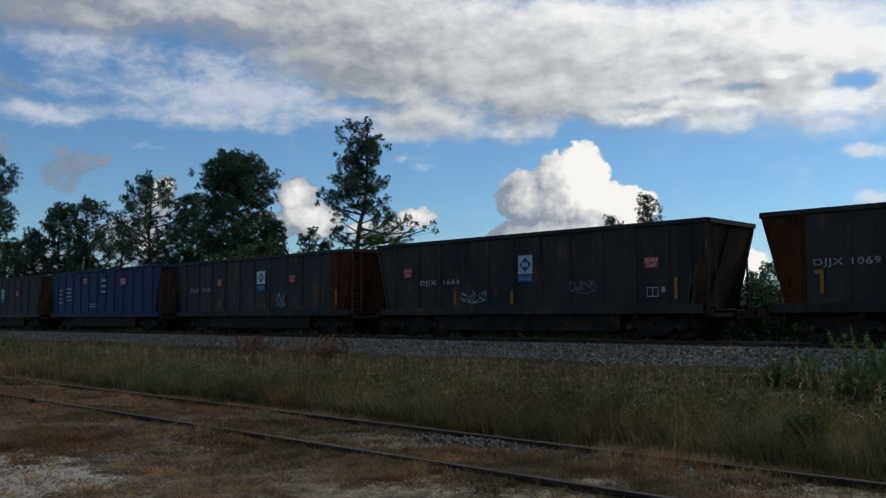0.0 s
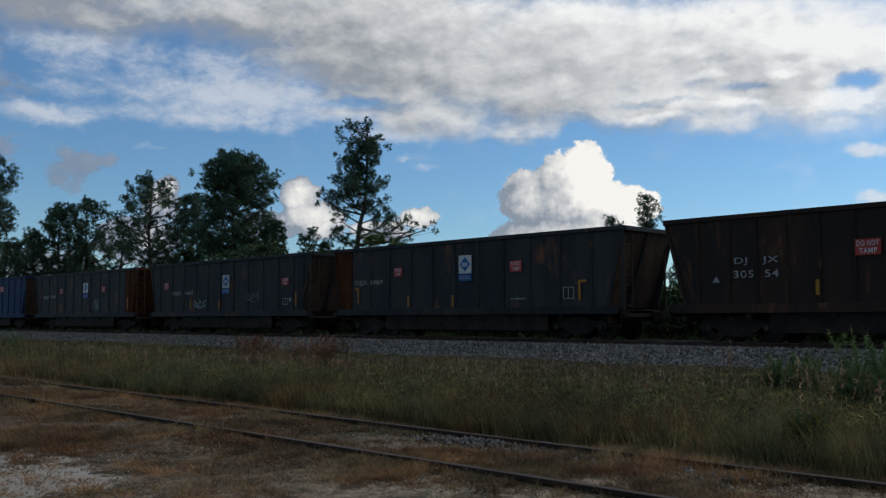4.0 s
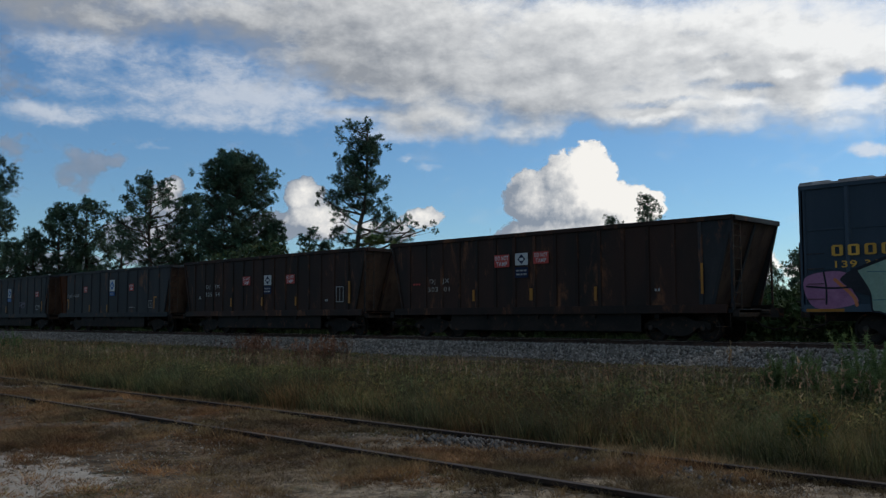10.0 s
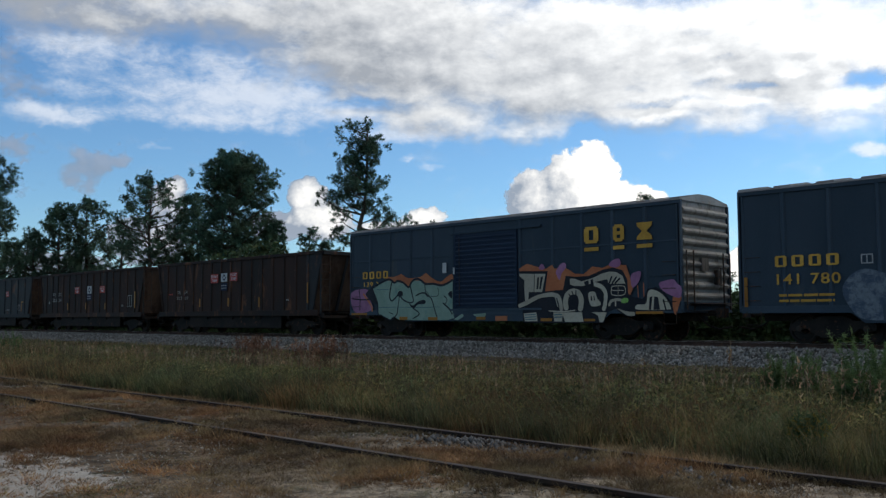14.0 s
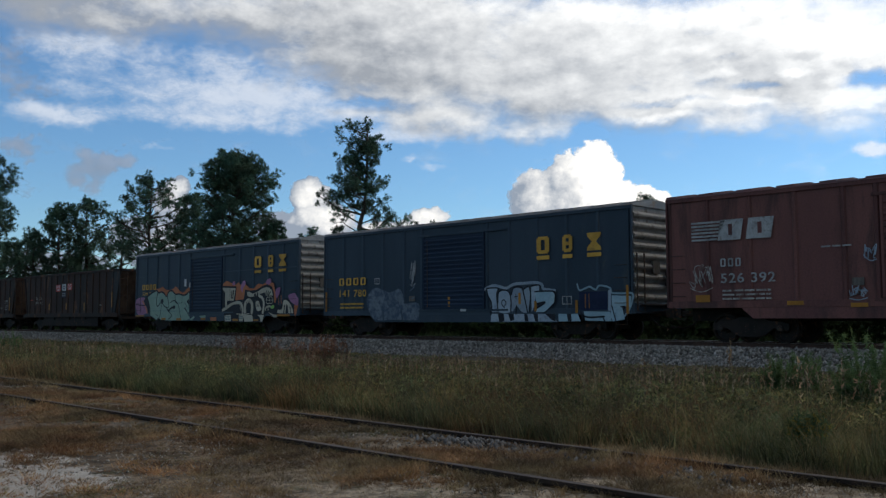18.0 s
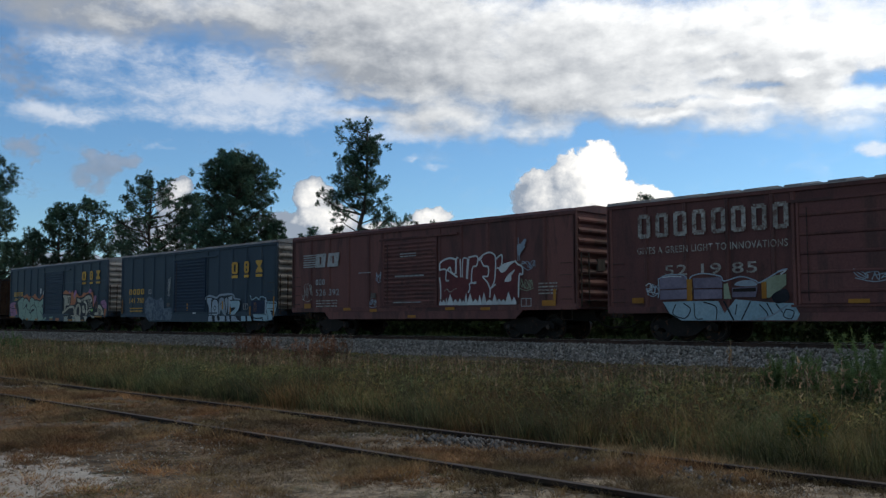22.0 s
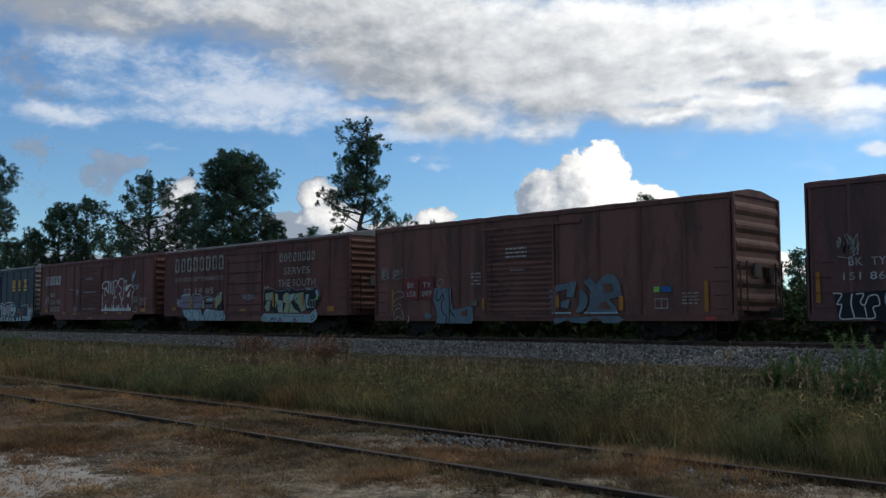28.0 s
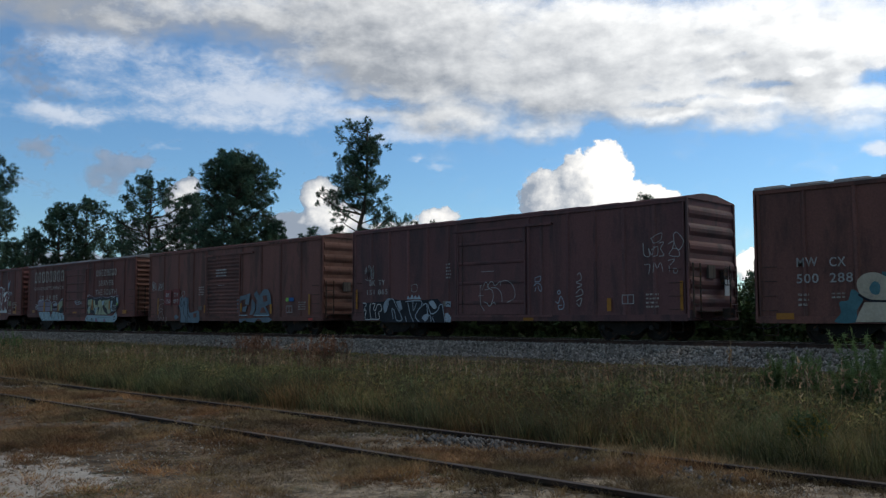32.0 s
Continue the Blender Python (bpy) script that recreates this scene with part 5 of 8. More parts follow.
SIDE_FRAME = [(-1.12, 0.36), (-1.14, 0.53), (-0.98, 0.6), (-0.55, 0.64), (-0.3, 0.75), (0.3, 0.75), (0.55, 0.64), (0.98, 0.6), (1.14, 0.53), (1.12, 0.36), (0.7, 0.42), (0.45, 0.24), (0.3, 0.18), (-0.3, 0.18), (-0.45, 0.24), (-0.7, 0.42)]
MESH = {
    "axle": to_mesh("wheelset", shape(wheel_pair), "wheel"),
    "wheel_a": to_mesh("wheel", shape(one_wheel(-1)), "wheel"),
    "wheel_b": to_mesh("wheel", shape(one_wheel(1)), "wheel"),
    "bolster": to_mesh("truck", shape(lambda bm: prism(bm, [(-1.05, 0.42), (1.05, 0.42), (1.0, 0.58), (0.4, 0.7), (-0.4, 0.7), (-1.0, 0.58)], -0.19, 0.19, "x")), "under"),
    "frame_a": to_mesh("side_frame", shape(lambda bm: prism(bm, SIDE_FRAME, -1.1, -0.98)), "under"),
    "frame_b": to_mesh("side_frame", shape(lambda bm: prism(bm, SIDE_FRAME, 0.98, 1.1)), "under"),
    "cap": to_mesh("axle_cap", shape(lambda bm: lathe(bm, [(0.05, -1.16), (0.085, -1.15), (0.09, -1.06), (0.09, -1.0)], n=12)), "iron"),
    "spring": to_mesh("spring", shape(lambda bm: [tube(bm, [(x + 0.06 * math.cos(k * 0.9), -1.04 + 0.06 * math.sin(k * 0.9), 0.27 + 0.0105 * k) for k in range(25)], 0.014, 4) for x in (-0.13, 0.13)]), "iron"),
    "knuckle": to_mesh("coupler", shape(lambda bm: tube(bm, [(0, 0, 0.86), (0.5, 0, 0.86)], [0.09, 0.08], 8), lambda bm: prism(bm, [(0.45, -0.13), (0.72, -0.16), (0.8, -0.02), (0.74, 0.1), (0.62, 0.16), (0.45, 0.13)], 0.72, 1.0, "z")), "iron"),
    "hose": to_mesh("air_hose", shape(lambda bm: tube(bm, [(0, -0.35, 0.75), (0.3, -0.38, 0.5), (0.6, -0.25, 0.38), (0.95, -0.1, 0.45)], 0.025, 6)), "under"),
}
WHEELSETS = []


def running_gear(car, length, inset):
    """Trucks, couplers, hoses and the centre sill."""
    block("centre_sill", car, "under", 0.1, length - 0.1, 1.2, 1.8, 0.62, 1.0)
    for x in (inset, length - inset):
        tr = part("truck", MESH["bolster"], "under", car)
        tr.location = (x, 1.5, 0)
        for k in ("frame_a", "frame_b"):
            part("side_frame", MESH[k], "under", tr)
        part("spring", MESH["spring"], "iron", tr)
        for dx in (-0.89, 0.89):
            cap = part("axle_cap", MESH["cap"], "iron", tr)
            cap.location = (dx, 0, WHEEL_R)
            # each wheelset turns in its truck; wheels and axle are one rigid piece
            ws = part("wheelset", MESH["wheelset"], "wheel", tr)
            ws.location = (dx, 0, WHEEL_R)
            WHEELSETS.append(ws)
    for x, s in ((0.05, -1), (length - 0.05, 1)):
        for k, nm in (("knuckle", "coupler"), ("hose", "air_hose")):
            ob = part(nm, MESH[k], "iron", car)
            ob.matrix_basis = pose(x, 1.5, 0, 0, 0, 180 if s < 0 else 0)


def joined_wheelset():
    bm = bmesh.new()
    for k in ("axle", "wheel_a", "wheel_b"):
        bm.from_mesh(MESH[k])
    me = bpy.data.meshes.new("wheelset")
    bm.to_mesh(me)
    bm.free()
    me.materials.append(M["wheel"])
    return me


MESH["wheelset"] = joined_wheelset()


def ladder(car, x, y, z0, z1, width, along_x, rungs, material="iron"):
    """Two stiles and round rungs."""
    dx, dy = (width, 0) if along_x else (0, width)
    lad = part("ladder", shape(*[lambda bm, k=k: box(bm, x + dx * k - 0.018, x + dx * k + 0.018, y + dy * k - 0.018, y + dy * k + 0.018, z0, z1) for k in (0, 1)]), material, car)
    for i in range(rungs):
        z = z0 + (z1 - z0) * (i + 0.5) / rungs
        part("rung", shape(lambda bm: tube(bm, [(x, y, z), (x + dx, y + dy, z)], 0.013, 5)), material, lad)
    return lad


def grab(car, x0, x1, y, z, material="iron"):
    part("grab_iron", shape(lambda bm: tube(bm, [(x0, y + 0.07, z), (x0, y, z), (x1, y, z), (x1, y + 0.07, z)], 0.011, 5)), material, car)


CARS = []
WIDE = 3.0


def boxcar(label, x_left, length, paint, door_paint, end_paint, sill_z, door, posts, roof_ribs, corrugations, low_ladder, eave=4.28, hatch=0.9, dip=None, roof_paint="roof_metal", seams=False, door_ribs=16, bulge=1.0):
    """A closed goods car. door: x0, x1 on the near side; posts: spacing of the side posts; dip: lower middle sill from x0 to x1."""
    car = thing("boxcar", label, "boxcar", "cars of the goods train", (x_left, SIDE, 0))
    CARS.append((car, x_left))
    for far in (False, True):
        y0, y1 = (WIDE - 0.09, WIDE - 0.05) if far else (0.05, 0.09)
        ps = (WIDE - 0.05, WIDE) if far else (0.0, 0.05)
        side = block("side_sheet", car, paint, 0.02, length - 0.02, y0, y1, sill_z + 0.12, eave)
        block("side_sill", car, paint, 0.0, length, ps[0] - 0.004, ps[1] + 0.004, sill_z, sill_z + 0.2, 0.008)
        block("eave_rail", car, paint, 0.0, length, ps[0] - 0.004, ps[1] + 0.004, eave - 0.13, eave, 0.01)
        if dip:
            part("drop_sill", shape(lambda bm: prism(bm, [(dip[0], sill_z + 0.002), (dip[0] + 0.35, dip[2]), (dip[1] - 0.35, dip[2]), (dip[1], sill_z + 0.002)], ps[0] + 0.004, ps[1] - 0.004)), paint, car)
        xs = [0.045] + list(np.arange(posts, door[0] - 0.4 * posts, posts)) + [door[0] - 0.1, door[1] + 0.1] + list(np.arange(length - posts, door[1] + 0.4 * posts, -posts)) + [length - 0.045]
        for x in xs:
            part("side_post", shape(lambda bm: prism(bm, [(x - 0.075, ps[1] if not far else ps[0]), (x - 0.04, ps[0] if not far else ps[1]), (x + 0.04, ps[0] if not far else ps[1]), (x + 0.075, ps[1] if not far else ps[0])], sill_z + 0.2, eave - 0.13, "z")), paint, car)
        if seams:
            for z in (sill_z + 1.15, sill_z + 2.2):
                block("sheet_seam", car, paint, 0.05, door[0] - 0.1, ps[0] + 0.028, ps[1] - 0.004 if not far else ps[1] - 0.03, z - 0.022, z + 0.022)
                block("sheet_seam", car, paint, door[1] + 0.1, length - 0.05, ps[0] + 0.028, ps[1] - 0.004 if not far else ps[1] - 0.03, z - 0.022, z + 0.022)
        # sliding door with horizontal pressings, on its rails
        dy0, dy1 = (WIDE - 0.03, WIDE + 0.012) if far else (-0.012, 0.03)
        dr = block("door", car, door_paint, door[0], door[1], dy0 + (0.0 if far else 0.012), dy1 - (0.012 if far else 0.0), sill_z + 0.23, eave - 0.45, 0.006, "sliding door with horizontal pressings")
        if not far:
            for i in range(door_ribs):
                z = sill_z + 0.3 + (eave - sill_z - 0.85) * (i + 0.5) / door_ribs
                h = (eave - sill_z - 0.85) / door_ribs * (0.34 if door_ribs > 8 else 0.1)
                part("door_rib", shape(lambda bm: prism(bm, [(0.004, z - h), (-0.03, z - h * 0.4), (-0.03, z + h * 0.4), (0.004, z + h)], door[0] + 0.08, door[1] - 0.08, "x")), door_paint, dr)
            for xx in (door[0], door[1] - 0.07):
                block("door_stile", dr, door_paint, xx, xx + 0.07, -0.034, -0.002, sill_z + 0.23, eave - 0.45, 0.004)
            part("lock_bar", shape(lambda bm: tube(bm, [(door[0] + 0.3, -0.05, sill_z + 0.3), (door[0] + 0.3, -0.05, eave - 0.6)], 0.014, 6)), "iron", dr)
        block("door_rail", car, paint, door[0] - 0.2, door[1] + (door[1] - door[0]) * 0.35, ps[0] - 0.04, ps[1] + 0.01, sill_z + 0.14, sill_z + 0.21, 0.004)
        block("door_rail", car, paint, door[0] - 0.2, door[1] + (door[1] - door[0]) * 0.35, ps[0] - 0.04, ps[1] + 0.01, eave - 0.45, eave - 0.37, 0.004)
    # ends
    for x0, s in ((0.0, -1), (length, 1)):
        prof = [(0.06, sill_z + 0.1), (WIDE - 0.06, sill_z + 0.1), (WIDE - 0.06, eave), (WIDE * 0.62, eave + 0.2), (WIDE * 0.38, eave + 0.2), (0.06, eave)]
        end = part("end_sheet", shape(lambda bm: prism(bm, prof, x0 - 0.03 * s - 0.02, x0 - 0.03 * s + 0.02, "x")), end_paint, car)
        for i in range(corrugations):
            z = sill_z + 0.35 + (eave - sill_z - 0.5) * (i + 0.5) / corrugations
            h = (eave - sill_z - 0.5) / corrugations
            part("corrugation", shape(lambda bm: prism(bm, [(x0 - 0.01 * s, z - h * 0.34), (x0 + 0.075 * s * bulge, z - h * 0.1), (x0 + 0.085 * s * bulge, z + h * 0.08), (x0 + 0.05 * s * bulge, z + h * 0.22), (x0 - 0.01 * s, z + h * 0.36)], 0.14, WIDE - 0.14)), end_paint, end)
        for yy in (0.0, WIDE - 0.1):
            block("corner_post", car, paint, x0 - 0.06, x0 + 0.06, yy, yy + 0.1, sill_z + 0.1, eave, 0.012)
        block("end_sill", car, paint, x0 - 0.08, x0 + 0.1, 0.02, WIDE - 0.02, sill_z + 0.02, sill_z + 0.34, 0.01)
        block("crossover_step", car, "iron", x0 + (0.1 if s > 0 else -0.36), x0 + (0.36 if s > 0 else -0.1), 0.35, WIDE - 0.35, sill_z + 0.28, sill_z + 0.31)
        for yy in (0.16, WIDE - 0.58):
            ladder(car, x0 + 0.13 * s, yy, sill_z + 0.1, low_ladder, 0.42, False, 6)
        for xx in ((0.15, 0.57) if s < 0 else (length - 0.57, length - 0.15),):
            for z in np.arange(sill_z + 0.35, low_ladder, 0.4):
                grab(car, xx[0], xx[1], -0.07, z)
        # stirrup step under the corner
        part("stirrup", shape(lambda bm: [tube(bm, [(xx[0], -0.01, sill_z + 0.05), (xx[0], -0.01, sill_z - 0.32), (xx[1], -0.01, sill_z - 0.32), (xx[1], -0.01, sill_z + 0.05)], 0.014, 5)]), "iron", car)
        part("cut_lever", shape(lambda bm: tube(bm, [(x0 + 0.14 * s, 0.1, sill_z + 0.12), (x0 + 0.2 * s, 0.4, sill_z + 0.05), (x0 + 0.24 * s, 1.35, sill_z + 0.08), (x0 + 0.5 * s, 1.42, sill_z + 0.16)], 0.013, 5)), "iron", car)
        block("placard_board", car, "post", x0 + (0.02 if s > 0 else -0.1), x0 + (0.1 if s > 0 else -0.02), 1.15, 1.55, sill_z + 1.3, sill_z + 1.7)
    block("card_board", car, "post", door[0] - 0.75, door[0] - 0.45, -0.012, 0.01, sill_z + 0.55, sill_z + 0.75)
    # brake wheel on the trailing end
    part("brake_wheel", shape(lambda bm: [tube(bm, [(length + 0.2, 2.1 + 0.28 * math.cos(k * math.pi / 8), 2.0 + 0.28 * math.sin(k * math.pi / 8)) for k in range(17)], 0.014, 5), tube(bm, [(length, 2.1, 2.0), (length + 0.22, 2.1, 2.0)], 0.02, 5), tube(bm, [(length + 0.2, 1.82, 2.0), (length + 0.2, 2.38, 2.0)], 0.01, 4), tube(bm, [(length + 0.2, 2.1, 1.72), (length + 0.2, 2.1, 2.28)], 0.01, 4)]), "iron", car)
    part("brake_housing", shape(lambda bm: box(bm, length + 0.03, length + 0.16, 1.95, 2.25, 1.75, 2.2, 0.02)), "iron", car)
    # roof: shallow ridge with raised panel ribs across
    rp = [(-0.02, eave - 0.02), (0.02, eave + 0.03), (WIDE * 0.38, eave + 0.2), (WIDE * 0.62, eave + 0.2), (WIDE - 0.02, eave + 0.03), (WIDE + 0.02, eave - 0.02)]
    roof = part("roof", shape(lambda bm: prism(bm, rp, -0.04, length + 0.04, "x")), roof_paint, car, "low-pitched steel roof")
    rise = 0.045 if hatch > 0.2 else 0.012
    for i in range(roof_ribs + 1):
        x = 0.08 + (length - 0.16) * i / roof_ribs
        w = (length / roof_ribs) * (0.5 - 0.5 * (1 - hatch))
        part("roof_rib", shape(lambda bm: prism(bm, [(0.0, eave - 0.0), (0.04, eave + 0.03 + rise), (WIDE * 0.38, eave + 0.205 + rise), (WIDE * 0.62, eave + 0.205 + rise), (WIDE - 0.04, eave + 0.03 + rise), (WIDE, eave - 0.0)], max(x - w * 0.45, -0.03), min(x + w * 0.45, length + 0.03), "x")), roof_paint, roof)
    block("underframe", car, "under", 0.3, length - 0.3, 0.3, WIDE - 0.3, sill_z + 0.1, sill_z + 0.2)
    block("brake_cylinder", car, "under", length * 0.42, length * 0.5, 0.5, 0.9, sill_z - 0.12, sill_z + 0.12, 0.04)
    running_gear(car, length, 2.35)
    return car


def emblem_panel(car, x0, x1, z0, z1, lab, y=-0.016):
    """White panel with a dark diamond, and a blue label under it."""
    p = block("emblem_panel", car, "white", x0, x1, y, y + 0.006, z0, z1, 0, "white panel with a dark diamond emblem")
    xm, zm, r = (x0 + x1) / 2, (z0 + z1) / 2, min(x1 - x0, z1 - z0) * 0.42
    part("diamond", shape(lambda bm: prism(bm, [(xm - r, zm), (xm, zm - r), (xm + r, zm), (xm, zm + r)], y - 0.005, y - 0.001)), "logo_blue" if lab[2] else "logo_dark", p)
    for k in (-0.35, 0.0, 0.35):
        block("diamond_bar", p, "white", xm + r * k - 0.03, xm + r * k + 0.03, y - 0.009, y - 0.006, zm - r * 0.3, zm + r * 0.25)
    l = block("blue_label", car, "logo_blue" if lab[2] else "logo_dark", x0, x1, y, y + 0.006, lab[0], lab[1], 0, "dark blue label with small writing")
    bars(l, x0 + 0.05, x1 - 0.05, lab[0] + 0.05, lab[1] - 0.05, 2, "letter", int(x0 * 10), y - 0.006)


def warning(car, x0, x1, z0, z1):
    """Red sign with white words in two lines."""
    s = block("warning_sign", car, "sign_red", x0, x1, -0.016, -0.01, z0, z1, 0, "small red warning sign with white words")
    h = z1 - z0
    lettering("DO NOT", x0 + 0.04, x1 - 0.04, z0 + 0.56 * h, z0 + 0.9 * h, "white", s, -0.02, joined=True)
    lettering("TAMP", x0 + 0.1, x1 - 0.1, z0 + 0.1 * h, z0 + 0.44 * h, "white", s, -0.02, joined=True)


def gondola(label, x_left, length, paint, top, posts, left_wedge=None, right_end=None, wedge=1.05, near_panels=()):
    """An open car with sloped ends: posts along the side, slope sheets over end platforms, ladders, a load inside."""
    car = thing("hopper_car", label, "open hopper car", "cars of the goods train", (x_left, SIDE, 0))
    CARS.append((car, x_left))
    lp, rp = left_wedge or paint, right_end or paint
    sill = 0.95
    for far in (False, True):
        y0, y1 = (WIDE - 0.085, WIDE - 0.045) if far else (0.045, 0.085)
        q0, q1 = (WIDE - 0.08, WIDE) if far else (0.0, 0.08)
        block("side_sheet", car, paint, wedge, length - wedge, y0, y1, sill, top - 0.05)
        for x0, s, pp in ((wedge, -1, lp), (length - wedge, 1, rp)):
            # end wedge: the side reaches out at the top and is cut back at the bottom
            part("end_wedge", shape(lambda bm: prism(bm, [(x0, sill + 0.1), (x0 + s * wedge * 0.3, sill + 0.1), (x0 + s * wedge * 0.98, top - 0.05), (x0, top - 0.05)] if s > 0 else [(x0, sill + 0.1), (x0, top - 0.05), (x0 - wedge * 0.98, top - 0.05), (x0 - wedge * 0.3, sill + 0.1)], y0, y1)), pp, car)
            part("wedge_flange", shape(lambda bm: prism(bm, [(x0 + s * wedge * 0.3, sill + 0.1), (x0 + s * (wedge * 0.3 + 0.09), sill + 0.1), (x0 + s * wedge, top - 0.05), (x0 + s * (wedge - 0.09), top - 0.05)], q0, q1)), pp, car)
        block("side_sill", car, paint, 0.25, length - 0.25, q0 - 0.01, q1 + 0.01, sill - 0.1, sill + 0.16, 0.012)
        block("top_chord", car, paint, 0, length, q0 - 0.025, q1 + 0.025, top - 0.14, top, 0.015)
        for x in posts:
            part("side_post", shape(lambda bm: prism(bm, [(x - 0.09, q1 if not far else q0), (x - 0.055, q0 if not far else q1), (x + 0.055, q0 if not far else q1), (x + 0.09, q1 if not far else q0)], sill + 0.16, top - 0.14, "z")), lp if x < wedge * 1.15 else (rp if x > length - wedge * 1.15 else paint), car)
    for x0, s, pp in ((0.0, -1, lp), (length, 1, rp)):
        inner = x0 - s * wedge * 0.7
        part("slope_sheet", shape(lambda bm: prism(bm, [(x0 - s * 0.04, top - 0.1), (x0 - s * 0.09, top - 0.1), (inner - s * 0.3, sill + 0.1), (inner - s * 0.2, sill + 0.1)], 0.12, WIDE - 0.12)), pp if pp == "rust_orange" else "rust_dust", car)
        block("end_chord", car, pp, x0 - 0.06, x0 + 0.06, 0.06, WIDE - 0.06, top - 0.15, top - 0.01, 0.012)
        block("end_platform", car, pp, min(inner - s * 0.3, x0 + s * 0.1), max(inner - s * 0.3, x0 + s * 0.1), 0.1, WIDE - 0.1, sill - 0.08, sill + 0.02)
        part("slope_rib", shape(lambda bm: prism(bm, [(x0 - s * 0.1, top - 0.16), (x0 - s * 0.03, top - 0.2), (inner - s * 0.1, sill + 0.12), (inner - s * 0.2, sill + 0.12)], 1.44, 1.56)), pp, car)
        # ladder on the right-hand corner of each side
        yl = 0.02 if s > 0 else WIDE - 0.02
        yy = 0.02 if s > 0 else WIDE - 0.47
        block("corner_post", car, pp, x0 - s * 0.06 - 0.03, x0 - s * 0.06 + 0.03, yl - 0.04, yl + 0.04, sill, top - 0.1)
        ladder(car, x0 - s * 0.02, yy, sill, top - 0.1, 0.45, False, 8)
        block("end_sill", car, "under", x0 - 0.1, x0 + 0.1, 0.05, WIDE - 0.05, sill - 0.2, sill, 0.01)
        for xx in ((0.15, 0.6) if s < 0 else (length - 0.6, length - 0.15),):
            part("stirrup", shape(lambda bm: [tube(bm, [(xx[0], 0.02, sill - 0.1), (xx[0], 0.02, sill - 0.48), (xx[1], 0.02, sill - 0.48), (xx[1], 0.02, sill - 0.1)], 0.014, 5)]), "iron", car)
    part("brake_mast", shape(lambda bm: tube(bm, [(length + 0.05, 2.3, sill), (length + 0.04, 2.3, 2.6), (length + 0.1, 2.3, 2.95)], 0.035, 6)), "iron", car)
    for x0, x1, z0, z1, mt in near_panels:
        block("patch_plate", car, mt, x0, x1, 0.028, 0.042, z0, z1)
    # hopper floor and heaped load
    block("floor_sheet", car, "under", wedge * 1.1, length - wedge * 1.1, 0.12, WIDE - 0.12, sill - 0.05, sill + 0.02)
    gx, gy = np.meshgrid(np.linspace(0.6, length - 0.6, 60), np.linspace(0.14, WIDE - 0.14, 12))
    rl = np.random.default_rng(int(abs(x_left) * 10))
    gz = top - 0.2 + 0.16 * np.sin(np.pi * gy / WIDE) * (0.6 + 0.4 * np.sin(gx * 1.7 + x_left)) + rl.normal(0, 0.035, gx.shape)
    q = (np.arange(11)[:, None] * 60 + np.arange(59)[None]).ravel()
    me = soup("load", np.stack([gx, gy, gz], -1).reshape(-1, 3), np.stack([q, q + 1, q + 61, q + 60], -1), "load", "", "")
    part("load", me, "load", car, "rough heaped load")
    # discharge bays hang between the trucks
    for i in range(4):
        a = 3.7 + (length - 7.4) * i / 4
        w = (length - 7.4) / 4
        part("discharge_bay", shape(lambda bm: prism(bm, [(a + 0.02, sill - 0.02), (a + w - 0.02, sill - 0.02), (a + w * 0.72, 0.3), (a + w * 0.28, 0.3)], 0.25, WIDE - 0.25)), "under", car)
    # plain dark sheets, added to fill the shaded band beneath the car
    block("side_skirt", car, "under", 3.2, length - 3.2, 0.16, 0.22, 0.3, sill - 0.08)
    block("drag_plate", car, "under", 0.9, length - 0.9, 1.5, 1.56, 0.24, sill - 0.1)
    for x in np.linspace(2.6, length - 2.6, 5):
        block("cross_bearer", car, "under", x - 0.08, x + 0.08, 0.1, WIDE - 0.1, sill - 0.25, sill - 0.05)
    running_gear(car, length, 2.1)
    return car


# ---------------------------------------------------------------- the train, from its head to its tail
def gondola_posts(n, length, wedge=1.05):
    return [wedge + (length - 2 * wedge) * i / (n - 1) for i in range(n)]


car = gondola("dark weathered open hopper car, heaped full", -76.75, 14.7, "car_black", 3.68, gondola_posts(11, 14.7))
emblem_panel(car, 7.5, 8.1, 2.2, 2.88, (1.95, 2.18, True))
warning(car, 4.2, 4.65, 2.34, 2.68)
warning(car, 10.3, 10.75, 2.35, 2.69)

car = gondola("faded blue open hopper car, heaped full", -60.4, 14.8, "car_blue", 3.72, gondola_posts(12, 14.8))
warning(car, 9.95, 10.7, 2.72, 3.1)
warning(car, 4.95, 5.5, 2.9, 3.22)
bars(car, 1.4, 1.9, 1.65, 2.7, 4, "letter", 3)
bars(car, 2.5, 3.3, 1.8, 2.75, 4, "letter", 4)
bars(car, 7.5, 8.1, 2.2, 3.2, 3, "letter", 5)
bars(car, 5.9, 6.9, 1.4, 1.7, 2, "letter", 6)

car = gondola("black open hopper car with a bright rusted end", -44.0, 14.75, "car_black", 3.65, gondola_posts(11, 14.75), None, "rust_orange",
              near_panels=((13.2, 13.7, 1.15, 3.5, "rust_orange"),))
emblem_panel(car, 7.68, 8.35, 2.35, 2.95, (2.03, 2.3, True))
warning(car, 4.18, 4.62, 2.34, 2.68)
warning(car, 10.26, 10.74, 2.35, 2.69)
lettering("DJJX 1060", 1.6, 3.5, 2.03, 2.28, "letter", car)
scrawl(car, 9.3, 10.0, 1.3, 2.0, "aqua", 12, 3)
tape(car, [(4.4, 4.5, 1.25, 1.7), (13.6, 13.7, 1.3, 1.95)])

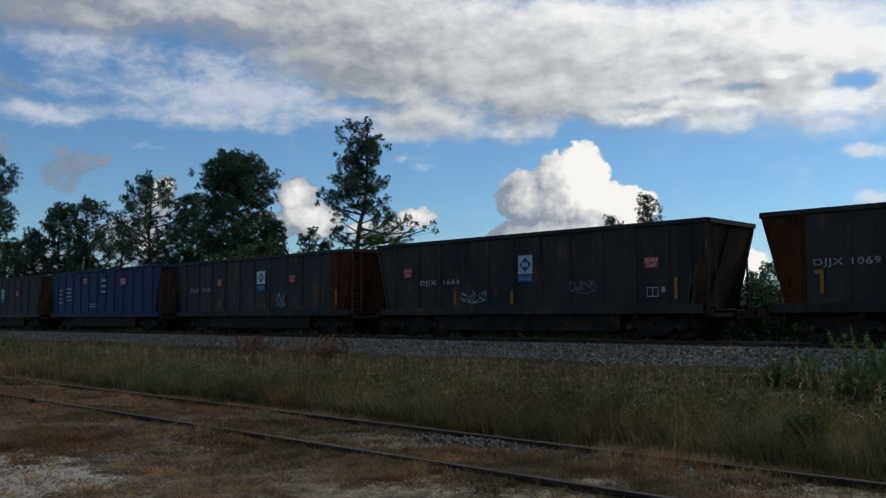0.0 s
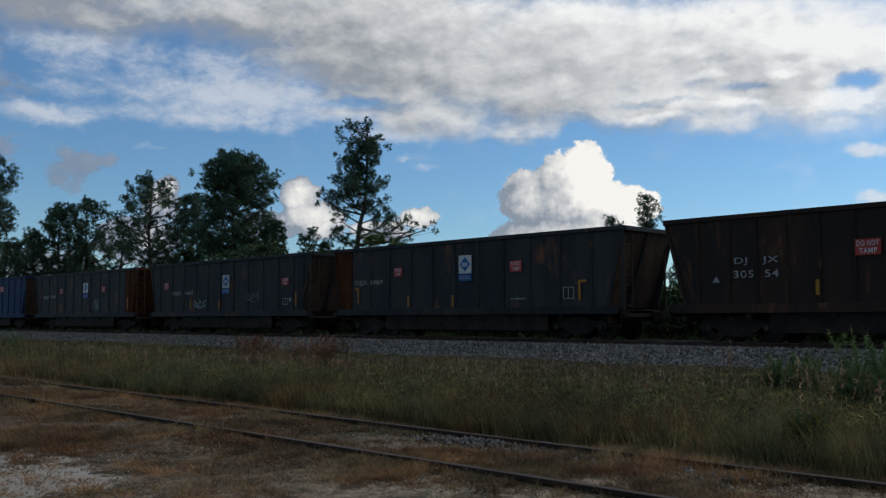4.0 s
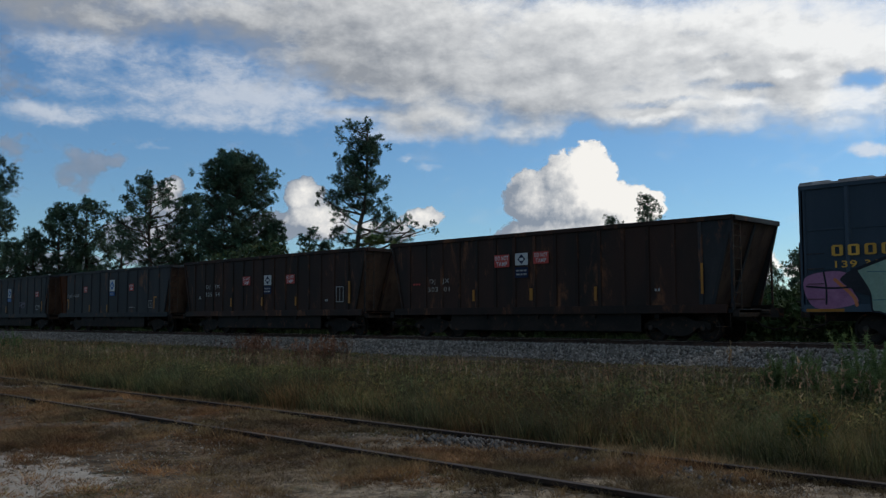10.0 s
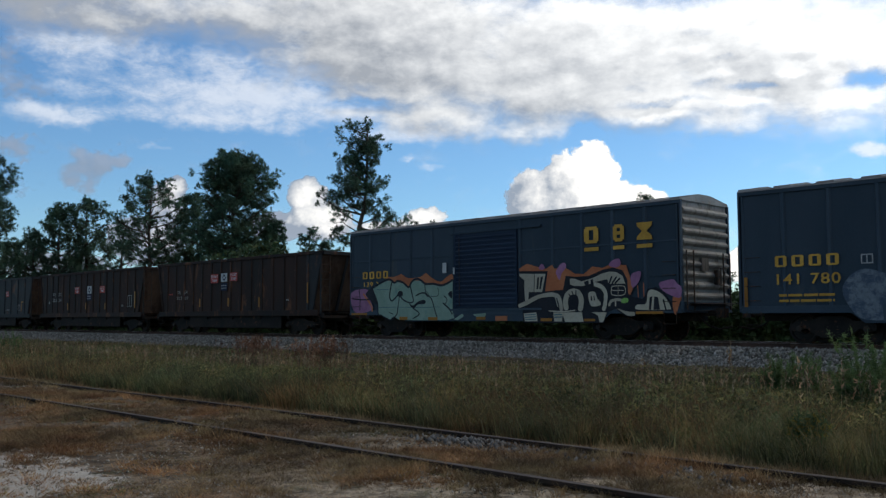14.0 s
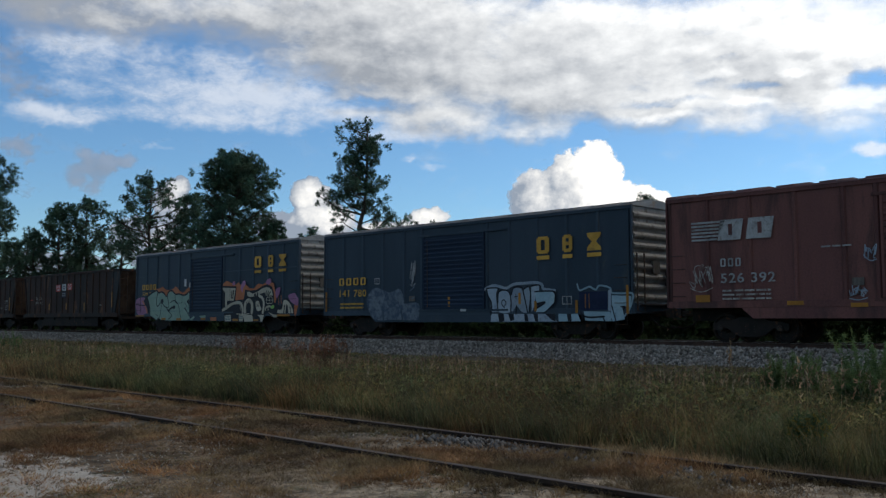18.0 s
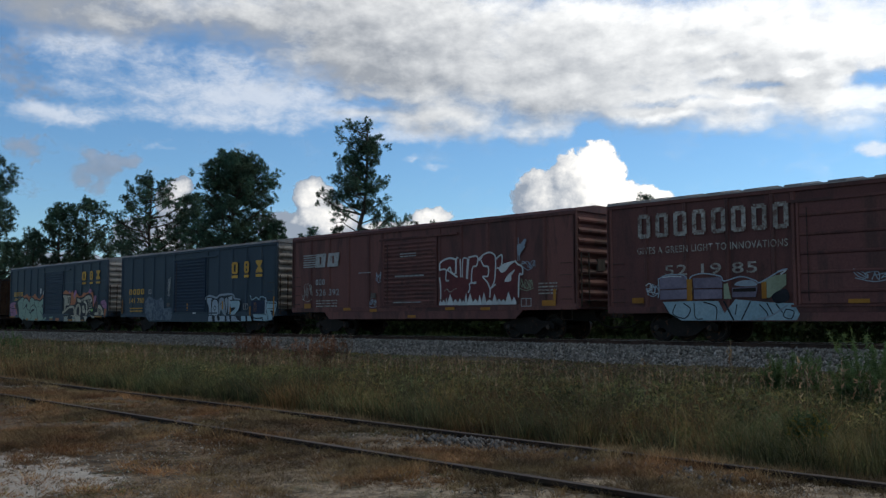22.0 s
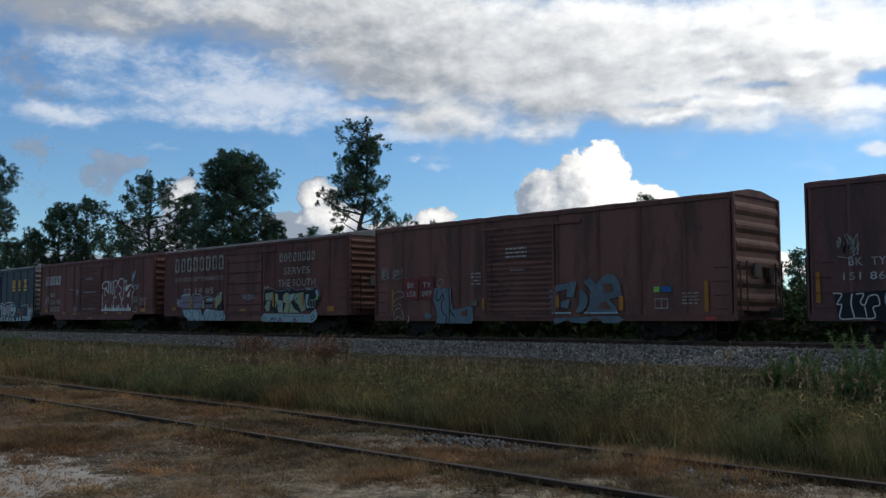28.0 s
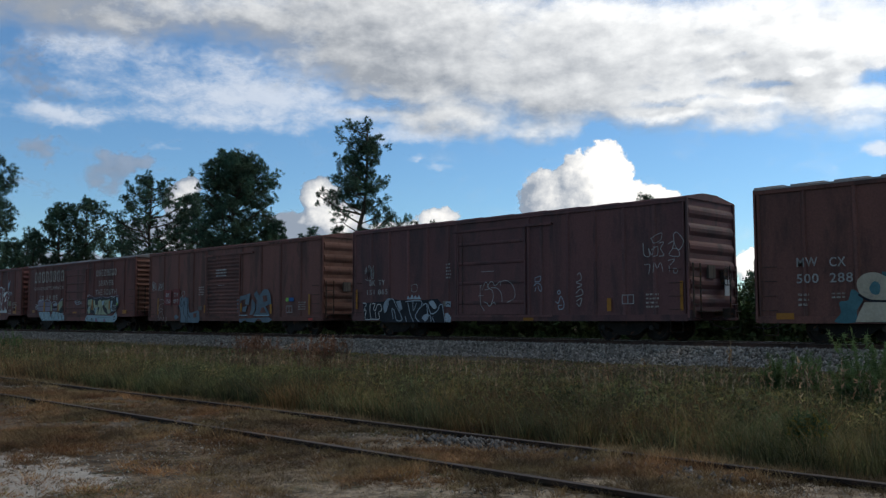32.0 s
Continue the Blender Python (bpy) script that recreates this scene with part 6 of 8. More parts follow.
car = gondola("black open hopper car with faint chalk tags", -27.75, 14.7, "car_black", 3.66, [1.1, 2.45, 3.6, 4.86, 6.02, 7.22, 8.43, 9.67, 10.93, 12.17, 13.35, 14.1])
lettering("DJJX  1664", 2.57, 4.67, 1.93, 2.16, "letter", car)
warning(car, 1.64, 2.11, 2.29, 2.66)
warning(car, 12.53, 13.05, 2.24, 2.58)
emblem_panel(car, 7.49, 8.12, 2.24, 2.88, (1.97, 2.2, True))
data_box(car, 12.61, 13.02, 1.36, 1.66)
block("stencil", car, "letter", 13.12, 13.25, -0.016, -0.01, 1.5, 1.66)
tape(car, [(4.38, 4.49, 1.26, 1.73), (7.14, 7.26, 1.22, 1.66), (13.58, 13.67, 1.29, 1.94)])
scrawl(car, 4.8, 5.9, 1.3, 1.75, "silver", 21, 4)
scrawl(car, 9.75, 10.7, 1.55, 1.95, "mauve", 22, 5)

car = gondola("black open hopper car with a rusted front wedge", -11.45, 14.6, "car_black", 3.64, [1.15, 2.37, 3.51, 4.79, 5.95, 7.13, 8.34, 9.54, 10.75, 12.03, 13.3], "rust_orange")
lettering("DJJX 1069", 1.46, 3.18, 2.04, 2.28, "letter", car)
warning(car, 3.87, 4.34, 2.37, 2.72)
warning(car, 9.9, 10.43, 2.34, 2.72)
emblem_panel(car, 7.42, 8.06, 2.36, 3.03, (2.09, 2.33, True))
tape(car, [(1.62, 1.72, 1.36, 1.99), (1.48, 1.62, 1.88, 1.99), (4.65, 4.74, 1.18, 1.59), (7.06, 7.15, 1.15, 1.58), (12.83, 12.93, 1.29, 1.97), (12.93, 13.16, 1.88, 1.97)])
bars(car, 9.94, 10.59, 1.34, 1.45, 1, "letter", 8)
data_box(car, 12.2, 12.65, 1.35, 1.75)

car = gondola("rusty brown open hopper car, heaped full", 4.57, 14.72, "car_brown", 3.66, [1.1, 2.07, 2.89, 3.75, 4.66, 5.58, 6.42, 7.25, 8.15, 9.05, 9.95, 10.8, 11.66, 12.6, 13.55], "car_brown", "car_brown")
lettering("DJ   JX", 2.27, 3.56, 2.19, 2.42, "letter", car)
lettering("305  54", 2.24, 3.56, 1.84, 2.05, "letter", car)
part("stencil", shape(lambda bm: prism(bm, [(1.58, 1.73), (1.82, 1.73), (1.7, 1.91)], -0.016, -0.012)), "letter", car)
warning(car, 5.62, 6.26, 2.32, 2.74)
warning(car, 9.17, 9.82, 2.3, 2.71)
emblem_panel(car, 7.42, 8.01, 2.28, 2.74, (1.87, 2.24, False))
tape(car, [(4.57, 4.67, 1.32, 1.73), (7.21, 7.32, 1.33, 1.73), (9.87, 9.98, 1.31, 1.7), (13.62, 13.75, 1.36, 2.29)])
data_box(car, 12.81, 13.3, 1.42, 2.08)
bars(car, 12.05, 12.25, 1.4, 1.62, 1, "letter", 9)

car = gondola("dark rusty open hopper car with closely set signs", 20.85, 14.6, "car_brown", 3.68, gondola_posts(15, 14.6), "car_brown", "car_black")
lettering("DJ   JX", 2.21, 3.27, 2.0, 2.2, "worn_letter", car)
lettering("303  01", 2.12, 3.28, 1.72, 1.9, "worn_letter", car)
warning(car, 5.52, 6.21, 2.51, 2.95)
warning(car, 7.3, 7.95, 2.57, 2.98)
emblem_panel(car, 6.48, 7.05, 2.55, 2.97, (2.12, 2.48, False))
tape(car, [(4.45, 4.55, 1.34, 1.75), (7.12, 7.25, 1.33, 1.74), (9.79, 9.9, 1.28, 1.73), (13.57, 13.65, 1.42, 2.32)])
bars(car, 12.02, 12.2, 1.48, 1.66, 1, "letter", 10)
bars(car, 1.3, 1.7, 1.95, 2.1, 1, "sign_red", 11)

car = boxcar("navy blue boxcar with mint and cream graffiti and a pale end", 37.43, 15.4, "box_navy", "box_door", "end_grey", 0.86, (6.02, 9.07), 1.2, 13, 9, 2.75, seams=True, dip=(3.0, 12.9, 0.62))
for k, (a, b) in enumerate(((11.93, 12.49), (13.05, 13.46), (13.92, 14.48))):
    big_mark(car, a, b, 3.13, 3.67, k, (2.88, 3.0))
glyph_blocks(car, 0.79, 2.34, 2.33, 2.62, 4, "yellow", "yellow block lettering")
lettering("139 316", 0.87, 2.23, 2.02, 2.2, "yellow", car)
paint(car, "pink", 0, [(0.05, 1.77), (0.66, 1.93), (1.2, 1.85), (1.29, 1.43), (1.39, 1.08), (0.46, 0.94), (0.1, 1.23)])
paint(car, "orange", 0, [(2.2, 2.4), (2.57, 2.36), (2.94, 2.41), (3.12, 2.47), (3.39, 2.33), (3.74, 2.28), (4.26, 2.33), (4.51, 2.45), (4.76, 2.31), (5.01, 2.18), (5.34, 2.1), (5.66, 2.28), (5.92, 2.36), (5.93, 2.08), (5.26, 1.88), (4.59, 1.96), (3.56, 1.86), (2.66, 2.05), (2.29, 2.2)])
stroke(car, "orange", 1, 0.09, [(0.85, 1.71), (1.29, 1.29), (1.39, 1.04)])
stroke(car, "ink", 1, 0.05, [(0.1, 1.55), (0.75, 1.49), (1.34, 1.51)])
stroke(car, "ink", 1, 0.05, [(0.56, 1.92), (0.62, 1.51), (0.61, 1.08)])
paint(car, "ink", 1, [(1, 1.75), (1.39, 1.97), (1.61, 1.63), (1.76, 1.28), (1.39, 1.39), (1.07, 1.6)])
paint(car, "mint", 2, [(1.39, 1.95), (1.73, 2.08), (2.29, 2.23), (2.48, 2.22), (2.71, 2.12), (2.89, 2.16), (3.21, 2.1), (3.56, 1.92), (3.69, 2.09), (3.91, 2.19), (4.17, 2.17), (4.47, 2.03), (4.59, 2.08), (4.93, 2.01), (5.26, 1.94), (5.58, 1.97), (5.86, 2.09), (5.95, 2.1), (5.94, 0.98), (6.04, 0.73), (5.65, 0.66), (3.86, 0.65), (3.55, 0.67), (3.02, 0.67), (2.75, 0.77), (2.47, 0.68), (1.96, 0.87), (1.77, 0.9), (1.73, 1.32), (1.58, 1.63)], 0)
stroke(car, "ink", 3, 0.085, [(1.34, 1.93), (1.78, 2.1), (2.39, 2.28), (2.71, 2.14), (2.94, 2.2), (3.25, 2.12), (3.56, 1.94), (3.72, 2.13), (3.96, 2.24), (4.21, 2.2), (4.51, 2.04), (4.93, 2.03), (5.34, 1.96), (5.66, 2.02), (5.93, 2.14)])
stroke(car, "ink", 3, 0.05, [(1.39, 1.95), (1.58, 1.63), (1.73, 1.32), (1.77, 0.9), (1.96, 0.85), (2.47, 0.66), (2.77, 0.76)])
stroke(car, "ink", 3, 0.065, [(2.57, 2.15), (2.48, 1.82), (2.46, 1.55), (2.59, 1.42), (2.89, 1.61), (3.07, 1.74)])
paint(car, "ink", 4, [(2.92, 1.71), (3.03, 1.8), (3.2, 1.77), (3.22, 1.63), (3.1, 1.57), (2.95, 1.6)])
stroke(car, "ink", 3, 0.045, [(3.02, 1.6), (2.95, 1.2), (2.86, 0.87), (2.57, 0.72)])
stroke(car, "ink", 3, 0.055, [(3.07, 1.6), (3.29, 1.43), (3.64, 1.33), (3.82, 1.39), (3.78, 1.59), (3.69, 1.86), (3.65, 2.05)])
paint(car, "ink", 4, [(3.56, 1.31), (3.82, 1.23), (4.08, 1.37), (4.46, 1.43), (4.47, 1.28), (4.08, 1.26), (3.83, 1.1)])
stroke(car, "ink", 3, 0.045, [(3.82, 1.11), (4.16, 0.9), (3.81, 0.72)])
stroke(car, "ink", 3, 0.055, [(3.98, 1.6), (4.21, 1.68), (4.46, 1.69), (4.61, 1.56)])
stroke(car, "ink", 3, 0.045, [(4.47, 2), (4.51, 1.71), (4.67, 1.57), (4.84, 1.44), (5, 1.05), (5.12, 0.77)])
stroke(car, "ink", 3, 0.022, [(5.17, 1.87), (5.2, 1.59), (4.76, 1.57), (4.56, 1.77)])
stroke(car, "ink", 3, 0.055, [(5.45, 1.29), (5.73, 1.11), (5.92, 0.89)])
paint(car, "ink", 4, [(5.72, 1.65), (5.91, 1.74), (5.92, 1.47), (5.78, 1.54)])
stroke(car, "ink", 3, 0.04, [(5.5, 1.56), (5.66, 1.43), (5.57, 1.27)])
stroke(car, "teal", 4, 0.02, [(1.77, 1.16), (2.57, 1.17), (3.38, 1.16), (4.25, 1.14), (5.25, 1.15)])
stroke(car, "ink", 4, 0.035, [(2.43, 0.96), (2.66, 0.9)])
stroke(car, "teal", 4, 0.02, [(1.68, 1.89), (2.39, 1.87)])
stroke(car, "teal", 4, 0.02, [(2.83, 1.89), (2.82, 1.27)])
paint(car, "mint", 1, [(6, 0.69), (6.43, 0.89), (6.52, 0.8), (6.2, 0.65)], 0)
paint(car, "mint", 1, [(6.95, 0.87), (7.6, 0.91), (7.59, 0.82), (7.37, 0.67), (7.15, 0.76)], 0)
block("paper_patch", car, "white", 5.42, 5.62, -0.016, -0.011, 2.42, 2.8)
block("paper_patch", car, "white", 6.0, 6.08, -0.05, -0.045, 2.35, 2.6)
paint(car, "orange", 0, [(9.18, 2.45), (9.53, 2.59), (9.98, 2.46), (10.35, 2.38), (10.61, 2.51), (10.71, 2.36), (11.07, 2.41), (11.25, 2.34), (11.55, 2.17), (11.9, 2.15), (12.24, 2.38), (12.63, 2.32), (12.89, 2.4), (13.27, 2.39), (13.52, 2.37), (13.64, 2.03), (13.75, 1.61), (13.61, 1.36), (13.49, 1.53), (12.62, 1.94), (11.69, 1.94), (11.34, 2.02), (11.13, 1.86), (11.05, 1.58), (10.3, 1.6), (10.38, 2.21), (9.17, 2.29)], 0)
paint(car, "pink", 1, [(10.06, 2.47), (10.17, 2.56), (10.29, 2.44), (10.24, 2.36), (10.05, 2.38)])
paint(car, "pink", 1, [(10.77, 2.26), (10.93, 2.49), (11.13, 2.55), (11.19, 2.4), (11, 2.2), (10.92, 1.99), (10.81, 2.12)])
paint(car, "pink", 1, [(12.88, 2.39), (13.02, 2.54), (13.26, 2.58), (13.32, 2.4), (13.14, 2.31)])
paint(car, "pink", 1, [(13.68, 2.02), (13.85, 2.14), (14.05, 2.13), (13.97, 1.84), (13.74, 1.66)])
paint(car, "pink", 1, [(14.68, 1.76), (14.87, 1.84), (15.18, 1.87), (15.3, 1.74), (15.44, 1.62), (15.4, 1.33), (15.14, 1.37), (14.8, 1.55)])
paint(car, "orange", 0, [(15.16, 1.36), (15.43, 1.35), (15.35, 1.12), (15.23, 0.81), (15.14, 1.01)])
paint(car, "ink", 2, [(9.18, 2.35), (10.42, 2.3), (10.3, 1.62), (11.05, 1.66), (11.17, 2.12), (11.55, 2.07), (12.1, 2.08), (12.63, 2.26), (13.02, 2.32), (13.39, 2.21), (13.56, 1.91), (13.58, 1.49), (13.71, 1.39), (14.1, 1.3), (14.28, 1.61), (14.58, 1.66), (14.86, 1.5), (15.09, 1.18), (15.16, 0.94), (13.86, 0.92), (13.84, 0.77), (13.47, 0.77), (13.11, 1.01), (12.78, 0.89), (12.65, 0.56), (11.1, 0.56), (9.34, 0.57), (9.3, 0.98), (9.11, 1.12)], 0)
paint(car, "cream", 3, [(9.18, 2.26), (9.83, 2.23), (9.81, 1.61), (9.59, 1.61), (9.56, 1.26), (9.43, 1.24), (9.4, 1.62), (9.4, 2.02), (9.18, 2.18)], 0)
paint(car, "cream", 3, [(9.86, 2.23), (10.33, 2.21), (10.17, 1.6), (9.84, 1.61)], 0)
paint(car, "ink", 4, [(9.97, 2.1), (10.06, 2.11), (10.01, 1.7), (9.93, 1.7)], 0)
paint(car, "ink", 4, [(10.12, 2.12), (10.22, 2.13), (10.12, 1.7), (10.05, 1.7)], 0)
stroke(car, "cream", 3, 0.15, [(9.19, 1.15), (9.5, 1.25), (9.85, 1.39), (10.18, 1.47), (10.55, 1.51), (10.84, 1.44), (10.94, 1.23), (10.97, 1.03)])
stroke(car, "ink", 4, 0.05, [(9.96, 1.34), (10.33, 1.4), (10.65, 1.33), (10.83, 1.07)])
stroke(car, "cream", 4, 0.03, [(10.73, 1.41), (10.83, 1.1)])
stroke(car, "cream", 3, 0.2, [(11.17, 1.07), (11.15, 1.28), (11.23, 1.48), (11.44, 1.59), (11.68, 1.53), (11.79, 1.31), (11.75, 1.03)])
stroke(car, "ink", 4, 0.045, [(11.42, 1.59), (11.49, 1.42)])
stroke(car, "ink", 4, 0.045, [(11.58, 1.61), (11.58, 1.42)])
stroke(car, "ink", 4, 0.045, [(11.3, 1.51), (11.41, 1.35)])
paint(car, "cream", 3, [(11.34, 2.02), (11.52, 2.01), (11.82, 1.91), (12.23, 2), (12.62, 2.14), (12.88, 2.19), (13.14, 2.17), (13.39, 2.04), (13.48, 1.79), (12.87, 1.8), (12.81, 1.95), (12.36, 1.88), (11.89, 1.76), (11.51, 1.77), (11.34, 1.83)], 0)
paint(car, "ink", 4, [(11.91, 1.9), (12.09, 1.94), (12.1, 1.79), (11.94, 1.77)], 0)
paint(car, "ink", 4, [(12.16, 1.95), (12.27, 1.97), (12.27, 1.81), (12.18, 1.8)], 0)
stroke(car, "ink", 4, 0.06, [(12.89, 1.83), (12.98, 2.02)])
stroke(car, "ink", 4, 0.06, [(13, 1.82), (13.15, 2)])
stroke(car, "ink", 4, 0.06, [(13.11, 1.82), (13.28, 1.96)])
stroke(car, "cream", 3, 0.14, [(12.35, 1.8), (12.61, 1.7), (12.74, 1.48), (12.71, 1.15), (12.66, 1.01)])
paint(car, "cream", 3, [(12.07, 1.51), (12.31, 1.56), (12.42, 1.35), (12.54, 1.22), (12.5, 1.12), (12.17, 1.12)])
paint(car, "ink", 5, [(12.16, 1.43), (12.21, 1.44), (12.23, 1.28), (12.17, 1.28)], 0)
paint(car, "ink", 5, [(12.27, 1.44), (12.3, 1.45), (12.33, 1.29), (12.28, 1.28)], 0)
stroke(car, "cream", 5, 0.028, [(12.99, 1.72), (13.44, 1.71), (13.43, 1.45), (12.98, 1.46), (12.99, 1.72)])
stroke(car, "cream", 5, 0.022, [(13.22, 1.71), (13.21, 1.46)])
stroke(car, "cream", 5, 0.02, [(13, 1.59), (13.42, 1.58)])
stroke(car, "cream", 4, 0.09, [(12.87, 1.13), (12.95, 1.25), (13.18, 1.3), (13.43, 1.25)])
stroke(car, "cream", 4, 0.05, [(13.11, 1.23), (13.11, 1.11)])
paint(car, "green", 6, [(13.35, 1.32), (13.56, 1.34), (13.57, 1.22), (13.36, 1.19)])
paint(car, "cream", 3, [(13.14, 1.03), (13.48, 0.93), (13.81, 0.9), (13.81, 0.79), (13.54, 0.79)], 0)
paint(car, "cream", 3, [(13.91, 1.13), (14.21, 1.16), (14.29, 1.51), (14.46, 1.58), (14.74, 1.47), (14.94, 1.27), (15.06, 1.04), (14.96, 0.97), (13.91, 0.98)])
paint(car, "ink", 4, [(14.35, 1.35), (14.44, 1.38), (14.39, 0.97), (14.31, 0.97)], 0)
paint(car, "ink", 4, [(14.51, 1.37), (14.64, 1.35), (14.7, 0.97), (14.47, 0.97)], 0)
stroke(car, "ink", 4, 0.05, [(14.82, 1.27), (14.9, 0.97)])
paint(car, "cream", 3, [(9.36, 0.88), (9.91, 0.92), (9.96, 0.62), (9.4, 0.61)], 0)
paint(car, "cream", 3, [(10.64, 0.91), (11.8, 0.91), (11.87, 0.6), (11.13, 0.59), (11.03, 0.83), (10.99, 0.61), (10.67, 0.61)], 0)
paint(car, "cream", 3, [(12.2, 0.91), (12.77, 0.9), (12.63, 0.59), (12.49, 0.59), (12.43, 0.8)], 0)
stroke(car, "teal", 5, 0.035, [(9.42, 0.83), (9.87, 0.85)])
stroke(car, "teal", 5, 0.035, [(9.42, 0.75), (9.89, 0.77)])
stroke(car, "teal", 5, 0.035, [(9.43, 0.68), (9.9, 0.69)])
stroke(car, "teal", 5, 0.035, [(10.68, 0.83), (11, 0.84)])
stroke(car, "teal", 5, 0.035, [(10.68, 0.75), (11, 0.76)])
stroke(car, "cream", 4, 0.04, [(10.46, 0.96), (11.04, 0.94), (11.53, 0.97)])
stroke(car, "orange", 4, 0.03, [(13.93, 1.72), (13.95, 1.37)])
stroke(car, "orange", 4, 0.03, [(14.14, 1.78), (14.15, 1.39)])
tape(car, [(0.08, 1.07, 0.87, 0.95), (3.04, 3.49, 0.67, 0.79), (4.65, 5.15, 0.65, 0.77), (7.14, 7.58, 0.67, 0.78), (10.1, 10.58, 0.62, 0.72), (11.89, 12.32, 0.62, 0.7), (13.85, 14.8, 0.84, 0.92)])
block("sill_patch", car, "orange", 8.05, 8.6, -0.016, -0.011, 0.63, 0.8)
data_box(car, 12.55, 13.05, 1.5, 1.85)

car = boxcar("navy blue boxcar with silver graffiti", 54.75, 15.45, "box_navy", "box_door", "end_grey", 0.84, (6.1, 9.3), 1.25, 13, 9, 2.75, dip=(3.0, 12.9, 0.58))
for k, (a, b) in enumerate(((11.72, 12.26), (12.82, 13.22), (13.81, 14.36))):
    big_mark(car, a, b, 2.9, 3.48, k, (2.7, 2.83))
glyph_blocks(car, 1.01, 2.74, 2.1, 2.41, 4, "yellow", "yellow block lettering")
lettering("141 780", 1.05, 2.77, 1.62, 1.91, "yellow", car)
bars(car, 1.1, 2.6, 1.1, 1.4, 2, "yellow", 14)
data_box(car, 3.3, 3.6, 2.1, 2.35)
paint(car, "fade", 0, [(2.8, 1.43), (3.02, 1.81), (3.4, 1.97), (3.88, 1.84), (4.25, 1.75), (4.81, 1.88), (5.06, 1.46), (5.08, 1.3), (5.87, 1.31), (5.9, 0.8), (5.67, 0.65), (4.61, 0.67), (3.4, 0.66), (3.02, 0.93)])
paint(car, "fade", 2, [(3.88, 1.83), (4.25, 1.67), (4.61, 1.62), (4.84, 1.84), (4.97, 1.47), (4.61, 1.27), (4.25, 1.14), (4.01, 1.41)])
stroke(car, "box_navy", 3, 0.08, [(3.83, 1), (3.85, 0.65)])
stroke(car, "box_navy", 3, 0.08, [(4.9, 1.07), (4.97, 0.68)])
stroke(car, "fade", 1, 0.04, [(5.42, 1.79), (5.61, 1.92), (5.66, 2.01)])
stroke(car, "fade", 1, 0.05, [(5.5, 1.49), (5.66, 1.53)])
stroke(car, "silver", 0, 0.1, [(9.27, 1.73), (9.64, 1.87), (9.99, 1.85), (10.34, 1.77), (10.69, 1.9), (11.16, 1.92), (11.69, 1.93), (11.95, 1.84), (12, 1.71), (12.48, 1.64)])
paint(car, "silver", 1, [(9.62, 0.88), (12.31, 0.86), (12.55, 0.61), (9.61, 0.6)], 0)
paint(car, "ink", 2, [(9.94, 0.88), (10.22, 0.88), (10.25, 0.61), (10.01, 0.6)], 0)
paint(car, "ink", 2, [(10.41, 0.88), (10.67, 0.87), (10.7, 0.67), (10.53, 0.61)], 0)
paint(car, "ink", 2, [(11.14, 0.87), (11.28, 0.87), (11.34, 0.61), (11.17, 0.61)], 0)
paint(car, "ink", 2, [(11.54, 0.87), (11.74, 0.87), (11.76, 0.61), (11.63, 0.61)], 0)
paint(car, "ink", 2, [(12.06, 0.87), (12.47, 0.86), (12.5, 0.61), (12.31, 0.67)], 0)
paint(car, "silver", 1, [(9.42, 1.79), (9.96, 1.78), (9.88, 1.57), (9.96, 0.94), (9.58, 0.94), (9.63, 1.27), (9.45, 1.58)], 0)
paint(car, "silver", 1, [(9.99, 1.63), (10.27, 1.71), (10.48, 1.61), (10.56, 1.32), (10.51, 0.94), (9.98, 0.94), (9.91, 1.27)])
paint(car, "silver", 1, [(10.58, 1.55), (10.69, 1.76), (10.99, 1.75), (11.12, 1.6), (11.19, 1.31), (11.28, 0.94), (11.04, 0.94), (10.81, 1.14), (10.64, 0.96), (10.52, 1.09)])
paint(car, "silver", 1, [(11.13, 1.71), (11.36, 1.8), (11.42, 1.54), (11.34, 0.94), (11.23, 1.14)], 0)
paint(car, "silver", 1, [(11.46, 1.81), (11.82, 1.84), (11.82, 1.61), (11.65, 1.59), (11.61, 1.13), (11.48, 0.94)], 0)
paint(car, "aqua", 2, [(11.62, 1.62), (12.39, 1.6), (12.48, 1.49), (12.44, 1.24), (12.06, 0.93), (11.67, 0.93), (11.67, 1.05), (12.06, 1.21), (11.68, 1.25)], 0)
stroke(car, "ink", 3, 0.05, [(9.42, 1.79), (9.96, 1.78), (9.89, 1.57), (9.96, 0.94)])
stroke(car, "ink", 3, 0.05, [(9.58, 0.94), (9.65, 1.24), (9.47, 1.56), (9.42, 1.79)])
stroke(car, "ink", 3, 0.05, [(9.95, 1.27), (9.99, 1.63), (10.27, 1.71), (10.48, 1.61), (10.56, 1.32), (10.54, 0.94)])
stroke(car, "ink", 3, 0.04, [(10.25, 1.1), (10.12, 1.24), (10.21, 1.37), (10.33, 1.26), (10.26, 1.16)])
stroke(car, "ink", 3, 0.05, [(10.58, 1.55), (10.69, 1.77), (11.03, 1.79), (11.12, 1.6), (11.22, 1.25), (11.29, 0.95)])
stroke(car, "ink", 3, 0.05, [(11.13, 1.71), (11.36, 1.8), (11.44, 1.54), (11.38, 0.94)])
stroke(car, "ink", 3, 0.05, [(11.62, 1.62), (12.4, 1.62), (12.5, 1.47), (12.44, 1.21), (12.06, 0.92)])
stroke(car, "ink", 3, 0.06, [(11.68, 1.2), (12.08, 1.26), (11.67, 1.04)])
stroke(car, "ink", 3, 0.06, [(10.81, 1.14), (10.78, 0.87)])
